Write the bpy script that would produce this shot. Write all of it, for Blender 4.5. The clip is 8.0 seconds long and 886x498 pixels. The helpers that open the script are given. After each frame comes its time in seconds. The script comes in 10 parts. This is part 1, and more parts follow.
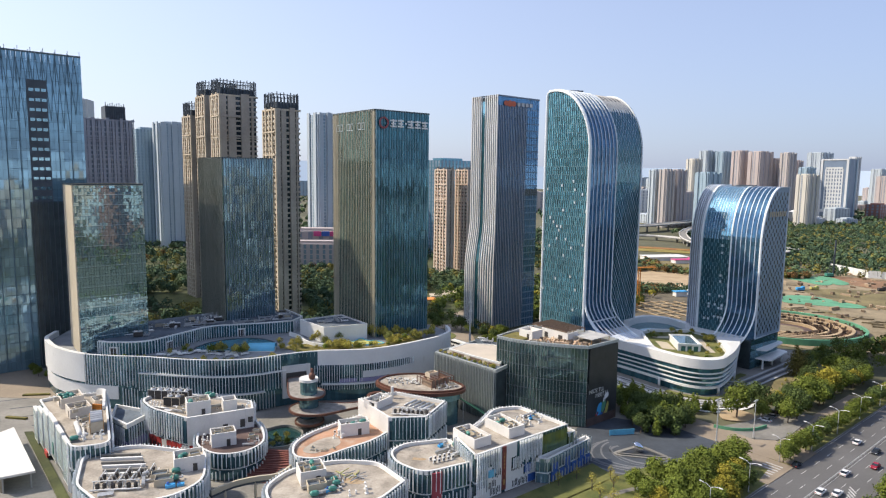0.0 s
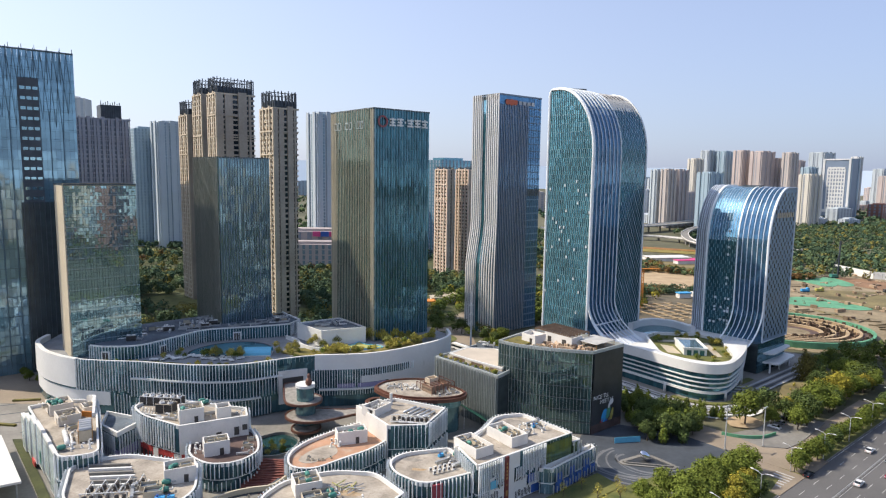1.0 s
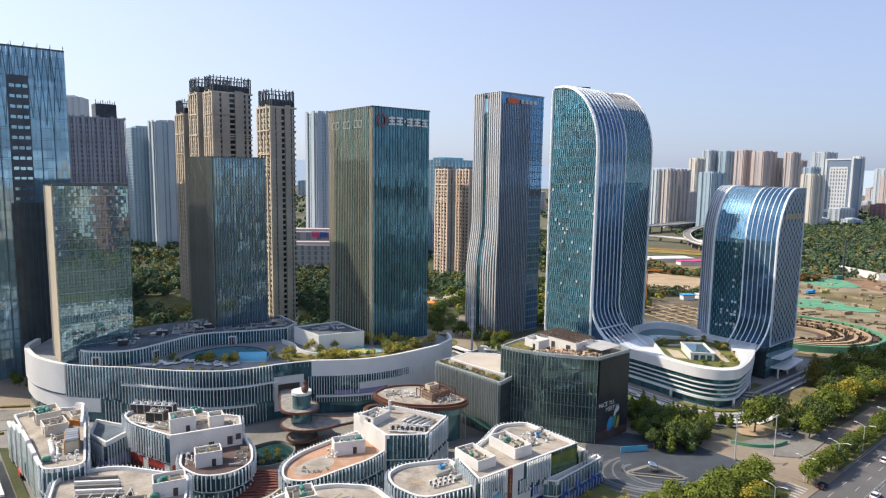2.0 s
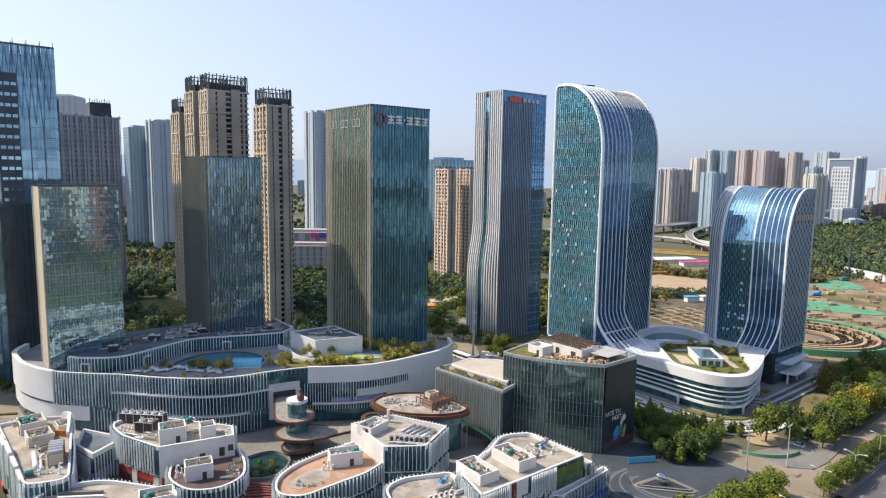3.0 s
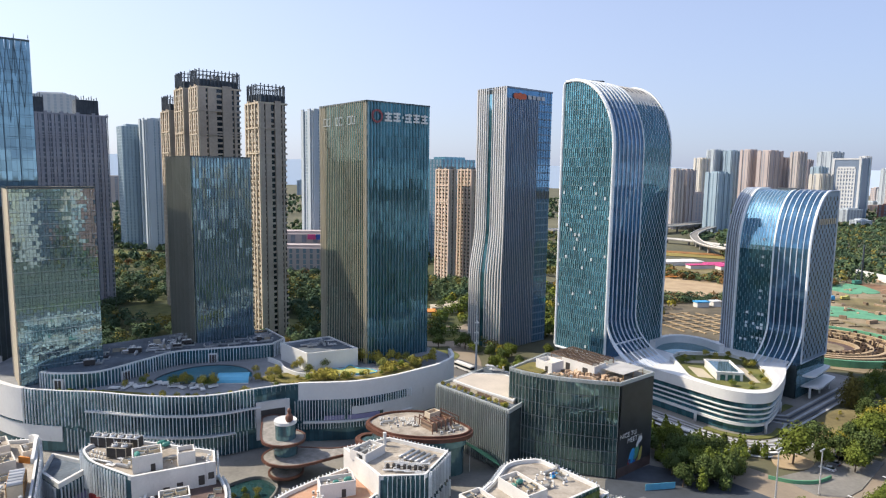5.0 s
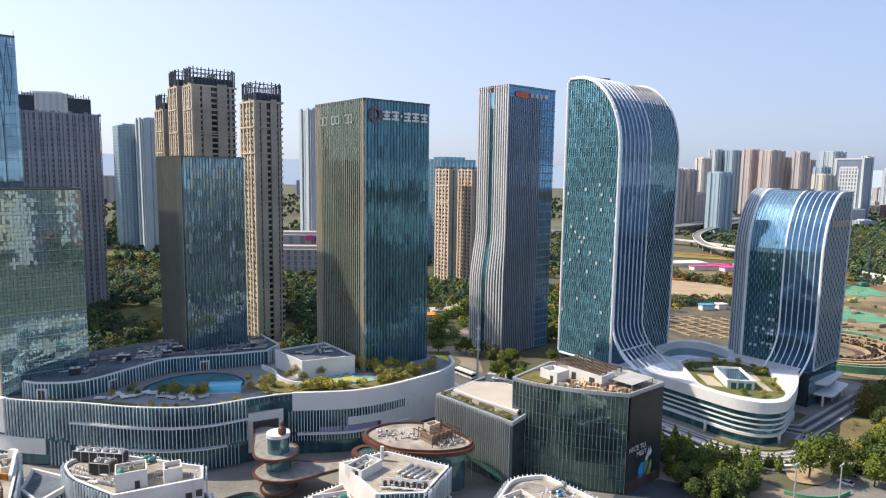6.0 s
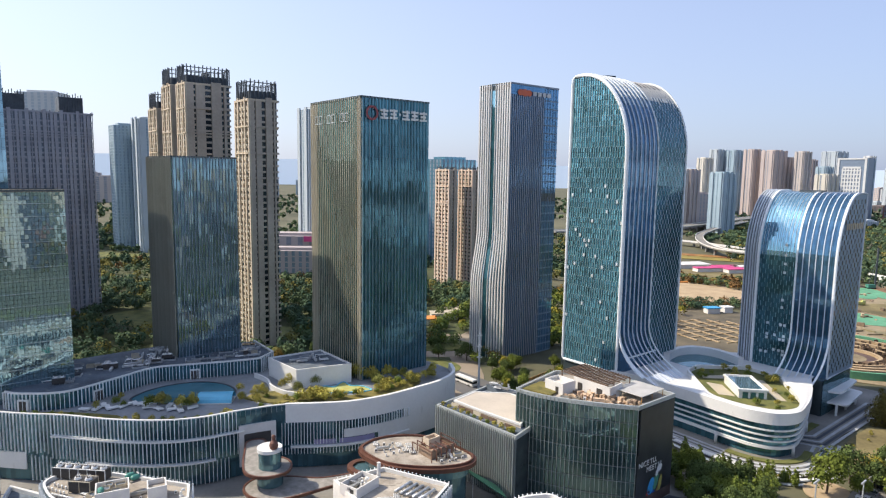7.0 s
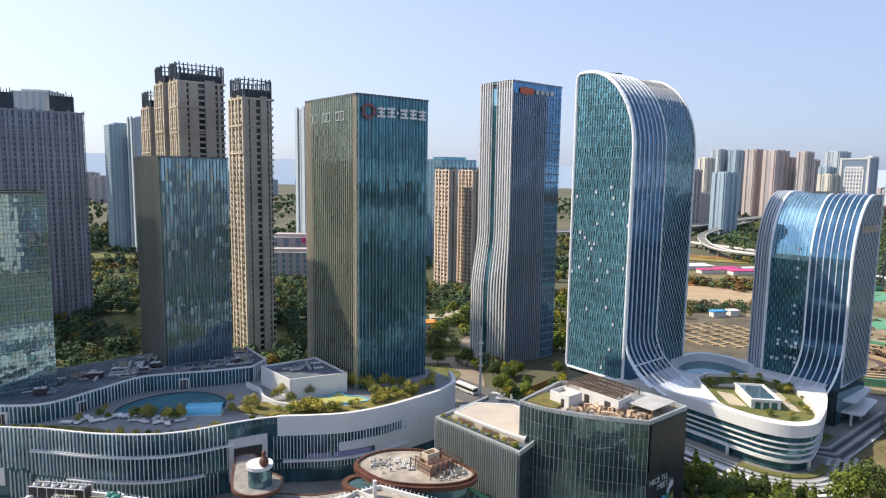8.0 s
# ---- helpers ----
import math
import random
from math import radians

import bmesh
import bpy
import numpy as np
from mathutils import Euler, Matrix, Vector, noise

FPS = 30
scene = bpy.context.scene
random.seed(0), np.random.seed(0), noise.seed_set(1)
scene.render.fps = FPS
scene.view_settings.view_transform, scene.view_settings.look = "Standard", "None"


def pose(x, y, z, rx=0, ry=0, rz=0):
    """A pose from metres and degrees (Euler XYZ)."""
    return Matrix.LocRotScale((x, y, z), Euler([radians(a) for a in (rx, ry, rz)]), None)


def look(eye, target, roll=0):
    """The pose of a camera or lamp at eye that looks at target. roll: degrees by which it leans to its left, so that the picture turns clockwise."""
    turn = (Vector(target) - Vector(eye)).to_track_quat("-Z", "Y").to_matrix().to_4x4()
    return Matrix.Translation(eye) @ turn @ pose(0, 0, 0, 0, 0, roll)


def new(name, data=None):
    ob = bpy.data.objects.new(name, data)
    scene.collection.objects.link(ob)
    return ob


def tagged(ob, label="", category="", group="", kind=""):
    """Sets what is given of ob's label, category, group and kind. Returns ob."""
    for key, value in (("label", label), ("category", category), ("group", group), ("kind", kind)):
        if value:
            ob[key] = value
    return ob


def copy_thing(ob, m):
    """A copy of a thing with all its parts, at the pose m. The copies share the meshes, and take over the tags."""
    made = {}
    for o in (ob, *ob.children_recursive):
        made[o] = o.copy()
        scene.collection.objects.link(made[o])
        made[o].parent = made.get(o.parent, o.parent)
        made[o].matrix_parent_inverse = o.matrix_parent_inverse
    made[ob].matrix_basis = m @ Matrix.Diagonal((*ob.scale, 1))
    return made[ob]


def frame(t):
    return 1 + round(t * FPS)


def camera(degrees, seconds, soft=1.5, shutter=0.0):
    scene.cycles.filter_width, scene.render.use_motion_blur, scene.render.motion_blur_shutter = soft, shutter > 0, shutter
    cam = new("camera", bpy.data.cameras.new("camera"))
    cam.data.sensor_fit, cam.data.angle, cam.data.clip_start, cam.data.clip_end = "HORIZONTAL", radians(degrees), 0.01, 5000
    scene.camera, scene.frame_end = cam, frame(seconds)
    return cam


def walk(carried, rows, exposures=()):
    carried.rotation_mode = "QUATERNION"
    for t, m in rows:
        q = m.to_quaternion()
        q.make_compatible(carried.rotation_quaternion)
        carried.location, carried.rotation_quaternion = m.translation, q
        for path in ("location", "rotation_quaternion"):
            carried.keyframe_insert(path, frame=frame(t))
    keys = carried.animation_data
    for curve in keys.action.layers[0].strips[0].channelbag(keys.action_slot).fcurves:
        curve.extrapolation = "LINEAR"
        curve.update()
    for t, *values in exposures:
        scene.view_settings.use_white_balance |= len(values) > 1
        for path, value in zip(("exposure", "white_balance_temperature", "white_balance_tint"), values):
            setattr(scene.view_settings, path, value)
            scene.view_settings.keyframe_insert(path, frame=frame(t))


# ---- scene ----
cam = camera(69.98, 8.0, soft=1.2)
PATH = [
    (0.0, 0.000, 0.000, 88.000, -0.023, -6.699, 0.759),
    (0.5, -0.037, 3.000, 88.063, -0.012, -6.713, 0.770),
    (1.0, -0.090, 6.176, 88.138, -0.002, -6.727, 0.779),
    (1.5, -0.155, 9.517, 88.223, 0.006, -6.740, 0.788),
    (2.0, -0.231, 13.013, 88.319, 0.015, -6.753, 0.796),
    (2.5, -0.314, 16.653, 88.423, 0.021, -6.764, 0.803),
    (3.0, -0.401, 20.426, 88.537, 0.027, -6.776, 0.809),
    (3.5, -0.489, 24.321, 88.658, 0.032, -6.786, 0.815),
    (4.0, -0.576, 28.328, 88.787, 0.036, -6.795, 0.820),
    (4.5, -0.658, 32.437, 88.922, 0.039, -6.804, 0.824),
    (5.0, -0.733, 36.635, 89.063, 0.041, -6.812, 0.828),
    (5.5, -0.797, 40.913, 89.209, 0.042, -6.819, 0.830),
    (6.0, -0.848, 45.261, 89.360, 0.042, -6.826, 0.832),
    (6.5, -0.882, 49.666, 89.515, 0.041, -6.832, 0.833),
    (7.0, -0.898, 54.118, 89.672, 0.038, -6.837, 0.834),
    (7.5, -0.891, 58.608, 89.832, 0.035, -6.841, 0.833),
    (8.0, -0.859, 63.123, 89.994, 0.031, -6.845, 0.832),
]


def aim(x, y, z, yaw, pitch, roll):
    a, b = radians(yaw), radians(pitch)
    ahead = Vector((-math.sin(a) * math.cos(b), math.cos(a) * math.cos(b), math.sin(b)))
    return look((x, y, z), Vector((x, y, z)) + ahead, roll)


walk(cam, [(t, aim(*row)) for t, *row in PATH], [(0.0, 0.485, 6150, 10), (8.0, 0.57, 6150, 10)])

# ---- light ----
SUN_AZ, SUN_EL = -80.0, 45.0  # degrees clockwise from +y; height
world = bpy.data.worlds.new("world")
scene.world = world
world.use_nodes = True
sky = world.node_tree.nodes.new("ShaderNodeTexSky")
sky.sky_type, sky.sun_disc = "NISHITA", False
sky.sun_elevation, sky.sun_rotation = radians(SUN_EL), radians(SUN_AZ)
sky.altitude, sky.air_density, sky.dust_density, sky.ozone_density = 50, 1.0, 1.5, 2.8
paler = world.node_tree.nodes.new("ShaderNodeHueSaturation")  # thin haze takes the depth out of the blue
paler.inputs["Hue"].default_value, paler.inputs["Saturation"].default_value = 0.508, 0.95
world.node_tree.links.new(sky.outputs[0], paler.inputs["Color"])
wn = world.node_tree.nodes
where, height, thin, haze = wn.new("ShaderNodeTexCoord"), wn.new("ShaderNodeSeparateXYZ"), wn.new("ShaderNodeMapRange"), wn.new("ShaderNodeMixRGB")
thin.inputs[1].default_value, thin.inputs[2].default_value, thin.inputs[3].default_value, thin.inputs[4].default_value = 0.0, 0.5, 0.74, 0.25
sunward, glow, tone = wn.new("ShaderNodeVectorMath"), wn.new("ShaderNodeMapRange"), wn.new("ShaderNodeMixRGB")
sunward.operation = "DOT_PRODUCT"
sunward.inputs[1].default_value = (math.sin(radians(SUN_AZ)) * math.cos(radians(SUN_EL)), math.cos(radians(SUN_AZ)) * math.cos(radians(SUN_EL)), math.sin(radians(SUN_EL)))
glow.inputs[1].default_value, glow.inputs[2].default_value = -0.3, 0.75
tone.inputs[1].default_value, tone.inputs[2].default_value = (1.98, 2.24, 3.15, 1), (4.3, 4.35, 4.75, 1)  # lavender haze, whiter towards the sun, thickest along the horizon
world.node_tree.links.new(where.outputs["Generated"], sunward.inputs[0])
world.node_tree.links.new(sunward.outputs["Value"], glow.inputs[0])
world.node_tree.links.new(glow.outputs[0], tone.inputs[0])
world.node_tree.links.new(tone.outputs[0], haze.inputs[2])
world.node_tree.links.new(where.outputs["Generated"], height.inputs[0])
world.node_tree.links.new(height.outputs["Z"], thin.inputs[0])
world.node_tree.links.new(thin.outputs[0], haze.inputs[0])
world.node_tree.links.new(paler.outputs[0], haze.inputs[1])
world.node_tree.links.new(haze.outputs[0], wn["Background"].inputs[0])
world.node_tree.nodes["Background"].inputs[1].default_value = 0.15
sun = new("sun", bpy.data.lights.new("sun", "SUN"))
sun.data.energy, sun.data.angle, sun.data.color = 4.15, radians(0.6), (1.0, 0.86, 0.68)
toward = Vector((math.sin(radians(SUN_AZ)) * math.cos(radians(SUN_EL)), math.cos(radians(SUN_AZ)) * math.cos(radians(SUN_EL)), math.sin(radians(SUN_EL))))
sun.matrix_world = look(toward * 900, (0, 0, 0))


# ---- materials ----
def material(name, color, rough=0.7, metal=0.0, vary=0.25, scale=0.3, fine=4.0, bump=0.0, second=None, island=0.0, spec=0.5, piece=0.0, stain=None):
    """Two scales of noise over the base colour; second: a colour it drifts to; island, piece: spread from piece to piece."""
    m = bpy.data.materials.new(name)
    m.use_nodes = True
    nt = m.node_tree
    b = nt.nodes["Principled BSDF"]
    b.inputs["Roughness"].default_value, b.inputs["Metallic"].default_value = rough, metal
    b.inputs["Specular IOR Level"].default_value = spec
    geo = nt.nodes.new("ShaderNodeNewGeometry")
    big, small = nt.nodes.new("ShaderNodeTexNoise"), nt.nodes.new("ShaderNodeTexNoise")
    for n, s in ((big, scale), (small, fine)):
        n.inputs["Scale"].default_value, n.inputs["Detail"].default_value = s, 4
        nt.links.new(geo.outputs["Position"], n.inputs["Vector"])
    add = nt.nodes.new("ShaderNodeMath")
    add.operation = "MULTIPLY_ADD"
    add.inputs[1].default_value = 0.45
    nt.links.new(small.outputs["Fac"], add.inputs[0])
    half = nt.nodes.new("ShaderNodeMath")
    half.operation = "MULTIPLY_ADD"
    half.inputs[1].default_value, half.inputs[2].default_value = 1.1, -0.28
    nt.links.new(big.outputs["Fac"], half.inputs[0])
    nt.links.new(half.outputs[0], add.inputs[2])
    ramp = nt.nodes.new("ShaderNodeValToRGB")
    c = Vector(color)
    lo, hi = c * (1 - vary), (Vector(second) if second else c * (1 + vary * 0.8))
    ramp.color_ramp.elements[0].color, ramp.color_ramp.elements[1].color = (*lo, 1), (*hi, 1)
    ramp.color_ramp.elements[0].position, ramp.color_ramp.elements[1].position = 0.22, 0.8
    nt.links.new(add.outputs[0], ramp.inputs[0])
    out = ramp.outputs[0]
    for amount, source in ((island, geo.outputs["Random Per Island"]), (piece, None)):
        if amount:
            if source is None:
                source = nt.nodes.new("ShaderNodeObjectInfo").outputs["Random"]
            hsv = nt.nodes.new("ShaderNodeHueSaturation")
            spread = nt.nodes.new("ShaderNodeMapRange")
            spread.inputs[3].default_value, spread.inputs[4].default_value = 1 - amount, 1 + amount
            nt.links.new(source, spread.inputs[0])
            nt.links.new(spread.outputs[0], hsv.inputs["Value"])
            nt.links.new(out, hsv.inputs["Color"])
            out = hsv.outputs[0]
    if stain:  # blotches of dirt with soft edges: colour, size, how much is covered, stretch along z
        col, size, cover, tall = stain
        mp, blot, edge_r, mix = (nt.nodes.new("ShaderNode" + k) for k in ("Mapping", "TexNoise", "MapRange", "MixRGB"))
        mp.inputs["Scale"].default_value = (1, 1, tall)
        blot.inputs["Scale"].default_value, blot.inputs["Detail"].default_value, blot.inputs["Roughness"].default_value = size, 6, 0.65
        edge_r.inputs[1].default_value, edge_r.inputs[2].default_value = 0.72 - 0.35 * cover, 0.82 - 0.2 * cover
        edge_r.inputs[4].default_value = 0.75
        mix.inputs[2].default_value = (*col, 1)
        nt.links.new(geo.outputs["Position"], mp.inputs[0])
        nt.links.new(mp.outputs[0], blot.inputs["Vector"])
        nt.links.new(blot.outputs["Fac"], edge_r.inputs[0])
        nt.links.new(edge_r.outputs[0], mix.inputs[0])
        nt.links.new(out, mix.inputs[1])
        out = mix.outputs[0]
    nt.links.new(out, b.inputs["Base Color"])
    if bump:
        bp = nt.nodes.new("ShaderNodeBump")
        bp.inputs["Strength"].default_value, bp.inputs["Distance"].default_value = bump, 0.1
        nt.links.new(small.outputs["Fac"], bp.inputs["Height"])
        nt.links.new(bp.outputs[0], b.inputs["Normal"])
    return m


WHITE = material("white_panel", (0.70, 0.695, 0.66), 0.45, vary=0.10, scale=0.08, fine=1.2, stain=((0.5, 0.48, 0.44), 0.5, 0.25, 0.3))
WHITE_WALL = material("white_render", (0.66, 0.64, 0.595), 0.7, vary=0.14, scale=0.15, fine=2.0, bump=0.1, stain=((0.42, 0.39, 0.34), 0.8, 0.3, 0.25))
RIB = material("white_rib", (0.77, 0.80, 0.80), 0.4, vary=0.06, scale=0.05, fine=0.5)
FIN = material("pale_fin", (0.80, 0.82, 0.82), 0.45, metal=0.1, vary=0.15, scale=0.3, fine=2, piece=0.18)
FIN_GREY = material("grey_fin", (0.48, 0.51, 0.50), 0.45, metal=0.3, vary=0.15, scale=0.1, fine=1, piece=0.12)
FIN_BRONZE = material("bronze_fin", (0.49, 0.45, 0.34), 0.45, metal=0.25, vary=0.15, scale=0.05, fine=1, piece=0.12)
FIN_BLUE = material("blue_grey_fin", (0.55, 0.60, 0.655), 0.45, metal=0.1, vary=0.12, scale=0.05, fine=1, piece=0.12)
GLASS_TEAL = material("teal_glass", (0.20, 0.40, 0.50), 0.05, 0.55, vary=0.2, scale=0.02, fine=0.3, island=0.16)
# greens of reflected trees painted into the glass colour
GLASS_GREEN = material("green_reflection_glass", (0.16, 0.30, 0.24), 0.05, 0.6, vary=0.4, scale=0.25, fine=0.8, island=0.25, second=(0.22, 0.27, 0.10))
GLASS_NAVY = material("navy_glass", (0.075, 0.17, 0.28), 0.05, 0.6, vary=0.2, scale=0.03, fine=0.4, island=0.22)
GLASS_DEEP = material("deep_teal_glass", (0.055, 0.155, 0.19), 0.05, 0.55, vary=0.25, scale=0.04, fine=0.5, island=0.3)
GLASS_ROYAL = material("royal_blue_glass", (0.13, 0.28, 0.46), 0.05, 0.6, vary=0.15, scale=0.02, fine=0.3, island=0.12)
GLASS_FACE = material("sea_green_glass", (0.14, 0.37, 0.45), 0.06, 0.5, vary=0.25, scale=0.05, fine=0.4, island=0.42)
CREAM_ROOF = material("cream_metal_roof", (0.66, 0.61, 0.50), 0.5, 0.1, vary=0.1, scale=0.1, fine=1)
# warm fin tone as in sunlight, for the flank that faces the sun
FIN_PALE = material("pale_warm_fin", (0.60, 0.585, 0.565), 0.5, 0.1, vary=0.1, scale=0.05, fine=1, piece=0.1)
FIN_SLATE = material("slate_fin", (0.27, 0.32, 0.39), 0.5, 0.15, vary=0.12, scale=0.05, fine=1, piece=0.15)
# umber lowered further, the shadow on that flank put into the colour
FIN_UMBER = material("shadowed_umber_fin", (0.255, 0.255, 0.215), 0.5, 0.2, vary=0.15, scale=0.05, fine=1, piece=0.12)
FIN_ASH = material("shaded_ash_fin", (0.40, 0.405, 0.425), 0.5, 0.1, vary=0.12, scale=0.05, fine=1, piece=0.15)
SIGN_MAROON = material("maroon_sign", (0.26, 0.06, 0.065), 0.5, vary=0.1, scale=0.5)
FIN_TEAL = material("shaded_teal_fin", (0.19, 0.265, 0.30), 0.5, 0.15, vary=0.12, scale=0.05, fine=1, piece=0.15)
GLASS_OCEAN = material("ocean_teal_glass", (0.09, 0.235, 0.295), 0.04, 0.6, vary=0.3, scale=0.05, fine=0.4, island=0.25)
FIN_SEA = material("sea_green_mullion", (0.27, 0.40, 0.42), 0.45, 0.2, vary=0.15, scale=0.1, fine=1)
LATTICE = material("grey_teal_steel", (0.09, 0.15, 0.19), 0.5, 0.3, vary=0.2)
FIN_DUSK = material("dark_grey_fin", (0.31, 0.335, 0.32), 0.5, 0.2, vary=0.15, scale=0.1, fine=1, piece=0.12)
FIN_SILVER = material("silver_blue_rib", (0.56, 0.61, 0.68), 0.45, 0.1, vary=0.08, scale=0.05, fine=0.6)
GLASS_GREEN_DARK = material("dark_green_glass", (0.085, 0.17, 0.15), 0.05, 0.55, vary=0.3, scale=0.05, fine=0.4, island=0.3)
GLASS_DARK = material("dark_glass", (0.085, 0.21, 0.25), 0.04, 0.6, vary=0.25, scale=0.02, fine=0.3, island=0.3)
GLASS_SKY = material("sky_glass", (0.24, 0.45, 0.56), 0.03, 0.75, vary=0.15, scale=0.02, fine=0.3, island=0.15)
GLASS_STEEL = material("steel_blue_glass", (0.17, 0.28, 0.33), 0.04, 0.65, vary=0.2, scale=0.05, fine=0.4, island=0.12)
GLASS_PALE = material("pale_glass", (0.30, 0.46, 0.51), 0.03, 0.75, vary=0.1, scale=0.03, fine=0.5, island=0.05)
GLASS_CORNER = material("green_grey_glass", (0.12, 0.205, 0.20), 0.03, 0.7, vary=0.3, scale=0.06, fine=0.5, island=0.15)
GLASS_MALL = material("mall_glass", (0.085, 0.175, 0.205), 0.05, 0.55, vary=0.3, scale=0.1, fine=0.8, island=0.3)
GLASS_BLUE = material("blue_glass", (0.25, 0.40, 0.49), 0.04, 0.6, vary=0.2, scale=0.02, fine=0.3, island=0.2)
PANEL_GREY = material("grey_blue_panel", (0.19, 0.27, 0.35), 0.5, 0.2, vary=0.1, scale=0.05)
GLASS_SHOP = material("shop_glass", (0.15, 0.27, 0.29), 0.06, 0.6, vary=0.4, scale=0.15, fine=1, island=0.35)
SPANDREL = material("dark_spandrel", (0.07, 0.09, 0.095), 0.25, 0.3, vary=0.3)
PALE_SPANDREL = material("grey_spandrel", (0.16, 0.19, 0.2), 0.3, 0.4, vary=0.3)
PANE_WHITE = material("open_pane", (0.75, 0.8, 0.82), 0.1, 0.3, vary=0.05)
STONE_TAN = material("tan_stone", (0.54, 0.455, 0.335), 0.8, vary=0.2, scale=0.05, fine=0.8)
# darker copy of the stone: shade painted onto faces turned from the sun
STONE_SHADED = material("shaded_stone", (0.43, 0.365, 0.29), 0.8, vary=0.25, scale=0.05, fine=0.8)
TIMBER = material("weathered_timber", (0.24, 0.17, 0.115), 0.85, vary=0.3, scale=0.4, fine=3)
STONE_BEIGE = material("beige_stone", (0.47, 0.41, 0.30), 0.7, vary=0.12, scale=0.08, fine=1.0)
# slab cladding turned blue-grey, distance haze put into the colour
CLADDING_HAZED = material("hazed_grey_cladding", (0.31, 0.325, 0.37), 0.75, vary=0.25, scale=0.05, fine=0.6)
WINDOW = material("dark_window", (0.035, 0.045, 0.055), 0.08, 0.4, vary=0.4, scale=0.4, fine=2, island=0.4, piece=0.3)
# slab windows lightened in colour for the haze in front of them
WINDOW_HAZED = material("hazed_grey_window", (0.13, 0.16, 0.205), 0.3, 0.3, vary=0.3, scale=0.4, fine=2)
CROWN = material("crown_metal", (0.075, 0.09, 0.105), 0.6, 0.3, vary=0.3)
ROOF = material("roof_screed", (0.345, 0.30, 0.24), 0.9, vary=0.4, scale=0.22, fine=1.6, bump=0.2, second=(0.47, 0.42, 0.345), stain=((0.16, 0.135, 0.10), 0.45, 0.42, 1))
ROOF_WARM = material("cream_render", (0.62, 0.565, 0.48), 0.8, vary=0.18, scale=0.2, fine=2.0, bump=0.1, stain=((0.36, 0.31, 0.24), 0.8, 0.35, 0.3))
OCHRE = material("ochre_stain", (0.48, 0.30, 0.12), 0.9, vary=0.35, scale=0.7, fine=3, second=(0.42, 0.36, 0.27))
DIRT = material("damp_stain", (0.22, 0.195, 0.16), 0.85, vary=0.3, scale=0.5, fine=2.5, second=(0.36, 0.33, 0.28))
ORANGE_RUST = material("rusty_frame", (0.36, 0.20, 0.07), 0.7, vary=0.3, scale=1, fine=4)
ROOF_GREY = material("grey_roof", (0.11, 0.135, 0.16), 0.9, vary=0.5, scale=0.16, fine=1.4, bump=0.2, stain=((0.30, 0.29, 0.27), 0.3, 0.4, 1))
ROOF_RUST = material("terracotta_deck", (0.40, 0.23, 0.14), 0.85, vary=0.25, scale=0.2, fine=2, stain=((0.42, 0.36, 0.28), 0.25, 0.55, 1))
DECK_DARK = material("dark_brown_deck", (0.10, 0.065, 0.055), 0.8, vary=0.35, scale=0.3, fine=2)
COPPER = material("copper_rim", (0.15, 0.068, 0.045), 0.5, 0.3, vary=0.3, scale=0.3, fine=2)
PAVING = material("pale_paving", (0.215, 0.205, 0.18), 0.85, vary=0.35, scale=0.07, fine=0.9, bump=0.1)
PLAZA_LIGHT = material("plaza_stone_pale", (0.145, 0.15, 0.155), 0.8, vary=0.3, scale=0.1, fine=0.6, bump=0.1)
PALE_STRIPE = material("pale_stripe_stone", (0.42, 0.43, 0.43), 0.8, vary=0.2, scale=0.2, fine=1)
# lowered and blued, with the towers' shade over the terrace painted in
TERRACE = material("shaded_terrace_paving", (0.235, 0.245, 0.25), 0.85, vary=0.3, scale=0.12, fine=0.9, bump=0.1)
# dark blue-grey: the corner building's shade on the forecourt is in this colour
PLAZA = material("shade_dark_plaza_stone", (0.052, 0.062, 0.075), 0.8, vary=0.35, scale=0.10, fine=0.6, bump=0.1)
ASPHALT = material("asphalt", (0.112, 0.109, 0.105), 0.85, vary=0.22, scale=0.05, fine=1.5, bump=0.1)
ASPHALT_OLD = material("old_asphalt", (0.255, 0.208, 0.15), 0.9, vary=0.22, scale=0.06, fine=1.2, bump=0.1)
LINE = material("road_paint", (0.45, 0.45, 0.43), 0.7, vary=0.3, scale=0.6, fine=5)
GROUND = material("ground_soil", (0.10, 0.105, 0.05), 0.95, vary=0.45, scale=0.012, fine=0.15, second=(0.15, 0.14, 0.08))
GRASS = material("lawn", (0.10, 0.14, 0.03), 0.95, vary=0.45, scale=0.15, fine=2.5, bump=0.3, second=(0.19, 0.18, 0.05))
SAND = material("bare_earth", (0.24, 0.19, 0.105), 0.95, vary=0.45, scale=0.05, fine=0.5, bump=0.2, second=(0.36, 0.29, 0.18), stain=((0.11, 0.12, 0.045), 0.03, 0.45, 1))
UNDERGROWTH = material("dark_undergrowth", (0.05, 0.065, 0.02), 0.95, vary=0.5, scale=0.06, fine=0.6, bump=0.3, second=(0.09, 0.10, 0.03))
LEAF_OLIVE = material("olive_leaves", (0.33, 0.29, 0.06), 0.8, vary=0.35, scale=0.4, fine=2, island=0.4, piece=0.2, spec=0.1)
SCRUB = material("brown_scrub", (0.17, 0.14, 0.06), 0.95, vary=0.5, scale=0.05, fine=0.8, bump=0.3)
TAN_EARTH = material("tan_sand", (0.40, 0.29, 0.165), 0.95, vary=0.25, scale=0.08, fine=0.8, bump=0.2, second=(0.47, 0.36, 0.22))
RUST_EARTH = material("reddish_soil", (0.24, 0.14, 0.075), 0.95, vary=0.35, scale=0.08, fine=0.8, bump=0.2)
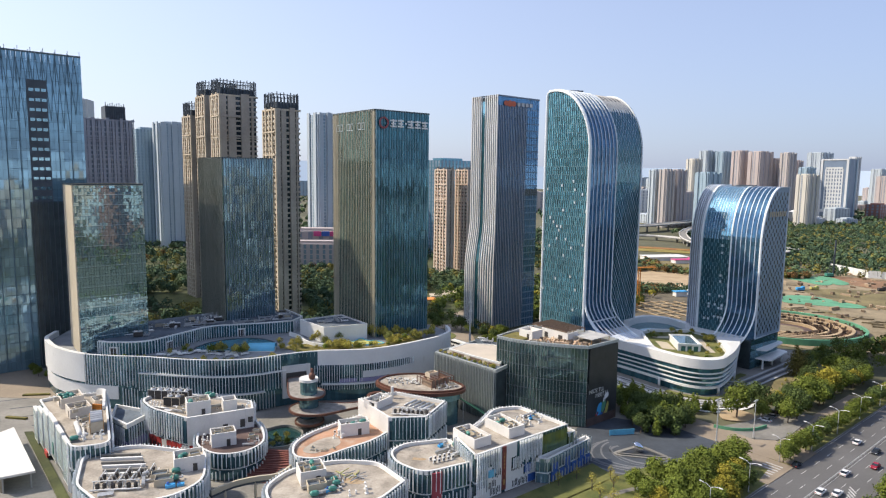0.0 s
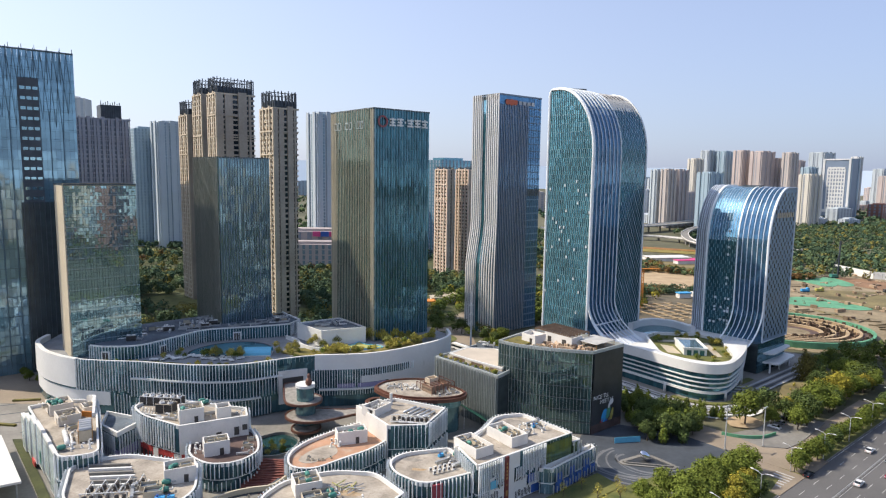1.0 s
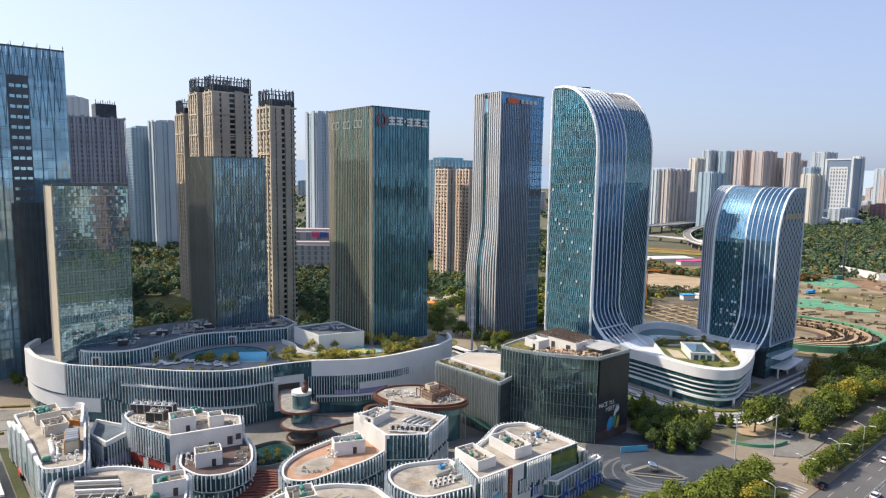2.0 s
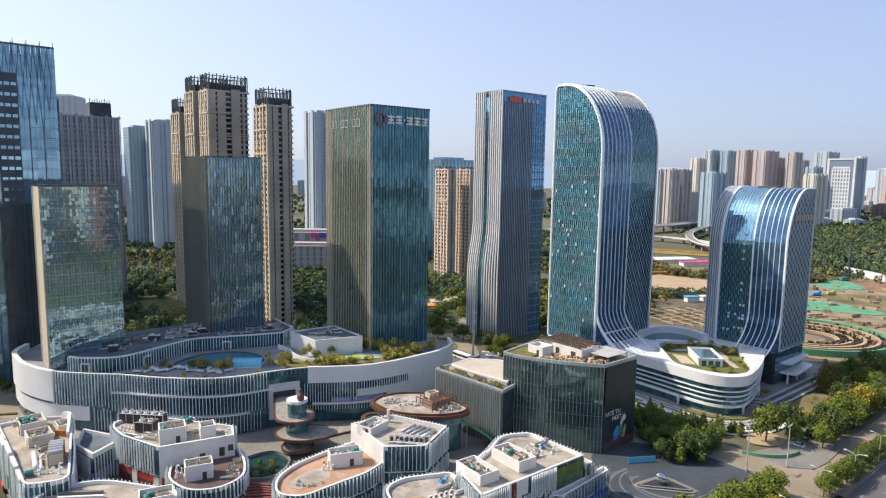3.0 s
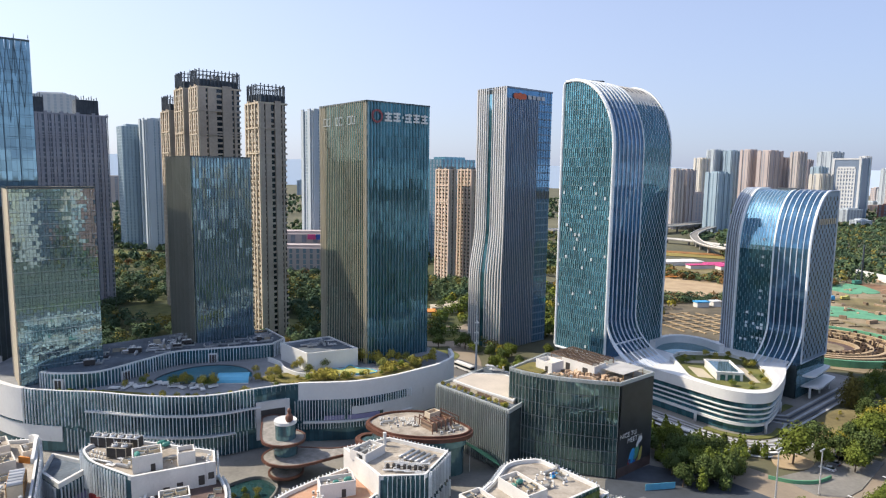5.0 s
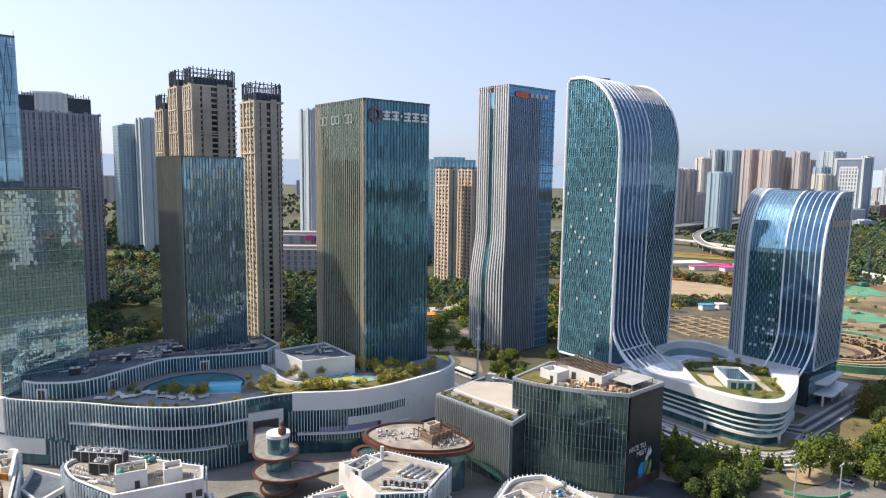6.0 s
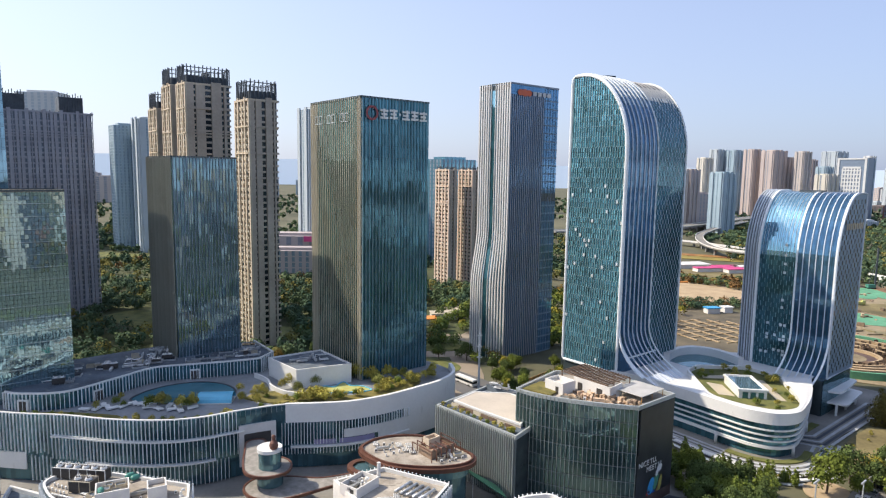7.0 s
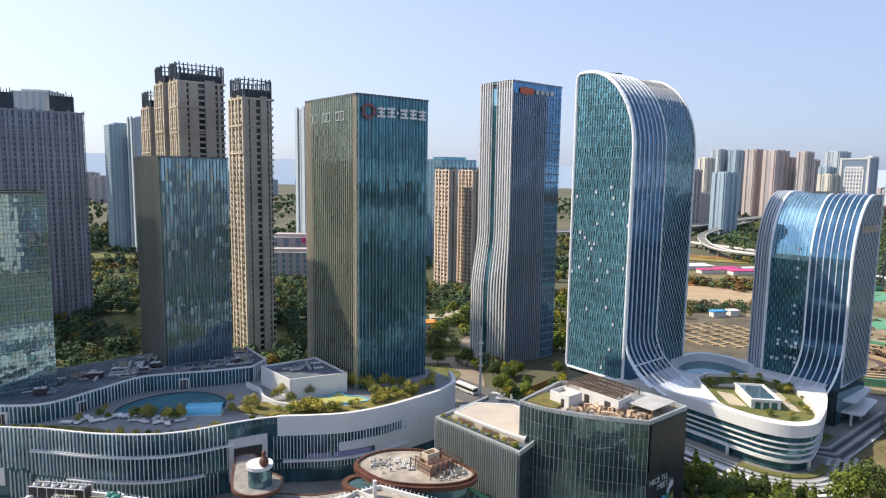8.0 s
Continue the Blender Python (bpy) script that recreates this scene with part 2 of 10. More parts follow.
FLOWER_RED = material("rust_red_flowers", (0.36, 0.09, 0.03), 0.95, vary=0.45, scale=0.08, fine=0.7, bump=0.3, second=(0.32, 0.20, 0.04))
FLOWER_GOLD = material("golden_flowers", (0.24, 0.19, 0.04), 0.95, vary=0.45, scale=0.06, fine=0.7, bump=0.3)
DEBRIS = material("timber_offcuts", (0.40, 0.29, 0.19), 0.85, vary=0.3, scale=0.6, fine=3, island=0.6)
STONE_PALE = material("pale_sheeting", (0.46, 0.45, 0.42), 0.5, vary=0.2, scale=0.3, fine=1.5)
TIMBER_DARK = material("dark_timber", (0.15, 0.10, 0.065), 0.85, vary=0.3, scale=0.4, fine=3)
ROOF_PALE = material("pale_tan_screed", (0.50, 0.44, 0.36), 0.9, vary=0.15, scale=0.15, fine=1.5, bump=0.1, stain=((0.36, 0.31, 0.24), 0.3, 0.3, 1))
DECK_TILE = material("beige_deck_tile", (0.27, 0.25, 0.22), 0.8, vary=0.35, scale=0.5, fine=1.2, bump=0.1)
DARK_SOIL = material("dark_dug_soil", (0.105, 0.095, 0.065), 0.95, vary=0.4, scale=0.08, fine=0.6, bump=0.2, second=(0.17, 0.14, 0.09))
CLUTTER = material("mixed_site_clutter", (0.30, 0.22, 0.14), 0.85, vary=0.3, scale=0.3, fine=2, island=0.75)
SCAFFOLD = material("brown_scaffold", (0.11, 0.075, 0.05), 0.85, vary=0.3, scale=0.3, fine=2, island=0.6)
NET_GREEN = material("green_netting", (0.11, 0.30, 0.17), 0.8, vary=0.3, scale=0.1, fine=1)
LEAF = material("green_leaves", (0.13, 0.162, 0.028), 0.75, vary=0.35, scale=0.25, fine=1.2, island=0.3, piece=0.2, spec=0.1)
LEAF_DARK = material("dark_leaves", (0.085, 0.117, 0.035), 0.75, vary=0.35, scale=0.25, fine=1.2, island=0.45, piece=0.2, spec=0.1)
LEAF_YELLOW = material("yellow_leaves", (0.245, 0.215, 0.03), 0.75, vary=0.35, scale=0.25, fine=1.2, island=0.4, piece=0.15, spec=0.1)
LEAF_REED = material("reed_leaves", (0.19, 0.20, 0.055), 0.8, vary=0.35, scale=0.4, fine=2, island=0.4, piece=0.2, spec=0.1)
LEAF_CEDAR = material("cedar_needles", (0.125, 0.11, 0.03), 0.8, vary=0.35, scale=0.25, fine=1.2, island=0.4, spec=0.1)
LEAF_RUST = material("rusty_leaves", (0.19, 0.125, 0.03), 0.8, vary=0.35, scale=0.25, fine=1.2, island=0.4, piece=0.2, spec=0.1)
BARK = material("bark", (0.10, 0.075, 0.055), 0.95, vary=0.4, scale=2, fine=12)
WATER = material("pool_water", (0.02, 0.055, 0.055), 0.06, 0.0, vary=0.2, scale=0.2, fine=1.5, bump=0.05)
BLUE = material("bright_blue", (0.06, 0.32, 0.60), 0.5, vary=0.15, scale=0.3)
POOL = material("pale_pool_water", (0.05, 0.15, 0.185), 0.05, 0.0, vary=0.25, scale=0.12, fine=0.6, bump=0.03)
CANOPY_BLUE = material("sky_blue_vinyl", (0.14, 0.45, 0.62), 0.4, vary=0.12, scale=0.3)
PALE_FACE = material("pale_aqua_panel", (0.50, 0.59, 0.58), 0.2, 0.15, vary=0.2, scale=0.12, fine=0.8, island=0.15)
CARMINE = material("carmine_banner", (0.30, 0.045, 0.06), 0.6, vary=0.2)
GOLD = material("dull_gold", (0.38, 0.22, 0.07), 0.5, vary=0.25)
BLUE_DEEP = material("deep_blue", (0.03, 0.10, 0.36), 0.5, vary=0.2)
YELLOW = material("yellow_floor", (0.55, 0.42, 0.06), 0.7, vary=0.2, scale=0.4, second=(0.35, 0.45, 0.2))
RED = material("red_paint", (0.45, 0.05, 0.04), 0.55, vary=0.2)
PINK = material("magenta_roof", (0.55, 0.06, 0.20), 0.6, vary=0.2)
SIGN_ORANGE = material("vermilion_sign", (0.62, 0.13, 0.05), 0.5, vary=0.1)
ORANGE = material("orange_paint", (0.65, 0.24, 0.04), 0.6, vary=0.2)
VIOLET = material("violet_sheet", (0.27, 0.25, 0.40), 0.6, vary=0.15)
MAROON = material("maroon_banner", (0.16, 0.035, 0.03), 0.6, vary=0.2)
GREEN_TANK = material("green_tank", (0.06, 0.22, 0.17), 0.5, vary=0.2)
STEEL = material("galvanised_steel", (0.45, 0.46, 0.46), 0.45, 0.6, vary=0.2, piece=0.2)
UNIT = material("beige_unit", (0.50, 0.44, 0.33), 0.6, 0.1, vary=0.2, piece=0.15)
UNIT_DARK = material("dark_grille", (0.06, 0.055, 0.05), 0.6, 0.2, vary=0.3)
BILLBOARD = material("black_screen", (0.045, 0.048, 0.05), 0.35, vary=0.4, scale=0.2)
POLE = material("lamp_pole", (0.55, 0.56, 0.56), 0.4, 0.4, vary=0.1)
TYRE = material("tyre", (0.02, 0.02, 0.02), 0.9, vary=0.2)
CHROME = material("polished_steel", (0.75, 0.76, 0.78), 0.08, 1.0, vary=0.03)
SEDUM = material("roof_planting", (0.12, 0.13, 0.03), 0.95, vary=0.5, scale=0.3, fine=2, second=(0.25, 0.20, 0.05))
BRICK = material("red_brick", (0.26, 0.13, 0.10), 0.85, vary=0.25, scale=0.05, fine=1)

E1, E2 = Vector((0.772, 0.635)), Vector((-0.635, 0.772))  # the street grid


# ---- mesh helpers ----
def link(name, bm, mat, parent=None, label="", smooth=False):
    me = bpy.data.meshes.new(name)
    bm.to_mesh(me)
    bm.free()
    for m in mat if isinstance(mat, (list, tuple)) else (mat,):
        me.materials.append(m)
    if smooth:
        for p in me.polygons:
            p.use_smooth = True
    ob = new(name, me)
    if parent is not None:
        ob.parent = parent
    if label:
        ob["label"] = label
    return ob


def part(name, bm, mat, parent, label="", smooth=False):
    return link(name, bm, mat, parent, label, smooth)


def thing(name, label, category, group="", kind="", at=(0, 0, 0)):
    ob = new(name)
    ob.location = at
    ob.empty_display_size = 0.5
    return tagged(ob, label, category, group, kind)


def box(bm, x0, x1, y0, y1, z0, z1, m=None, mi=0):
    vs = [bm.verts.new((x, y, z)) for z in (z0, z1) for x, y in ((x0, y0), (x1, y0), (x1, y1), (x0, y1))]
    if m is not None:
        for v in vs:
            v.co = m @ v.co
    for f in ((3, 2, 1, 0), (4, 5, 6, 7), (0, 1, 5, 4), (1, 2, 6, 5), (2, 3, 7, 6), (3, 0, 4, 7)):
        bm.faces.new([vs[i] for i in f]).material_index = mi
    return vs


def area2(pts):
    return sum(a[0] * b[1] - b[0] * a[1] for a, b in zip(pts, pts[1:] + pts[:1]))


def prism(bm, pts, z0, z1, mi=0, top=None):
    """A solid on a plan outline."""
    pts = [tuple(p) for p in pts]
    if area2(pts) < 0:
        pts = pts[::-1]
    lo, hi = [bm.verts.new((*p, z0)) for p in pts], [bm.verts.new((*p, z1)) for p in pts]
    n = len(pts)
    for i in range(n):
        bm.faces.new((lo[i], lo[(i + 1) % n], hi[(i + 1) % n], hi[i])).material_index = mi
    for f, k in ((bm.faces.new(lo[::-1]), mi), (bm.faces.new(hi), mi if top is None else top)):
        f.material_index = k
        bmesh.ops.triangulate(bm, faces=[f])


def tube(bm, points, r, n=8, mi=0):
    """A round bar along points."""
    rings = []
    pts = [Vector(p) for p in points]
    for i, p in enumerate(pts):
        d = (pts[min(i + 1, len(pts) - 1)] - pts[max(i - 1, 0)]).normalized()
        side = d.cross(Vector((0, 0, 1)) if abs(d.z) < 0.9 else Vector((1, 0, 0))).normalized()
        up = side.cross(d)
        rr = r[i] if isinstance(r, (list, tuple)) else r
        rings.append([bm.verts.new(p + (side * math.cos(k * math.tau / n) + up * math.sin(k * math.tau / n)) * rr) for k in range(n)])
    for a, b in zip(rings, rings[1:]):
        for k in range(n):
            bm.faces.new((a[k], a[(k + 1) % n], b[(k + 1) % n], b[k])).material_index = mi
    bm.faces.new(rings[0]), bm.faces.new(rings[-1][::-1])
    bmesh.ops.recalc_face_normals(bm, faces=bm.faces)


def curve(ctrl, steps=6, closed=False):
    """A smooth line through plan points."""
    p = [Vector(c) for c in ctrl]
    n, out = len(p), []
    for i in range(n if closed else n - 1):
        if closed:
            a, b, c, d = p[i - 1], p[i], p[(i + 1) % n], p[(i + 2) % n]
        else:
            a, b, c, d = p[max(i - 1, 0)], p[i], p[i + 1], p[min(i + 2, n - 1)]
        for k in range(steps):
            t = k / steps
            out.append(0.5 * (2 * b + (c - a) * t + (2 * a - 5 * b + 4 * c - d) * t * t + (3 * b - a - 3 * c + d) * t**3))
    if not closed:
        out.append(p[-1])
    return out


def rounded(ctrl, r, steps=5):
    """A closed outline with rounded corners; a corner may bring its own radius as third number."""
    n, out = len(ctrl), []
    for i in range(n):
        a, b, c = Vector(ctrl[i - 1][:2]), Vector(ctrl[i][:2]), Vector(ctrl[(i + 1) % n][:2])
        rr = ctrl[i][2] if len(ctrl[i]) > 2 else r
        u, v = (a - b), (c - b)
        q = min(rr, u.length * 0.48, v.length * 0.48)
        if q < 0.05:
            out.append(b)
            continue
        s, e = b + u.normalized() * q, b + v.normalized() * q
        for k in range(steps + 1):
            t = k / steps
            out.append(s * (1 - t) ** 2 + b * 2 * t * (1 - t) + e * t * t)
    return out


def offset(pts, d, closed=True):
    """The outline moved outwards by d (counter-clockwise outlines)."""
    pts = [Vector(p) for p in pts]
    n, out = len(pts), []
    for i in range(n):
        a = pts[i - 1] if closed or i else pts[0]
        c = pts[(i + 1) % n] if closed or i < n - 1 else pts[-1]
        u, v = (pts[i] - a), (c - pts[i])
        u = u.normalized() if u.length > 1e-6 else v.normalized()
        v = v.normalized() if v.length > 1e-6 else u
        t = u + v
        t = t.normalized() if t.length > 1e-6 else u
        nrm = Vector((t.y, -t.x))
        k = max(0.5, t.dot(u))
        out.append(pts[i] + nrm * d / k)
    return out


def ccw(pts):
    pts = [Vector(p) for p in pts]
    return pts if area2(pts) > 0 else pts[::-1]


def strip(bm, pts, z0, z1, d0, d1, closed=False, mi=0, lift=None):
    """A wall along a plan line, from d0 to d1 outside it; lift: a height added per point."""
    a, b = offset(pts, d0, closed), offset(pts, d1, closed)
    n = len(a)
    rows = []
    for i in range(n):
        h = lift[i] if lift else 0
        rows.append([bm.verts.new((*a[i], z0 + h)), bm.verts.new((*b[i], z0 + h)), bm.verts.new((*b[i], z1 + h)), bm.verts.new((*a[i], z1 + h))])
    for i in range(n if closed else n - 1):
        p, q = rows[i], rows[(i + 1) % n]
        for k in range(4):
            bm.faces.new((p[k], p[(k + 1) % 4], q[(k + 1) % 4], q[k])).material_index = mi
    if not closed:
        bm.faces.new(rows[0]), bm.faces.new(rows[-1][::-1])
    bmesh.ops.recalc_face_normals(bm, faces=bm.faces)


def march(pts, step, closed=False, start=0.0):
    """Places and directions every step metres along a plan line."""
    pts = [Vector(p) for p in pts] + ([Vector(pts[0])] if closed else [])
    need, out = start, []
    for a, b in zip(pts, pts[1:]):
        length = (b - a).length
        while need <= length and length > 1e-6:
            out.append((a + (b - a) * (need / length), (b - a) / length))
            need += step
        need -= length
    return out


FIN_MESH = {}


def fins(parent, pts, z0, z1, step, depth, width, mat, name="fin", closed=False, out=0.0, start=0.3, top=None):
    """Upright fins along a plan line (outside lies to the right of its direction), each a part; alike fins share a mesh.
    top: a function of the place and number that gives another foot and head."""
    for i, (p, d) in enumerate(march(pts, step, closed, start)):
        a, b = top(i, p) if top else (z0, z1)
        if b - a < 0.3:
            continue
        a, b = round(a, 1), round(b, 1)
        key = (a, b, depth, width, mat.name)
        if key not in FIN_MESH:
            bm = bmesh.new()
            box(bm, -width / 2, width / 2, -depth, 0, a, b)
            me = bpy.data.meshes.new(name)
            bm.to_mesh(me)
            bm.free()
            me.materials.append(mat)
            FIN_MESH[key] = me
        ob = new(name, FIN_MESH[key])
        ob.parent = parent
        nrm = Vector((d.y, -d.x))
        q = p + nrm * out
        ob.matrix_basis = Matrix.Translation((q.x, q.y, 0)) @ Matrix.Rotation(math.atan2(d.y, d.x), 4, "Z")


def panes(bm, pts, z0, z1, pw, ph, tilt, rng, closed=False, gap=0.04, out=0.0, mi=0):
    """Curtain wall: single panes with joints between them, each a little out of plane."""
    spots = march(pts, pw, closed)
    ends = [s[0] for s in spots] + ([spots[0][0]] if closed else [Vector(pts[-1])])
    rows = max(1, round((z1 - z0) / ph))
    h = (z1 - z0) / rows
    for a, b in zip(ends, ends[1:]):
        d = b - a
        if d.length < 0.2:
            continue
        d.normalize()
        nrm = Vector((d.y, -d.x))
        a2, b2 = a + d * gap + nrm * out, b - d * gap + nrm * out
        for r in range(rows):
            k = [rng.uniform(-tilt, tilt) for _ in range(2)]
            za, zb = z0 + r * h + gap, z0 + (r + 1) * h - gap
            offs = (-k[0] - k[1], k[0] - k[1], k[0] + k[1], -k[0] + k[1])
            vs = [bm.verts.new((p.x + nrm.x * o, p.y + nrm.y * o, z)) for (p, z), o in zip(((a2, za), (b2, za), (b2, zb), (a2, zb)), offs)]
            bm.faces.new(vs).material_index = mi


# ---- ground, roads ----
def sheet(name, pts, z, mat, label, thick=0.25, category=""):
    bm = bmesh.new()
    prism(bm, ccw(pts), z - thick, z)
    return tagged(link(name, bm, mat), label, category or name.replace("_", " "), kind="structure")


bm = bmesh.new()
bmesh.ops.create_grid(bm, x_segments=8, y_segments=8, size=4600, matrix=Matrix.Translation((0, 300, -0.3)))
tagged(link("ground", bm, GROUND), "brown and green open ground out to the hazy horizon", "ground", kind="structure")

ROAD0 = Vector((84.8, 166.4))


def along(s, d):
    """A place s metres up the avenue and d metres to the right of its near kerb."""
    p = ROAD0 + E1 * s - E2 * d
    return (p.x, p.y)


road = sheet("road", [along(-260, 0), along(900, 0), along(900, 23), along(-260, 23)], -0.1, ASPHALT, "grey asphalt avenue with lane markings and tree shade")
sheet("side_road", [along(-260, -13.5), along(120, -13.5), along(120, -7.5), along(-260, -7.5)], -0.08, ASPHALT_OLD, "narrow brown-grey service road beside the avenue")
sheet("pavement", [(106, 206), (114, 205.5), (121, 210), (140, 228), (129, 237), (112, 222), (100, 217)], 0.16, PAVING, "beige paved corner beside the junction")
sheet("road_crossing", [along(15, -20), along(33, -20), along(31, -7), along(31, 0.5), along(13, 0.5), along(13, -7)], 0.09, ASPHALT_OLD, "brownish junction paving of a side street", category="road")
sheet("street", [(110, 186), (122, 196), (112, 207), (99, 218), (87, 232), (72, 252), (60, 247), (74, 228), (86, 212), (97, 199)], 0.13, ASPHALT_OLD, "brown-grey side street between plaza and hotel garden", category="road")
sheet("verge", [along(-260, -5), along(13, -5), along(13, 0), along(-260, 0)], 0.06, GRASS, "strip of rough grass under the avenue trees")
sheet("verge", [along(31, -7), along(600, -7), along(600, 0), along(31, 0)], 0.06, GRASS, "strip of rough grass under the avenue trees")
sheet("verge", [along(-260, 23), along(900, 23), along(900, 42), along(-260, 42)], 0.06, GRASS, "wide planted strip on the far side of the avenue")
for s0, s1 in ((-260, 13), (31, 700)):
    bm = bmesh.new()
    strip(bm, [along(s0, 0), along(s1, 0)], -0.1, 0.12, -0.15, 0.15)
    tagged(link("kerb", bm, PAVING), "pale concrete kerb of the avenue", "kerb", kind="structure")
bm = bmesh.new()
strip(bm, [along(-260, 23), along(900, 23)], -0.1, 0.12, -0.15, 0.15)
tagged(link("kerb", bm, PAVING), "pale concrete kerb of the avenue", "kerb", kind="structure")


def mark(s, d, length, width, turn=0.0):
    bm = bmesh.new()
    c = Vector(along(s, d))
    m = Matrix.Translation((c.x, c.y, -0.094)) @ Matrix.Rotation(math.atan2(E1.y, E1.x) + turn, 4, "Z")
    box(bm, -length / 2, length / 2, -width / 2, width / 2, -0.004, 0.004, m)
    ob = link("lane_marking", bm, LINE, road)
    return ob


for lane in (3.6, 7.1, 14.4, 17.9):
    for s in range(-20, 130, 10):
        mark(s, lane, 4, 0.16)
for s in (-60, 40, 140):
    for d in (0.5, 10.2, 11.2, 22.5):
        mark(s, d, 98, 0.14)
for k in range(7):
    mark(18 + k * 1.9, 19.4 - k * 0.4, 4.0, 0.45, 0.7)
for k in range(6):  # zebra at the junction
    bm = bmesh.new()
    c = Vector(along(18.5 + 1.8 * k, -4.0))
    box(bm, -2.6, 2.6, -0.3, 0.3, -0.004, 0.004, Matrix.Translation((c.x, c.y, 0.1)) @ Matrix.Rotation(math.atan2(E2.y, E2.x), 4, "Z"))
    link("lane_marking", bm, LINE, road)

median = thing("median_fence", "low white metal fence along the middle of the avenue", "fence", at=(*along(0, 10.7), -0.1))
inv = median.matrix_basis.inverted()
fence_turn = Matrix.Rotation(math.atan2(E1.y, E1.x), 4, "Z")
post_me = bpy.data.meshes.new("post")
bm = bmesh.new()
box(bm, -0.05, 0.05, -0.05, 0.05, 0, 1.0)
bm.to_mesh(post_me), bm.free()
post_me.materials.append(STEEL)
for k in range(75):
    ob = new("post", post_me)
    ob.parent = median
    s = -30 + k * 2.4
    ob.matrix_basis = Matrix.Translation(fence_turn @ Vector((s, 0, 0))) @ fence_turn
for z in (0.35, 0.85):
    bm = bmesh.new()
    box(bm, -30, 150, -0.03, 0.03, z - 0.04, z + 0.04, fence_turn)
    part("rail", bm, STEEL, median)

# the mall's own ground
sheet("plaza", [(-230, 120), (60, 120), (82, 190), (78, 232), (20, 300), (-150, 330), (-230, 250)], 0.04, PAVING, "pale stone paving round the shopping mall", category="pavement")
sheet("plaza", [(38, 178), (46, 168), (76, 180), (98, 196), (90, 212), (64, 224), (48, 214)], 0.09, PLAZA, "grey granite forecourt with darker bands", category="pavement")
sheet("lawn", [(35, 165), (44, 150), (88, 170), (100, 184), (95, 188), (80, 187), (64, 185), (50, 176.5)], 0.14, GRASS, "green lawn beside the avenue trees")
sheet("lawn", [(16, 150), (45, 172), (52, 178), (47, 186.5), (30, 172), (12, 158)], 0.14, GRASS, "grass strip along the mall wall")
sheet("hedge", [(-139.5, 203.5), (-136.8, 203.8), (-115.2, 179.2), (-98.5, 160), (-94, 154), (-97.5, 154), (-101.8, 160), (-117.6, 178.4)], 0.6, UNDERGROWTH, "narrow strip of clipped dark hedge beside the mall", thick=0.6)
sheet("terrace", rounded([(76, 268), (88, 252), (100, 238), (112, 238), (140, 268), (175, 292), (188, 312), (170, 330), (70, 320)], 6), 0.10, PAVING, "pale striped paving round the hotel podium", category="pavement")
for k in range(5):
    bm = bmesh.new()
    strip(bm, [along(152, -42 - 1.75 * k), along(91 + 1.9 * k, -42 - 1.75 * k), along(87 + 1.9 * k, -53)], 0.08, 0.15 + 0.004 * k, -0.5, 0.5)
    tagged(link("paving_band", bm, PLAZA if k % 2 else PALE_STRIPE), "angular stripe in the hotel paving", "pavement", kind="structure")
sheet("lawn", [along(100, -51.6), along(111, -51.6), along(111, -54.5), along(102, -54.5)], 0.3, GRASS, "small clipped lawn beside the hotel drive")
sheet("bank", rounded([along(82, -26), along(92, -27), along(116, -27.5), along(126, -33), along(124, -39.5), along(108, -40), along(90, -38.5), along(80, -33)], 3), 0.35, SCRUB, "dry brown scrub bank beside the hotel drive", category="bank")
sheet("rubble_bed", curve([(104, 224), (111, 222), (117, 227), (114, 233), (106, 231)], 5, True), 0.3, TAN_EARTH, "heap of pale rubble behind a green fence", category="rubble")
bm = bmesh.new()
strip(bm, curve([(80, 262), (88, 249), (98, 236.5), (112, 235.5), (128, 250)], 8), 0.0, 0.5, 0.0, 1.3)
tagged(link("planter_wall", bm, WHITE), "low curving white wall in front of the hotel", "wall", kind="structure")
sheet("park", [(-430, 350), (-240, 335), (-20, 300), (40, 375), (60, 470), (60, 600), (-40, 760), (-520, 800)], 0.02, UNDERGROWTH, "dark planted ground between the housing towers", category="ground")
sheet("park", [(-170, 284), (-136, 269), (-108, 292.5), (-74, 300), (-60, 290), (-52, 296), (-28, 312), (-10, 325), (-20, 345), (-240, 345), (-230, 300)], 0.09, UNDERGROWTH, "dark planted ground behind the mall", category="ground")
sheet("street", [(7, 268), (22, 262), (30, 290), (22, 318), (4, 338), (-30, 352), (-34, 340), (-4, 322), (10, 302)], 0.12, ASPHALT, "grey asphalt street between the towers", category="road")
sheet("lawn", curve([(-8, 335), (2, 330), (8, 340), (0, 352), (-12, 350)], 5, True), 0.3, GRASS, "curved grass island in the street")
sheet("lawn", curve([(-24, 372), (0, 366), (16, 376), (6, 388), (-18, 386)], 5, True), 0.3, GRASS, "curved grass island in the street")
sheet("street", curve([(-40, 362), (-4, 356), (22, 366), (24, 394), (-10, 402), (-44, 392)], 5, True), 0.1, ASPHALT_OLD, "pale curving road round a grass island", category="road")
sheet("lawn", [(-430, 712), (-190, 655), (-185, 680), (-425, 742)], 0.15, GRASS, "long strip of yellowing meadow in the park")
sheet("lawn", curve([(-205, 430), (-170, 405), (-128, 420), (-150, 445), (-195, 450)], 5, True), 0.12, GRASS, "bright clearing of grass among dark trees")
sheet("lawn", curve([(-118, 392), (-96, 384), (-78, 392), (-84, 410), (-108, 412)], 4, True), 0.1, GRASS, "bright clearing of grass among dark trees")
sheet("street", [(-230, 238), (-150, 236), (-135, 250), (-160, 262), (-230, 300)], 0.1, ASPHALT_OLD, "brown-grey lane in front of the glass tower", category="road")

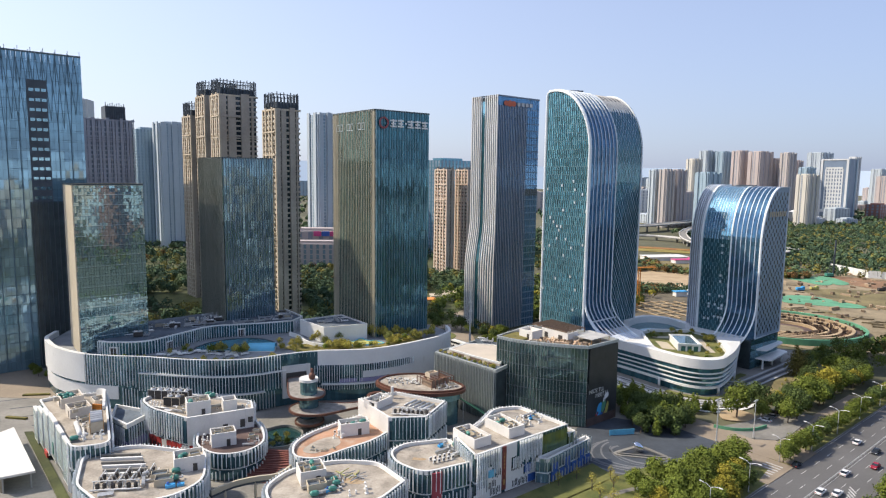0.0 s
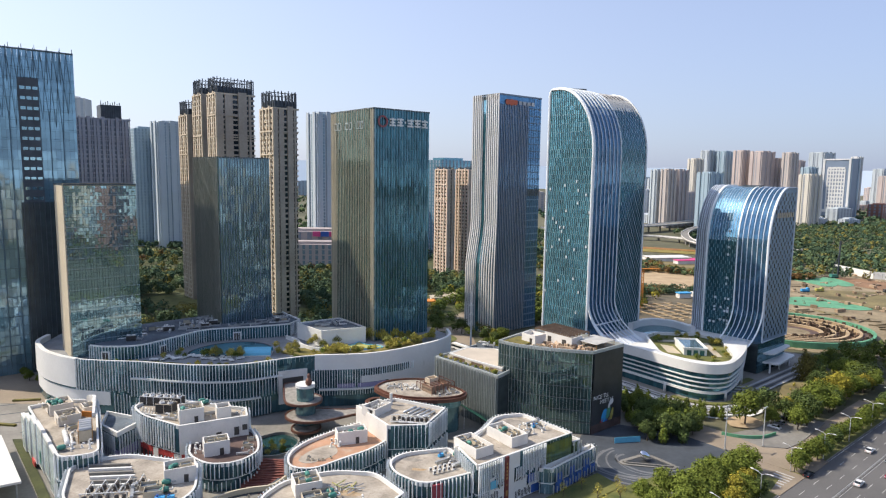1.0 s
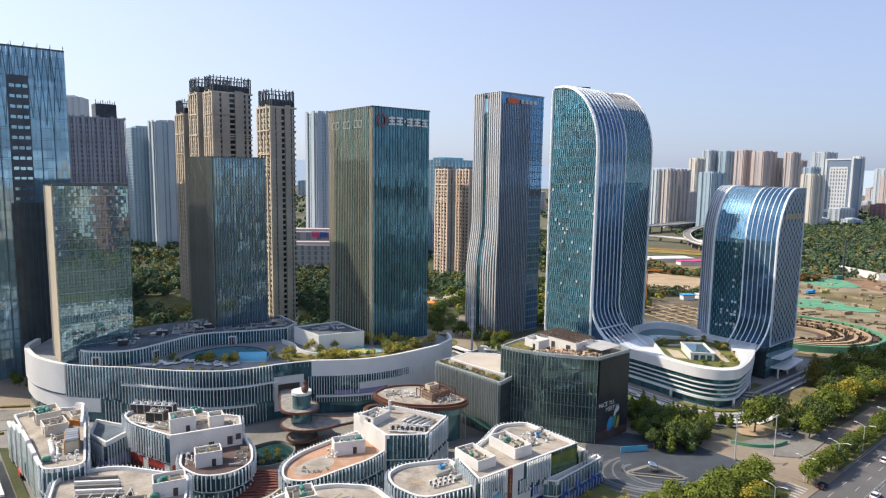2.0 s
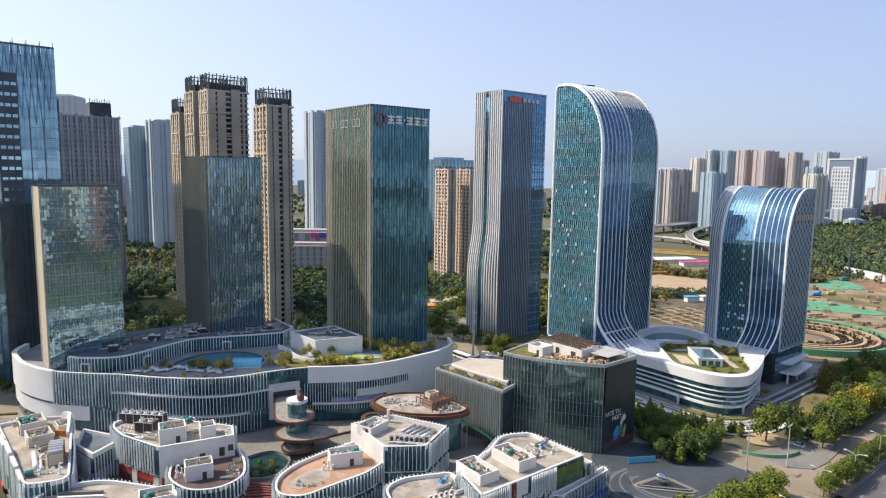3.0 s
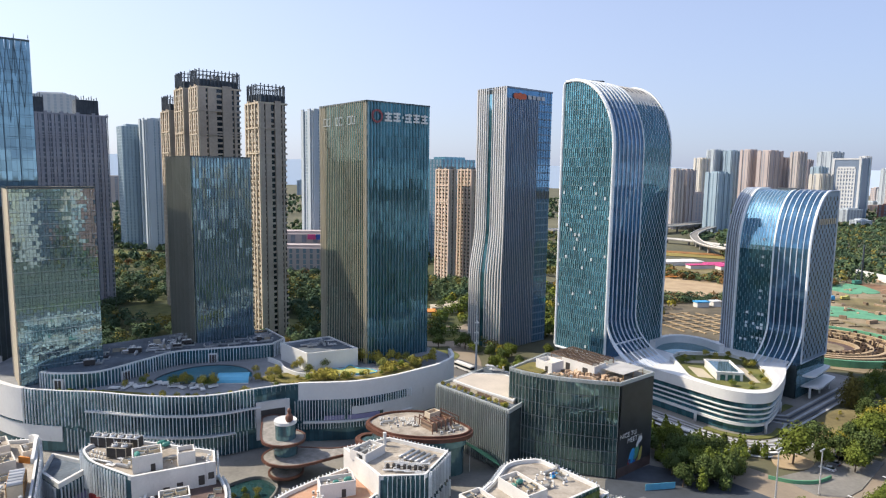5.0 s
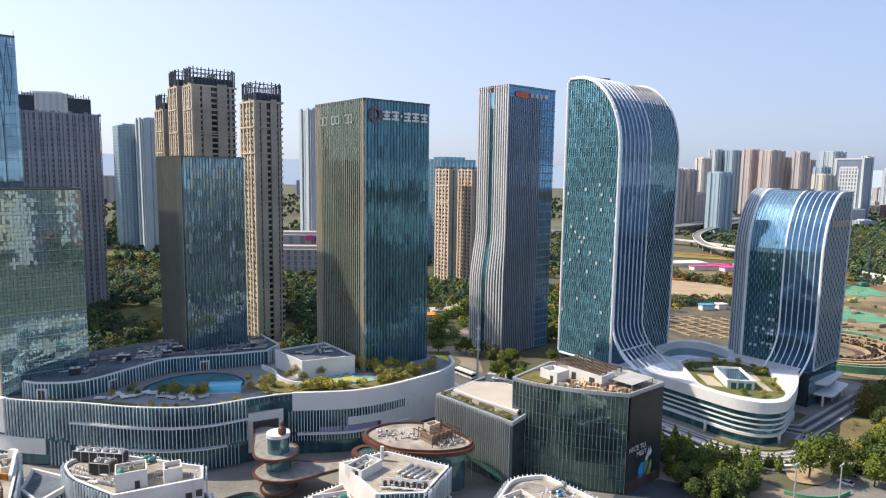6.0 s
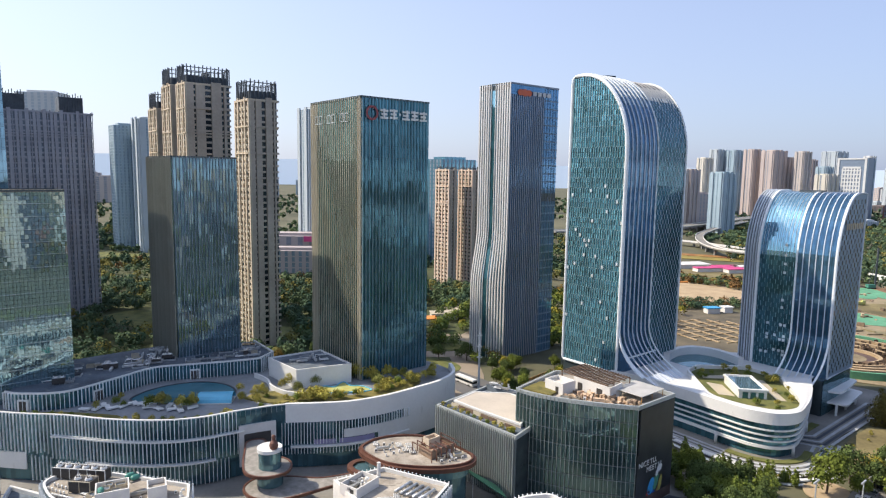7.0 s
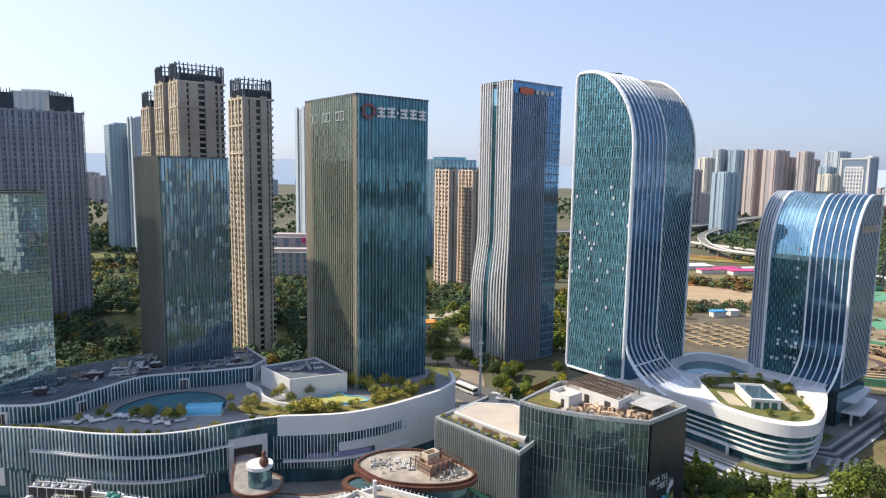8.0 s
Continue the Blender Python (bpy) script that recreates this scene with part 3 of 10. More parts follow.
# far ground to the right: building site, fields, sand
sheet("building_site", [(180, 330), (215, 310), (330, 330), (520, 480), (420, 600), (240, 560), (180, 430)], 0.03, SAND, "bare sandy ground of a building site")
sheet("site_netting", curve([(306, 574), (333, 578), (338, 552), (331, 530), (318, 524), (312, 545)], 3, True), 0.3, NET_GREEN, "green dust netting spread over bare earth", category="netting")
sheet("site_netting", curve([(339, 572), (351, 568), (350, 545), (345, 530), (332, 526), (338, 550)], 3, True), 0.33, NET_GREEN, "green dust netting spread over bare earth", category="netting")
sheet("site_netting", curve([(246, 448), (258, 472), (278, 473), (290, 452), (296, 434), (284, 429), (268, 436)], 3, True), 0.32, NET_GREEN, "long green strip of dust netting", category="netting")
sheet("site_scrub", curve([(286, 492), (300, 506), (350, 497), (420, 470), (330, 424), (298, 432), (290, 462)], 4, True), 0.25, SCRUB, "ochre weeds on the building site", category="ground")
sheet("site_soil", curve([(232, 470), (252, 500), (290, 528), (300, 560), (285, 590), (240, 560), (222, 500)], 4, True), 0.2, TAN_EARTH, "pale tan soil on the building site", category="ground")
sheet("site_soil", curve([(340, 585), (380, 560), (400, 520), (360, 505), (345, 530)], 4, True), 0.2, RUST_EARTH, "reddish turned soil on the building site", category="ground")
sheet("site_soil", curve([(120, 372), (160, 362), (196, 408), (206, 450), (186, 478), (140, 470), (118, 430)], 4, True), 0.045, DARK_SOIL, "dark dug soil under bracing beams", category="ground")
sheet("sand_lot", [(194 + 42 * math.cos(a), 547 + 46 * math.sin(a)) for a in (k * math.tau / 40 for k in range(40))], 0.3, TAN_EARTH, "tan sandy oval lot")
sheet("flower_field", [(205, 818), (262, 802), (266, 780), (212, 792)], 0.32, FLOWER_RED, "field of rust-red flowers", category="field")
sheet("flower_field", [(262, 802), (360, 752), (360, 732), (266, 779)], 0.33, FLOWER_RED, "field of rust-red flowers", category="field")
sheet("flower_field", [(212, 790), (266, 777), (340, 737), (330, 716), (250, 750), (205, 768)], 0.3, FLOWER_GOLD, "field of olive and golden flowers", category="field")
sheet("field", [(120, 600), (260, 590), (300, 690), (140, 700)], 0.05, SCRUB, "brown autumn scrub", category="field")
for k in range(4):
    off = 1.5 + 2.6 * k
    bm = bmesh.new()
    strip(bm, curve([(74, 268), (83, 253), (93, 239.5), (104, 233.0), (118, 238), (132, 252)], 8), 0.08, 0.15 + 0.004 * k, off - 8.0, off - 6.6)
    tagged(link("paving_band", bm, WHITE if k % 2 else PLAZA), "curved stripe in the hotel paving", "pavement", kind="structure")

sheet("path", curve([(40, 160), (47, 167), (54, 171), (62, 173), (70, 179), (73, 185)], 5)[::1] + [p + Vector((0.6, -1.6)) for p in curve([(40, 160), (47, 167), (54, 171), (62, 173), (70, 179), (73, 185)], 5)][::-1], 0.17, PAVING, "pale winding garden path in the lawn", category="path")
for pts in ([(-154.5, 215.8), (-146.5, 214.6), (-146.3, 215.8), (-154.2, 217.0)], [(-163, 238), (-153.5, 239.6), (-153.8, 240.8), (-163, 239.4)], [(-150, 225), (-140, 219.5), (-139.5, 220.6), (-149.6, 226.2)]):
    sheet("planter", pts, 0.7, SEDUM, "low dark hedge planter on the paving", thick=0.7)
for k in range(5):  # seams in the paving of the side street
    a = Vector((-168 + 9 * k, 232 - 7.5 * k))
    sheet("paving_band", [a, a + Vector((26, 12)), a + Vector((25.7, 12.6)), a + Vector((-0.3, 0.6))], 0.055, PLAZA, "darker seam in the paving", category="pavement")


# ---- towers ----
def quad_plan(c, wr, wl):
    c = Vector(c)
    return [c, c + E1 * wr, c + E1 * wr + E2 * wl, c + E2 * wl]


def roof_plant(parent, pts, z, rng, n=4):
    """Plant boxes and a parapet on a tower's roof."""
    bm = bmesh.new()
    strip(bm, offset(pts, -0.1), z - 0.6, z + 0.05, -0.5, 0, closed=True)
    part("parapet", bm, SPANDREL, parent)
    c = sum((Vector(p) for p in pts), Vector((0, 0))) / len(pts)
    for _ in range(n):
        bm = bmesh.new()
        q = c + E1 * rng.uniform(-6, 6) + E2 * rng.uniform(-6, 6)
        box(bm, -rng.uniform(1, 3), rng.uniform(1, 3), -rng.uniform(1, 2), rng.uniform(1, 2), z - 1.2, z - 0.3, Matrix.Translation((q.x, q.y, 0)))
        part("plant_box", bm, UNIT, parent)


def glass_tower(label, c, wr, wl, z, glass_r, glass_l, fin_r, fin_l, step=1.35, ph=3.9, z0=0.0, seed=1, tilt=0.007, pw=1.35, deep=(0.3, 0.3), wide=(0.14, 0.2)):
    rng = random.Random(seed)
    t = thing("office_tower", label, "office tower")
    pts = quad_plan(c, wr, wl)
    bm = bmesh.new()
    prism(bm, offset(pts, -0.25), z0, z - 0.5)
    part("core", bm, SPANDREL, t)
    for name, line, glass in (("glass_right", [pts[0], pts[1]], glass_r), ("glass_left", [pts[3], pts[0]], glass_l)):
        if glass is None:
            continue
        bm = bmesh.new()
        panes(bm, line, z0, z - 0.4, pw, ph, tilt, rng)
        tagged(part("curtain_wall", bm, glass, t), kind="stuff")
    for line in ([pts[1], pts[2]], [pts[2], pts[3]]):
        bm = bmesh.new()
        panes(bm, line, z0, z - 0.4, pw * 2, ph, tilt, rng)
        tagged(part("curtain_wall", bm, glass_r, t), kind="stuff")
    if fin_r:
        fins(t, [pts[0], pts[1]], z0, z, step, deep[0], wide[0], fin_r, out=deep[0])
    if fin_l:
        fins(t, [pts[3], pts[0]], z0, z, step, deep[1], wide[1], fin_l, out=deep[1])
    for p, q in ((pts[0], pts[1]), (pts[3], pts[0])):
        bm = bmesh.new()
        strip(bm, [p, q], z - 0.5, z + 0.1, -0.3, 0.35)
        part("cornice", bm, SPANDREL, t)
    roof_plant(t, pts, z, rng)
    return t, pts


def sign_bars(parent, p, d, z, widths, h, mat, gap=0.5, out=0.6):
    """Roof lettering as plain bars."""
    s, nrm = 0.0, Vector((d[1], -d[0]))
    for w in widths:
        if w > 0:
            bm = bmesh.new()
            a = Vector(p) + Vector(d) * s + nrm * out
            b = a + Vector(d) * w
            strip(bm, [a, b], z, z + h, 0, 0.12)
            part("sign_bar", bm, mat, parent)
        s += abs(w) + gap


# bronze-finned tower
# right-hand fins duller than the bronze ones, shade put into their colour
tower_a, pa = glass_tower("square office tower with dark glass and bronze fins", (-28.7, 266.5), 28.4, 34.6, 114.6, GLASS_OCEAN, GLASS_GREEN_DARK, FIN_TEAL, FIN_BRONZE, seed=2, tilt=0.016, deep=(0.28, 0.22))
for a0, a1 in ((pa[3], pa[3] - E2 * 4.4), (pa[0] + E2 * 2.6, pa[0])):
    bm = bmesh.new()
    strip(bm, [a0, a1], 0, 114.0, -0.2, 0.08)
    part("edge_panel", bm, FIN_BRONZE, tower_a, "bronze metal edge panel")
for k, s0 in enumerate((7.2, 11.0, 16.2, 20.0, 23.8)):
    for z0, w, o in ((107.6, 3.2, 0.0), (108.8, 2.4, 0.4), (110.0, 3.2, 0.0)):
        sign_bars(tower_a, pa[0] + E1 * (s0 + o), E1, z0 + 0.15 * (k % 2), [w], 0.7, WHITE)
    sign_bars(tower_a, pa[0] + E1 * (s0 + 1.2 + 0.3 * (k % 3)), E1, 107.6, [0.7], 3.4, WHITE, out=0.62)
sign_bars(tower_a, pa[0] + E1 * 14.9, E1, 109.0, [0.7], 0.8, WHITE)
bm = bmesh.new()
ring_c = pa[0] + E1 * 4.0
for k in range(20):
    a, b = k * math.tau / 20, (k + 1) * math.tau / 20
    nrm = Vector((E1.y, -E1.x)) * 0.6
    q = [ring_c + nrm + E1 * (r * math.cos(t)) for r, t in ((1.7, a), (2.5, a), (2.5, b), (1.7, b))]
    zz = [109.3 + r * math.sin(t) for r, t in ((1.7, a), (2.5, a), (2.5, b), (1.7, b))]
    bm.faces.new([bm.verts.new((p.x, p.y, w)) for p, w in zip(q, zz)])
part("sign_ring", bm, SIGN_MAROON, tower_a, "round red emblem ring")
for k in range(8):
    if k in (2, 5):
        continue
    bm = bmesh.new()
    a = pa[3] - E2 * (4 + 3.0 * k)
    nrm = Vector((-E1.x, -E1.y)) * 0.55
    b = a - E2 * 2.2
    for z0, z1 in ((106.5, 106.8), (109.2, 109.5)):
        strip(bm, [a + nrm, b + nrm], z0, z1, 0, 0.1)
    for q in (a, b):
        strip(bm, [q + nrm, q - E2 * 0.25 + nrm], 106.5, 109.5, 0, 0.1)
    part("sign_frame", bm, FIN_GREY, tower_a)

# grey-finned lower tower
tower_f, pf = glass_tower("slim dark office tower with grey vertical fins", (-95, 274), 22.8, 30.5, 94.2, GLASS_STEEL, GLASS_GREEN_DARK, FIN_SLATE, FIN_UMBER, seed=3, step=1.15, tilt=0.02, deep=(0.2, 0.3), wide=(0.12, 0.16))

# glass and stone tower on the mall
tower_e, pe = glass_tower("mid-rise tower with mirror glass and a beige stone flank", (-137.6, 235.4), 24.4, 18.5, 82.8, GLASS_PALE, None, None, None, seed=4, pw=0.95, ph=1.3, tilt=0.003)
bm = bmesh.new()
strip(bm, [pe[3], pe[0]], 0, 82.9, -0.3, 0.25)
part("stone_flank", bm, STONE_BEIGE, tower_e, "plain beige stone flank")
for k in range(20):
    bm = bmesh.new()
    strip(bm, [pe[3], pe[0]], 6 + 3.9 * k, 6.08 + 3.9 * k, 0.2, 0.262)
    part("stone_joint", bm, FIN_BRONZE, tower_e)
fins(tower_e, [pe[0], pe[1]], 18, 82.6, 1.9, 0.08, 0.06, PALE_SPANDREL, out=0.1, name="mullion")
for k in range(17):
    bm = bmesh.new()
    strip(bm, [pe[0], pe[1]], 20.2 + 3.9 * k, 20.28 + 3.9 * k, 0.0, 0.1)
    part("floor_edge", bm, FIN_GREY, tower_e)
bm = bmesh.new()
strip(bm, [pe[0], pe[1]], 82.2, 83.0, -0.3, 0.2)
part("cornice", bm, STONE_BEIGE, tower_e)


# tower with the bent fins
def bend(z, f=0.0):
    """How far the flank stands out; f runs from its rear edge to the front corner, where it bends least."""
    t = min(1, max(0, (64 - z) / 30))
    return 3.6 * (1 - 0.8 * f**2.5) * t * t * (3 - 2 * t)


tower_b = thing("office_tower", "tall blue-grey tower whose pale fins bend outwards low down", "office tower")
BL, BN = 20.3, 13
pb = quad_plan((29.0, 352.0), 33.4, BL)
bm = bmesh.new()
prism(bm, offset(pb, -0.4), 0, 131)
part("core", bm, SPANDREL, tower_b)
rng = random.Random(5)
BZ = [3.9 * k for k in range(34)]
out_l = Vector((-E1.x, -E1.y))
# slot panes stay flush: dark colour in place of depth, sky-blue at the head
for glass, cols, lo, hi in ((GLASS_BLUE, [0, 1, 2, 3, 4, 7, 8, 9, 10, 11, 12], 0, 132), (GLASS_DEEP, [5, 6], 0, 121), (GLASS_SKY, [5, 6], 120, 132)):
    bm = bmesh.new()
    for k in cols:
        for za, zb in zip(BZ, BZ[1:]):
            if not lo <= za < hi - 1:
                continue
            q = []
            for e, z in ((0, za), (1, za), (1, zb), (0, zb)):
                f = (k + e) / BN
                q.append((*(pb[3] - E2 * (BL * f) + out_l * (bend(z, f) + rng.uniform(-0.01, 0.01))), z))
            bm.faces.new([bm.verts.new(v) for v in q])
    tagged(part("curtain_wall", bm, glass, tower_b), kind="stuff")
for line, glass in (([pb[0], pb[1]], GLASS_ROYAL), ([pb[1], pb[2]], GLASS_DARK), ([pb[2], pb[3]], GLASS_DARK)):
    bm = bmesh.new()
    panes(bm, line, 0, 131.4, 1.4, 3.9, 0.003, rng)
    tagged(part("curtain_wall", bm, glass, tower_b), kind="stuff")
FLANK_Z = [0, 20, 30] + [34 + 2.5 * k for k in range(13)] + [80, 100, 131.8]
for k in range(BN + 1):
    if k == 6:
        continue  # the slot, flush glass whose darker colour stands in for a recess
    f = k / BN
    s = pb[3] - E2 * (BL * f)
    wide = 0.14 if k in (5, 7) else 0.36
    bm = bmesh.new()
    rows = []
    for z in FLANK_Z:
        c = s + out_l * bend(z, f)
        rows.append([bm.verts.new((*(c + out_l * a - E2 * b), z)) for a, b in ((0, -wide), (0.42, -wide), (0.42, wide), (0, wide))])
    for a, b in zip(rows, rows[1:]):
        for i in range(4):
            bm.faces.new((a[i], a[(i + 1) % 4], b[(i + 1) % 4], b[i]))
    bm.faces.new(rows[-1])
    bmesh.ops.recalc_face_normals(bm, faces=bm.faces)
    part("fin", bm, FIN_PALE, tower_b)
for end, q0 in ((1.0, pb[0]), (0.0, pb[3])):  # narrow returns that close the bent flank
    bm = bmesh.new()
    zz = [z for z in FLANK_Z if z <= 66.5]
    for za, zb in zip(zz, zz[1:]):
        a, b = bend(za, end), bend(zb, end)
        vs = [(*q0, za), (*q0, zb)] + ([(*(q0 + out_l * b), zb)] if b > 0.001 else []) + ([(*(q0 + out_l * a), za)] if a > 0.001 else [])
        if len(vs) > 2:
            bm.faces.new([bm.verts.new(v) for v in vs])
    part("flank_return", bm, FIN_SLATE, tower_b)
# right-face fins darker and cooler than the flank's, shade painted in
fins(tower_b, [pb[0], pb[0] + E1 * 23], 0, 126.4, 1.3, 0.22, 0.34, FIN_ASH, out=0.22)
fins(tower_b, [pb[0] + E1 * 23.4, pb[1]], 0, 131.6, 2.0, 0.14, 0.1, FIN_SLATE, out=0.14)
for k in range(33):
    bm = bmesh.new()
    strip(bm, [pb[0] + E1 * 23.2, pb[1]], 3.9 * k, 3.9 * k + 0.7, 0.03, 0.08)
    part("spandrel", bm, SPANDREL if k == 20 else PANEL_GREY, tower_b)
bm = bmesh.new()
strip(bm, [pb[0] + E1 * 23.2, pb[1]], 76.5, 80.5, 0.03, 0.1)
part("plant_floor", bm, SPANDREL, tower_b, "dark louvred plant floor")
bm = bmesh.new()
strip(bm, [pb[0], pb[1]], 131, 131.8, -0.3, 0.35)
part("cornice", bm, FIN_SLATE, tower_b)
bm = bmesh.new()
c = pb[0] + E1 * 9.0
for dx, r in ((-2.9, 1.5), (0.0, 1.75), (2.9, 1.5)):  # three lobes of the orange emblem
    q = c + E1 * dx + Vector((E1.y, -E1.x)) * (0.5 + 0.01 * r)
    ring = [(*(q + E1 * (r * 1.25 * math.cos(a))), 127.6 + r * math.sin(a)) for a in (k * math.tau / 16 for k in range(16))]
    bm.faces.new([bm.verts.new(v) for v in ring])
part("sign_emblem", bm, SIGN_ORANGE, tower_b, "lobed orange emblem")
sign_bars(tower_b, pb[0] + E1 * 14.6, E1, 126.6, [2.4, 2.4, 2.4, 2.4], 2.0, FIN_PALE, gap=0.9)
roof_plant(tower_b, pb, 131.8, rng)


# ---- the two curved towers ----
def swept(profile, d0, d1, to_world, bm, pd, tilt, rng, gap=0.05):
    """Panes over a curved profile (pairs of u, z) swept from d0 to d1."""
    n = max(1, round((d1 - d0) / pd))
    for k in range(n):
        a, b = d0 + (d1 - d0) * k / n + gap, d0 + (d1 - d0) * (k + 1) / n - gap
        for p, q in zip(profile, profile[1:]):
            j = rng.uniform(-tilt, tilt)
            pts = [to_world(p[0], a, p[1] + j), to_world(p[0], b, p[1] - j), to_world(q[0], b, q[1]), to_world(q[0], a, q[1])]
            bm.faces.new([bm.verts.new(v) for v in pts])


def rib(profile, d, to_world, width, depth, inset=0.05):
    """A bar of white metal that follows a profile."""
    bm = bmesh.new()
    rows = []
    for i, (u, z) in enumerate(profile):
        a, b = profile[max(i - 1, 0)], profile[min(i + 1, len(profile) - 1)]
        t = Vector((b[0] - a[0], b[1] - a[1])).normalized()
        nrm = Vector((-t.y, t.x))
        rows.append([bm.verts.new(to_world(u + nrm.x * o, d + w, z + nrm.y * o)) for o, w in ((-inset, -width / 2), (depth, -width / 2), (depth, width / 2), (-inset, width / 2))])
    for a, b in zip(rows, rows[1:]):
        for i in range(4):
            bm.faces.new((a[i], a[(i + 1) % 4], b[(i + 1) % 4], b[i]))
    bm.faces.new(rows[0]), bm.faces.new(rows[-1])
    bmesh.ops.recalc_face_normals(bm, faces=bm.faces)
    return bm


def arc(u0, z0, a, b, n, lo=0.0, hi=90.0):
    return [(u0 + a * math.sin(radians(lo + (hi - lo) * k / n)), z0 + b * math.cos(radians(lo + (hi - lo) * k / n))) for k in range(n + 1)]


def flare(u0, z0, a, b, n, hi=62):
    """From upright at (u0, z0), curling outwards by about a while it falls by b."""
    full = [(u0 + a * (1 - math.cos(radians(hi * k / n))) / (1 - math.cos(radians(hi))), z0 - b * math.sin(radians(hi * k / n)) / math.sin(radians(hi))) for k in range(1, n + 1)]
    return full


def resample(profile, step):
    out, need = [], 0.0
    for p, q in zip(profile, profile[1:]):
        p, q = Vector(p), Vector(q)
        length = (q - p).length
        while need <= length:
            out.append(tuple(p + (q - p) * (need / length)))
            need += step
        need -= length
    out.append(profile[-1])
    return out


# tall one: profile runs along -E2, swept along E1
CT = Vector((49.3, 310.0))
CW, CD, CB = 26.6, 40.4, 20.0


def c_world(u, v, z):
    p = CT - E2 * u + E1 * v
    return (p.x, p.y, z)


c_top = [(0, 127.2), (1.2, 128.2)] + arc(5.0, 99.0, CW - 5.0, 29.6, 18)
c_line = c_top + [(CW, 90), (CW, 70), (CW, 50), (CW, 31)] + flare(CW, 31, 17.0, 17.2, 12)
c_straight = c_top + [(CW, 8)]
tower_c = thing("hotel_tower", "tall teal glass tower with rounded shoulder and sweeping white ribs", "skyscraper")
bm = bmesh.new()
plan = c_straight + [(0, 8)]
for v, flip in ((0.3, 0), (CD - 0.1, 1)):
    f = [bm.verts.new(c_world(min(u, CW - 0.35) + (0.0 if u else 0.2), v, z - 0.35)) for u, z in plan]
    bm.faces.new(f[::-1] if flip else f)
ring_a, ring_b = list(bm.verts)[: len(plan)], list(bm.verts)[len(plan) :]
for i in range(len(plan)):
    j = (i + 1) % len(plan)
    bm.faces.new((ring_a[i], ring_b[i], ring_b[j], ring_a[j]))
bmesh.ops.recalc_face_normals(bm, faces=bm.faces)
part("core", bm, SPANDREL, tower_c)
rng = random.Random(7)
pr = resample(c_straight, 3.6)
bm = bmesh.new()
swept(pr, 0.3, CB, c_world, bm, 1.5, 0.02, rng)
tagged(part("curtain_wall", bm, GLASS_NAVY, tower_c), kind="stuff")
fine_pr = resample(c_straight, 1.9)
top_n = next(i for i, q in enumerate(fine_pr) if q[0] > 8 and q[1] < 121)
CN = 20
CS = (CD - CB) / CN
for name, mat, upper_part in (("roof_sheet", CREAM_ROOF, True), ("curtain_wall", GLASS_DEEP, False)):
    bm = bmesh.new()
    for k in range(CN):
        cut_i = top_n + (k % 2) + (1 if k % 5 == 2 else 0)
        swept(fine_pr[: cut_i + 1] if upper_part else fine_pr[cut_i:], CB + CS * k, CB + CS * (k + 1), c_world, bm, CS, 0.012, rng, 0.03)
    tagged(part(name, bm, mat, tower_c), kind="stuff")


def dashes(bm, profile, d, to_world, width, depth, phase):
    """Short bars on every other step of a profile."""
    for i, (p, q) in enumerate(zip(profile, profile[1:])):
        if (i + phase) % 2:
            continue
        t = Vector((q[0] - p[0], q[1] - p[1])).normalized()
        nrm = Vector((-t.y, t.x))
        rows = [[bm.verts.new(to_world(e[0] + nrm.x * o, d + w, e[1] + nrm.y * o)) for o, w in ((0, -width / 2), (depth, -width / 2), (depth, width / 2), (0, width / 2))] for e in (p, q)]
        for k in range(4):
            bm.faces.new((rows[0][k], rows[0][(k + 1) % 4], rows[1][(k + 1) % 4], rows[1][k]))


bm = bmesh.new()
for k in range(1, CN):
    dashes(bm, fine_pr[top_n:], CB + CS * k, c_world, 0.14, 0.14, k % 2)
bmesh.ops.recalc_face_normals(bm, faces=bm.faces)
tagged(part("staggered_mullion", bm, FIN_SILVER, tower_c, "short pale mullions set in a staggered pattern"), kind="stuff")
for k in range(8):
    thick = k in (0, 7)
    part("rib", rib(c_line, 0.3 + (CB - 0.3) * k / 7, c_world, 0.75 if k == 0 else 0.5 if thick else 0.4, 0.32), RIB if thick else FIN_SILVER, tower_c)
for k in range(6):
    part("roof_rib", rib([q for q in c_line[:14]], 0.3 + (CB - 0.3) * (k + 1) / 7, c_world, 0.5, 0.36), RIB, tower_c)
flare_low = [q for q in c_line if q[0] > CW + 0.25]
part("apron", rib([q for q in c_line if q[0] > 37.0], (CB + 0.3) / 2, c_world, CB - 0.3, 0.1, 0.5), RIB, tower_c, "smooth white apron where the ribs meet the deck")
for i in range(len(flare_low) - 3):
    part("edge_sheet", rib(flare_low[i : i + 2], -0.05 - 0.11 * i, c_world, 0.7 + 0.22 * i, 0.4), RIB, tower_c)
part("edge_trim", rib(c_straight, CD, c_world, 0.6, 0.5), RIB, tower_c)
for u in (30.2,):
    z = [q[1] for q in c_line if q[0] >= u][0]
    bm = bmesh.new()
    a, b = Vector(c_world(u, 0.3, z)), Vector(c_world(u, CB, z))
    tube(bm, [a, b], 0.3, 6)
    part("tie", bm, RIB, tower_c)
# left face, small panes under the shoulder
bm = bmesh.new()
whites = []


def c_head(u):
    if u <= 5:
        return 128.0
    return 99.0 + 29.6 * math.sqrt(max(0.0, 1 - ((u - 5.0) / (CW - 5.0)) ** 2))


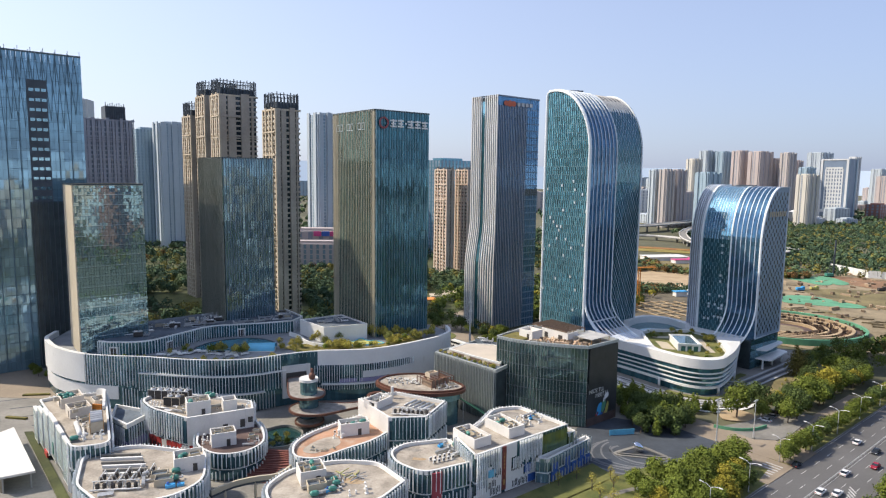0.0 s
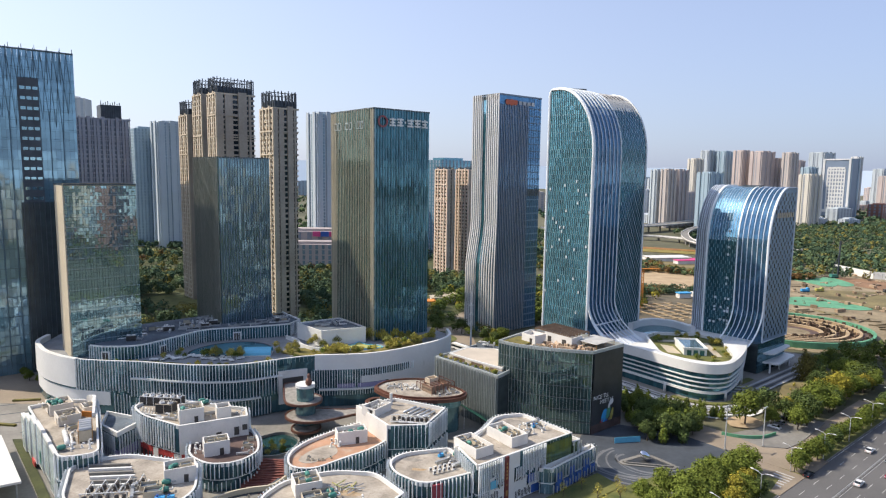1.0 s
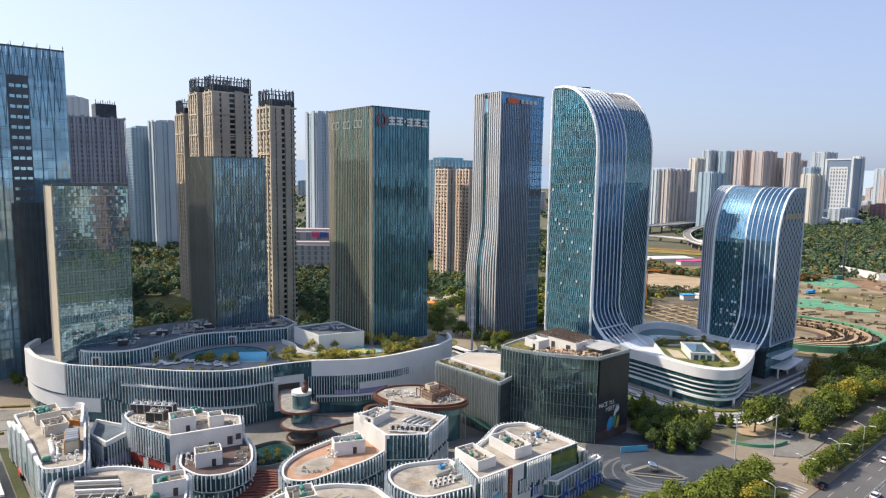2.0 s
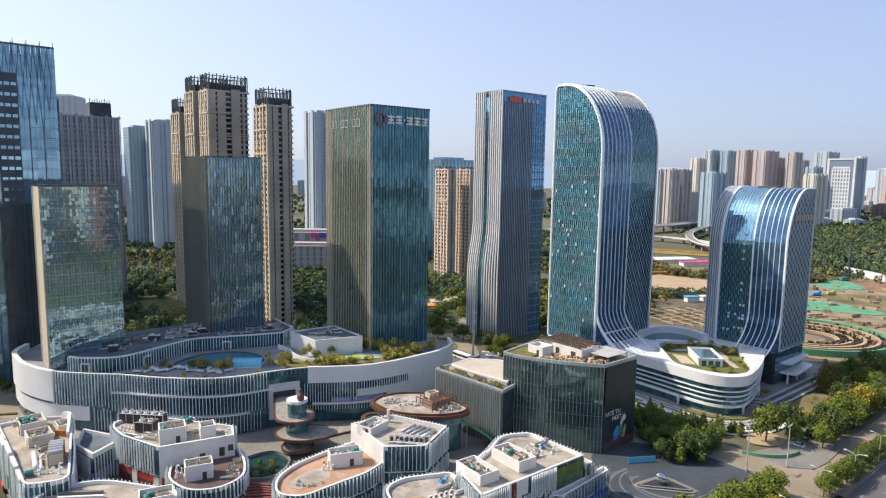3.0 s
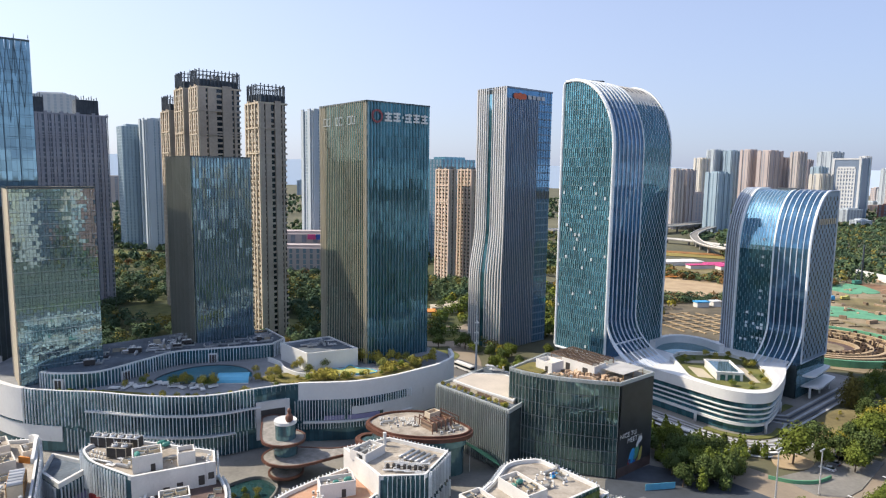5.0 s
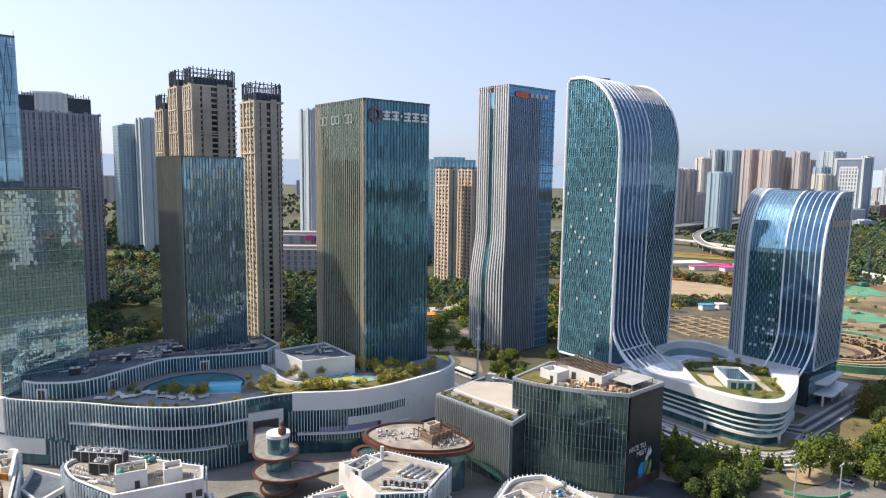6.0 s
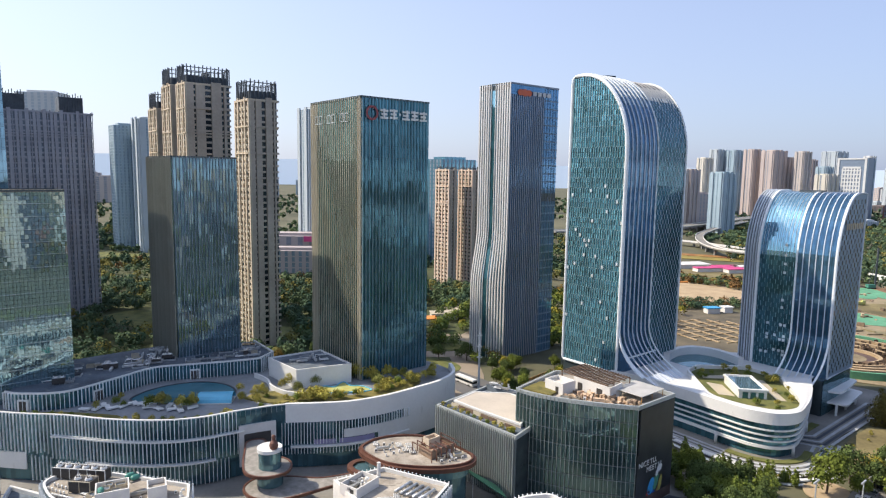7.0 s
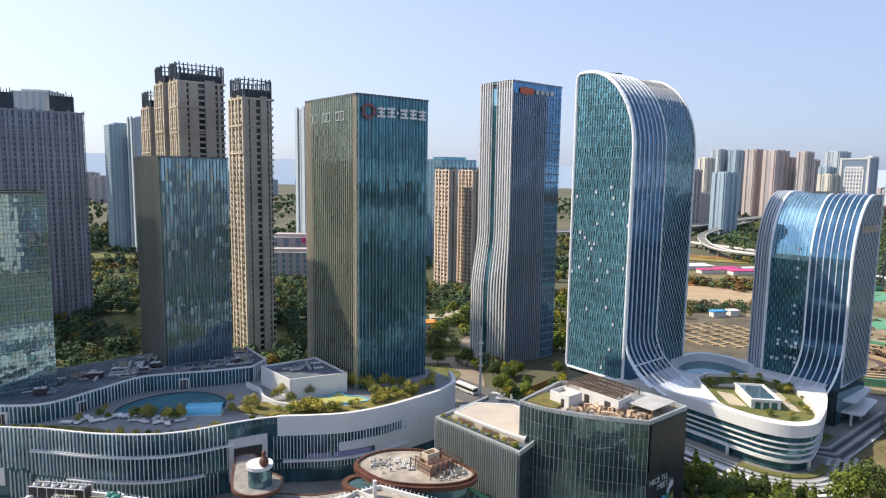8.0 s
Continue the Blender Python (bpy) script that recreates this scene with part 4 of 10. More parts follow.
nrm_l = Vector((-E1.x, -E1.y))
for i in range(23):
    ua, ub = 0.7 + i * 1.11, 0.7 + (i + 1) * 1.11
    for j in range(58):
        za, zb = 14.6 + j * 1.95, 14.6 + (j + 1) * 1.95
        top = min(zb, c_head(ub) - 0.8)
        if top - za < 0.5:
            continue
        push = 0.12 if (i * 7 + j * 3 + (j // 2)) % 5 < 2 and j < 46 else 0.0
        q = []
        a, b = rng.uniform(-0.03, 0.03), rng.uniform(-0.03, 0.03)
        for u, z, o in ((ua + 0.06, za + 0.07, -a - b), (ub - 0.06, za + 0.07, a - b), (ub - 0.06, top - 0.07, a + b), (ua + 0.06, top - 0.07, b - a)):
            p = Vector(c_world(u, 0.0, z))
            q.append(bm.verts.new((p.x + nrm_l.x * (push + o), p.y + nrm_l.y * (push + o), z)))
        bm.faces.new(q)
        if push and j < 40 and rng.random() < (0.17 if 18 < j < 36 else 0.03):
            whites.append((ua, za))
bmesh.ops.recalc_face_normals(bm, faces=bm.faces)
tagged(part("window_wall", bm, GLASS_FACE, tower_c), kind="stuff")
bm = bmesh.new()
for j in range(29):
    z0 = 14.6 + 3.9 * j
    for i in range(23):
        u = 1.0 + i * 1.11 + (0.55 if j % 2 and j < 22 else 0.0)
        z1 = min(z0 + 3.75, c_head(u) - 0.9)
        if u > 26.0 or z1 - z0 < 0.8:
            continue
        vs = [bm.verts.new(c_world(uu, vv, z)) for z in (z0, z1) for uu, vv in ((u - 0.07, 0.0), (u + 0.07, 0.0), (u + 0.07, -0.3), (u - 0.07, -0.3))]
        for f in ((0, 1, 2, 3), (4, 5, 6, 7), (0, 1, 5, 4), (1, 2, 6, 5), (2, 3, 7, 6), (3, 0, 4, 7)):
            bm.faces.new([vs[q] for q in f])
bmesh.ops.recalc_face_normals(bm, faces=bm.faces)
tagged(part("staggered_mullion", bm, FIN_SEA, tower_c, "thin pale mullions that shift from floor to floor"), kind="stuff")
for k in range(29):
    z = 14.6 + k * 3.9
    umax = next((u for u in [26.3 - 0.3 * i for i in range(88)] if c_head(u) > z + 0.6), 1)
    bm = bmesh.new()
    strip(bm, [Vector(c_world(0.5, 0, 0)[:2]), Vector(c_world(umax, 0, 0)[:2])], z - 0.06, z + 0.06, 0.02, 0.12)
    part("floor_edge", bm, FIN_SEA, tower_c)
for u, z in whites:
    bm = bmesh.new()
    p = Vector(c_world(u + 0.1, 0, 0)[:2])
    strip(bm, [p, p - E2 * 0.85], z + 0.3, z + 1.5, 0.35, 0.5)
    part("open_window", bm, PANE_WHITE, tower_c)
c_frame = [(0.0, 15.2), (0.6, 14.2), (24.8, 14.2), (CW - 0.3, 15.8), (CW - 0.3, 40), (CW - 0.3, 99)] + [(u, z) for u, z in arc(5.0, 99.0, CW - 5.3, 29.0, 18)][::-1][1:] + [(1.4, 128.0), (0.3, 127.0), (0.0, 125.0)]
bm = bmesh.new()
pts = [Vector(c_world(u, -0.1, z)) for u, z in c_frame]
tube(bm, pts + pts[:1], 0.55, 8)
part("face_frame", bm, RIB, tower_c, "white metal frame round the glass face")
bm = bmesh.new()
box(bm, -6, 7, -0.9, 0.9, 128.6, 129.6, Matrix.Translation((*(CT - E2 * 3 + E1 * 12), 0)) @ Matrix.Rotation(math.atan2(E1.y, E1.x) - 0.5, 4, "Z"))
part("maintenance_gantry", bm, CROWN, tower_c)
slot_line = [q for q in resample(c_straight, 0.5) if q[0] > 7 and 124.6 < q[1] < 127.0]
for k in range(5):
    part("roof_louvre", rib(slot_line, CB + 3.2 + 3.2 * k, c_world, 1.1, 0.05), UNIT_DARK, tower_c)

# low one: profile runs along -E1, swept along -E2
DT = Vector((124.0, 314.0))
DW, DD = 34.0, 25.5


def d_world(q, s, z):
    """q: metres in front of the face; s: metres along it."""
    p = DT - E2 * s - E1 * q
    return (p.x, p.y, z)


d_top = [(-DD, 84.2)] + arc(-17.0, 58.0, 17.0, 26.2, 14)
d_straight = d_top + [(0, 40), (0, 8)]
d_line = d_top + [(0, 45), (0, 30)] + flare(0, 30, 13.5, 16.2, 12)
tower_d = thing("hotel_tower", "lower blue glass tower with a rounded front and white ribs", "skyscraper")
bm = bmesh.new()
plan = d_straight + [(-DD, 8)]
for s, flip in ((0.1, 0), (DW - 0.3, 1)):
    f = [bm.verts.new(d_world(min(q, -0.35), s, z - 0.35)) for q, z in plan]
    bm.faces.new(f if flip else f[::-1])
vs = list(bm.verts)
ring_a, ring_b = vs[: len(plan)], vs[len(plan) :]
for i in range(len(plan)):
    j = (i + 1) % len(plan)
    bm.faces.new((ring_a[i], ring_b[i], ring_b[j], ring_a[j]))
bmesh.ops.recalc_face_normals(bm, faces=bm.faces)
part("core", bm, SPANDREL, tower_d)
rng = random.Random(8)
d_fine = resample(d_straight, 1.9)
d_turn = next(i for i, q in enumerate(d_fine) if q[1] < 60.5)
# bright shoulder panes and dark lower panes: sky and ground reflections painted as colours
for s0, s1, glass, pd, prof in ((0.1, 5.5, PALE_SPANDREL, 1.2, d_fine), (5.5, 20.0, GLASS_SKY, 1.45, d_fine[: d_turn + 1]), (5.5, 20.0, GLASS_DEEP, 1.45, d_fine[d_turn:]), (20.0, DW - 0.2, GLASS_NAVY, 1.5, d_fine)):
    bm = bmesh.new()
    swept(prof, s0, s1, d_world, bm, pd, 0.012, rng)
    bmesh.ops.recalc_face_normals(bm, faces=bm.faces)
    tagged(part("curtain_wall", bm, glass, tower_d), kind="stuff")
for k in range(6):
    part("rib", rib(d_straight, 0.2 + 5.3 * k / 5, d_world, 0.9 if k == 5 else 0.42, 0.7), RIB if k == 5 else FIN_BLUE, tower_d)
for k in range(7):
    thick = k in (0, 6)
    part("rib", rib(d_line, 20.0 + (DW - 20.3) * k / 6, d_world, 0.65 if thick else 0.32, 0.22), RIB if thick else FIN_SILVER, tower_d)
bm = bmesh.new()
for k in range(1, 14):
    dashes(bm, d_fine[d_turn:], 5.5 + 14.5 * k / 14, d_world, 0.13, 0.16, k % 2)
bmesh.ops.recalc_face_normals(bm, faces=bm.faces)
tagged(part("staggered_mullion", bm, FIN_SEA, tower_d, "short pale mullions set in a staggered pattern"), kind="stuff")
for k in range(1, 11):
    part("mullion", rib(d_fine[: d_turn + 1], 5.5 + 14.5 * k / 11, d_world, 0.1, 0.12), FIN_BLUE, tower_d)
for z in (19, 20.5, 25, 26.5, 31, 38, 41, 52, 55.5, 59, 63):
    for s in rng.sample([8.5, 10.5, 13.5, 15.5, 17.0], 1 if z > 37 else 3):
        bm = bmesh.new()
        p = Vector(d_world(0, 15.5 if z > 37 else s, 0)[:2])
        strip(bm, [p, p - E2 * 1.0], z, z + 1.1, 0.2, 0.3)
        part("open_window", bm, PANE_WHITE, tower_d)
# end face with staggered slit windows
er = Vector(d_world(0, DW, 0)[:2])
nrm_r = Vector((E1.y, -E1.x))


def d_head(q):
    return 84.0 if q > 17 else 58.0 + 26.2 * math.sqrt(max(0.0, 1 - ((17 - q) / 17.0) ** 2))


bm = bmesh.new()
outline = [(0.0, 14.0)] + [(DD, 14.0), (DD, 84.2)] + [(-q, z) for q, z in arc(-17.0, 58.0, 17.0, 26.2, 14)]
bm.faces.new([bm.verts.new((*(er + E1 * q + nrm_r * 0.05), z)) for q, z in outline])
part("end_panel", bm, PANEL_GREY, tower_d, "pale metal end wall")
bm = bmesh.new()
for i in range(13):
    for j in range(36):
        q, z = 1.2 + i * 1.85, 15.5 + j * 1.9
        if z + 1.6 > d_head(q) - 1.2 or z + 1.6 > d_head(q + 1.0) - 1.2 or (i + j) % 2:
            continue
        a, b = er + E1 * (q + 0.1) + nrm_r * 0.1, er + E1 * (q + 1.0) + nrm_r * 0.1
        bm.faces.new([bm.verts.new((*p, w)) for p, w in ((a, z), (b, z), (b, z + 1.75), (a, z + 1.75))])
tagged(part("slit_window", bm, WINDOW, tower_d), kind="stuff")
bm = bmesh.new()
tube(bm, [(*(er + E1 * q + nrm_r * 0.1), z) for q, z in outline + outline[:1]], 0.35, 6)
part("end_frame", bm, FIN_BLUE, tower_d)
sign_bars(tower_d, er + E1 * 6, E1, 70.5, [1.2] * 9, 2.4, STONE_BEIGE, gap=0.8, out=0.3)
bm = bmesh.new()
box(bm, -5, 5, -0.6, 0.6, 84.2, 85.0, Matrix.Translation((*(DT - E2 * 17 + E1 * 18), 0)) @ Matrix.Rotation(2.2, 4, "Z"))
part("maintenance_gantry", bm, CROWN, tower_d)

# shared podium
podium = thing("hotel_podium", "white layered podium with curving bands and dark glass", "building")
front = curve([(64, 290), (73.5, 283.5), (81, 274.5), (87, 266.5), (93.5, 257.5), (99.5, 250.6), (106.5, 247.6), (113.5, 249.4), (119.4, 255.6), (125, 263), (131, 272.5), (137, 284)], 7)
deck = [tuple(p) for p in front] + [(150, 300), (130, 322), (95, 330), (62, 318), (58, 300)]
bm = bmesh.new()
prism(bm, deck, 12.6, 14.0)
part("deck", bm, WHITE, podium, "smooth white roof deck")
n = len(front)
for z0, z1, out in ((11.6, 15.5, 0.0), (9.3, 9.75, -0.25), (7.4, 7.85, -0.5), (5.5, 5.95, -0.75), (3.1, 4.05, -0.9)):
    bm = bmesh.new()
    strip(bm, front, z0, z1, out - 0.35 - (0.3 if z1 > 15 else 0), out + 0.4)
    part("band", bm, WHITE, podium)
bm = bmesh.new()
for za, zb, o in ((9.75, 11.6, -0.3), (7.85, 9.3, -0.55), (5.95, 7.4, -0.8), (4.05, 5.5, -1.05)):
    panes(bm, offset(front, o, False), za, zb, 1.5, 2.1, 0.01, rng)
tagged(part("glazing", bm, GLASS_DARK, podium), kind="stuff")
bm = bmesh.new()
panes(bm, [p for p in offset(front, -1.9, False)], 0.1, 3.1, 1.8, 4.1, 0.01, rng)
tagged(part("shopfront", bm, GLASS_DARK, podium), kind="stuff")
bm = bmesh.new()
prism(bm, ccw([tuple(p) for p in offset(front, -2.4, False)] + deck[n:]), 0, 12.6)
part("core", bm, SPANDREL, podium)
for p, d in march(offset(front, -0.6, False), 26, start=16):
    bm = bmesh.new()
    tube(bm, [(p.x, p.y, 0), (p.x, p.y, 4.0)], 0.5, 10)
    part("column", bm, WHITE, podium, smooth=True)
garden = rounded([(94.7, 291.8, 1), (91.5, 264, 4), (98, 255, 4), (107, 249.6, 4), (114.5, 251.5, 4), (120, 259.5, 4), (126, 286, 3), (119, 297, 3), (100.7, 297.6, 1)], 3)
bm = bmesh.new()
prism(bm, garden, 14.0, 14.3)
part("planting_bed", bm, GRASS, podium, "roof lawn")
bm = bmesh.new()
strip(bm, ccw(garden), 14.0, 15.7, 0, 0.9, closed=True)
part("garden_wall", bm, WHITE, podium)
rim = [p for p in offset(ccw(garden), 0.9)]
bm = bmesh.new()
rows = []
for p in front:
    q = min(rim, key=lambda r: (r - p).length)
    if (q - p).length < 13:
        ring = []
        for f, z in ((0.0, 15.46), (0.15, 15.58), (0.5, 15.64), (1.0, 15.68), (1.0, 14.02), (0.0, 14.02)):
            c = p.lerp(q, f)
            ring.append(bm.verts.new((c.x, c.y, z)))
        rows.append(ring)
for a, b in zip(rows, rows[1:]):
    for k in range(5):
        bm.faces.new((a[k], a[k + 1], b[k + 1], b[k]))
bmesh.ops.recalc_face_normals(bm, faces=bm.faces)
part("shoulder", bm, WHITE, podium, "smooth white shoulder round the roof garden", smooth=True)
gp = thing("garden_pavilion", "small white pavilion with a dark skylight in a roof garden", "pavilion", at=(107, 272, 14.3))
GPM = Matrix.Rotation(-0.12, 4, "Z")
bm = bmesh.new()
box(bm, -4.6, 4.6, -8, 8, 0, 2.7, GPM)
part("body", bm, WHITE, gp)
bm = bmesh.new()
for x0, x1, y0, y1 in ((-5, 5, -8.4, -7.8), (-5, 5, 7.8, 8.4), (-5, -4.4, -7.8, 7.8), (4.4, 5, -7.8, 7.8)):
    box(bm, x0, x1, y0, y1, 2.7, 3.3, GPM)
part("roof_kerb", bm, WHITE, gp)
bm = bmesh.new()
for k in range(4):
    box(bm, -3.6 + 1.9 * k, -1.9 + 1.9 * k, -5.6, 6.8, 2.7, 3.0, GPM)
part("roof_light", bm, GLASS_STEEL, gp)
for k in range(3):
    bm = bmesh.new()
    box(bm, -3.4 + 2.6 * k, -1.6 + 2.6 * k, -8.06, -8.0, 0, 2.2, GPM)
    part("door", bm, GLASS_DARK, gp)
for pts in ([(96, 268), (101, 266), (101.5, 278), (97, 281)], [(113.5, 262), (116.5, 262), (119.5, 284), (116.5, 284)], [(98, 286), (108, 285), (117, 288), (116, 290), (98, 288.5)]):
    bm = bmesh.new()
    prism(bm, pts, 14.3, 14.42)
    part("garden_path", bm, STONE_BEIGE, podium, "pale garden path")
ringw = curve([(92, 309), (99, 317), (108, 320), (116, 315), (120.5, 304)], 8)
bm = bmesh.new()
strip(bm, ringw, 14.0, 17.2, -1.3, 1.3)
part("bridge_wall", bm, WHITE, podium, "curving white bridge between the towers")
# flat dark sheet on the deck, painted shade for the void between the towers
bm = bmesh.new()
prism(bm, [tuple(p) for p in offset(ringw, -1.4 if area2([tuple(p) for p in ringw]) > 0 else 1.4, False)] + [(112, 300), (98, 300.5)], 14.0, 14.06)
part("light_well", bm, GLASS_DARK, podium, "dark sheet in place of a shaded void")
# dark foot of the low tower with white canopies
foot = [er - E1 * 4 + nrm_r * 0.4, er + E1 * 24 + nrm_r * 0.4, er + E1 * 24 - nrm_r * 6, er - E1 * 4 - nrm_r * 6]
bm = bmesh.new()
panes(bm, [foot[0], foot[1]], 0.1, 13.8, 1.6, 3.4, 0.01, rng)
tagged(part("foot_glazing", bm, GLASS_DARK, tower_d), kind="stuff")
bm = bmesh.new()
prism(bm, ccw([p - nrm_r * 0.3 for p in foot]), 0, 13.8)
part("foot_core", bm, SPANDREL, tower_d)
for z, reach in ((4.2, 5.0), (8.4, 2.6)):
    bm = bmesh.new()
    prism(bm, ccw(rounded([er + E1 * 1 - nrm_r * 1, er + E1 * 26 - nrm_r * 1, er + E1 * 26 + nrm_r * reach, er + E1 * 3 + nrm_r * (reach + 2)], 2)), z, z + 0.7)
    part("canopy", bm, WHITE, tower_d)
for q in (2, 12, 22):
    p = er + E1 * q + nrm_r * 3.6
    bm = bmesh.new()
    tube(bm, [(p.x, p.y, 0), (p.x, p.y, 4.3)], 0.45, 10)
    part("column", bm, WHITE, tower_d)
for k in range(4):  # pale stripes in the paving that follow the podium
    bm = bmesh.new()
    strip(bm, front[: -16 + k], 0.10, 0.19 + 0.004 * k, 2.2 + 2.3 * k, 3.3 + 2.3 * k)
    tagged(link("paving_band", bm, PALE_STRIPE), "pale curved stripe in the hotel paving", "pavement", kind="structure")
bm = bmesh.new()
strip(bm, front[30:56], 0.1, 0.5, 0.9, 3.4)
tagged(link("flower_bed", bm, GRASS), "yellow-green flower bed at the podium's foot", "flower bed", kind="structure")


# ---- housing towers ----
def housing_tower(label, c, wr, wl, z, wall_l, wall_r, seed, crown=10.0, fl=3.05, notch=True):
    """Stone-clad flats: a lattice of piers and floor bands before dark windows, with an open metal crown."""
    rng = random.Random(seed)
    t = thing("apartment_tower", label, "apartment tower", "apartment towers")
    pts = quad_plan(c, wr, wl)
    zt = z - crown
    wall_pale = WINDOW_HAZED if wall_l is CLADDING_HAZED else CREAM_ROOF
    bm = bmesh.new()
    prism(bm, offset(pts, -0.5), 0, zt)
    part("core", bm, WINDOW_HAZED if wall_l is CLADDING_HAZED else WINDOW, t)
    for line, wall, w in (([pts[3], pts[0]], wall_l, wl), ([pts[0], pts[1]], wall_r, wr)):
        a, b = line
        d = (b - a).normalized()
        o = Vector((d.y, -d.x))
        if wall is wall_l and w < 40 and line[1] is pts[0]:  # bays of windows between piers
            n = max(3, round(w / 3.8))
            spans = [(w * k / n - 0.65, w * k / n + 0.65, 0.7 if k % 2 else 0.5) for k in range(n + 1)]
            for k in range(n):
                bm = bmesh.new()
                c = a + d * (w * (k + 0.5) / n)
                for f in range(int(zt / fl)):
                    q = c + d * (-0.55 if (k + f // 7) % 2 else 0.55) + o * 0.05
                    box(bm, -0.5, 0.5, -0.5, 0.1, f * fl + 1.0, f * fl + 1.75, Matrix.Translation((q.x, q.y, 0)) @ Matrix.Rotation(math.atan2(d.y, d.x), 4, "Z"))
                tagged(part("cooling_ledge", bm, wall_pale, t), kind="stuff")
        else:  # broad plain panels parted by narrow strips of windows
            period = w if w < 40 else 8.5
            spans, u = [], 0.0
            while u < w - 1:
                spans += [(u + period * f0, min(w, u + period * f1), out) for f0, f1, out in ((0.0, 0.17, 0.55), (0.22, 0.42, 0.35), (0.56, 0.78, 0.7), (0.84, 0.9, 0.3)) if u + period * f0 < w]
                u += period
        for s0, s1, out in spans:
            bm = bmesh.new()
            strip(bm, [a + d * s0, a + d * s1], 0, zt + (1.5 if out > 0.6 else 0), -0.5, out)
            part("pier", bm, wall, t)
        bm = bmesh.new()
        for k in range(int(zt / fl)):
            q = [a + o * 0.05, b + o * 0.05]
            z0, z1 = k * fl, k * fl + 1.0
            v = [bm.verts.new((*p, z)) for p, z in ((q[0], z0), (q[1], z0), (q[1], z1), (q[0], z1))]
            v += [bm.verts.new((*(p - o * 0.55), z)) for p, z in ((q[0], z1), (q[1], z1), (q[0], z0), (q[1], z0))]
            bm.faces.new(v[:4]), bm.faces.new((v[3], v[2], v[5], v[4])), bm.faces.new((v[1], v[0], v[6], v[7]))
        tagged(part("floor_band", bm, wall, t), kind="stuff")
        for zc in (zt - 13, zt - 26):
            bm = bmesh.new()
            strip(bm, [a, b], zc, zc + 0.7, 0.0, 0.85)
            part("string_course", bm, wall, t)
    bm = bmesh.new()
    prism(bm, offset(pts, 0.5), zt - 0.4, zt + 0.6)
    part("cornice", bm, wall_l, t)
    bm = bmesh.new()
    strip(bm, offset(pts, -0.8), zt + 0.6, z - 5.5, -0.5, 0, closed=True)
    part("crown_wall", bm, CROWN, t)
    fins(t, offset(pts, -0.7), zt + 0.6, z, 2.1, 0.5, 0.45, CROWN, name="crown_bar", closed=True, out=0.5, top=lambda i, p: (zt + 0.6, z - (0, 0.5, 0.2, 0.8)[i % 4]))
    bm = bmesh.new()
    strip(bm, offset(pts, -0.7), z - 1.6, z - 1.2, 0.0, 0.3, closed=True)
    part("crown_rail", bm, CROWN, t)
    return t, pts


housing_tower("tan stone apartment tower with a dark metal crown", (-96.0, 366.0), 15.0, 17.0, 133.6, STONE_TAN, STONE_SHADED, 1)
housing_tower("tan stone apartment tower with a dark metal crown", (-137.0, 392.0), 24.0, 14.0, 144.5, STONE_TAN, STONE_SHADED, 2)
housing_tower("tan stone apartment tower with a dark metal crown", (-154.0, 414.0), 22.0, 16.0, 146.0, STONE_TAN, STONE_SHADED, 3)
housing_tower("tan stone apartment tower with a dark metal crown", (-172.0, 436.0), 16.0, 17.0, 135.0, STONE_TAN, STONE_SHADED, 4)
slab, slab_plan = housing_tower("long dark brown apartment slab with a metal crown", (-282.3, 383.1), 90.0, 26.0, 122.5, CLADDING_HAZED, CLADDING_HAZED, 5, crown=1.2)
base = Vector((-282.3, 383.1))
for s0, s1, m, h in ((42, 56.5, CROWN, 11), (73.5, 86, CROWN, 11)):
    bm = bmesh.new()
    prism(bm, [base + E1 * s0 + E2 * 4, base + E1 * s1 + E2 * 4, base + E1 * s1 + E2 * 16, base + E1 * s0 + E2 * 16], 122.1, 122.5 + h - 2.5)
    part("crown_block", bm, m, slab)
    fins(slab, [base + E1 * s0 + E2 * 4, base + E1 * s1 + E2 * 4], 122.5, 122.5 + h, 1.4, 0.4, 0.4, CROWN, name="crown_bar", top=lambda i, p, h=h: (122.5, 122.5 + h - (0, 1.4, 0.6)[i % 3]))

# diagrid office tower at the edge
tower_l = thing("office_tower", "blue glass tower with a diagonal lattice and a dark balcony strip", "office tower")
lc = Vector((-162.0, 288.7)) - E1 * 52
pl = quad_plan(lc, 52, 30)
bm = bmesh.new()
prism(bm, offset(pl, -0.3), 0, 134)
part("core", bm, SPANDREL, tower_l)
rng = random.Random(11)
for line in ([pl[0], pl[1]], [pl[1], pl[2]], [pl[3], pl[0]]):
    bm = bmesh.new()
    panes(bm, line, 0, 137.6, 1.75, 4.2, 0.01, rng)
    tagged(part("curtain_wall", bm, GLASS_BLUE if line[0] == pl[0] else GLASS_DARK, tower_l), kind="stuff")
nl = Vector((E1.y, -E1.x))


def lbar(s0, z0, s1, z1, r=0.22):
    bm = bmesh.new()
    a, b = pl[0] + E1 * s0 + nl * 0.3, pl[0] + E1 * s1 + nl * 0.3
    tube(bm, [(a.x, a.y, z0), (b.x, b.y, z1)], r, 5)
    part("lattice_bar", bm, LATTICE, tower_l)


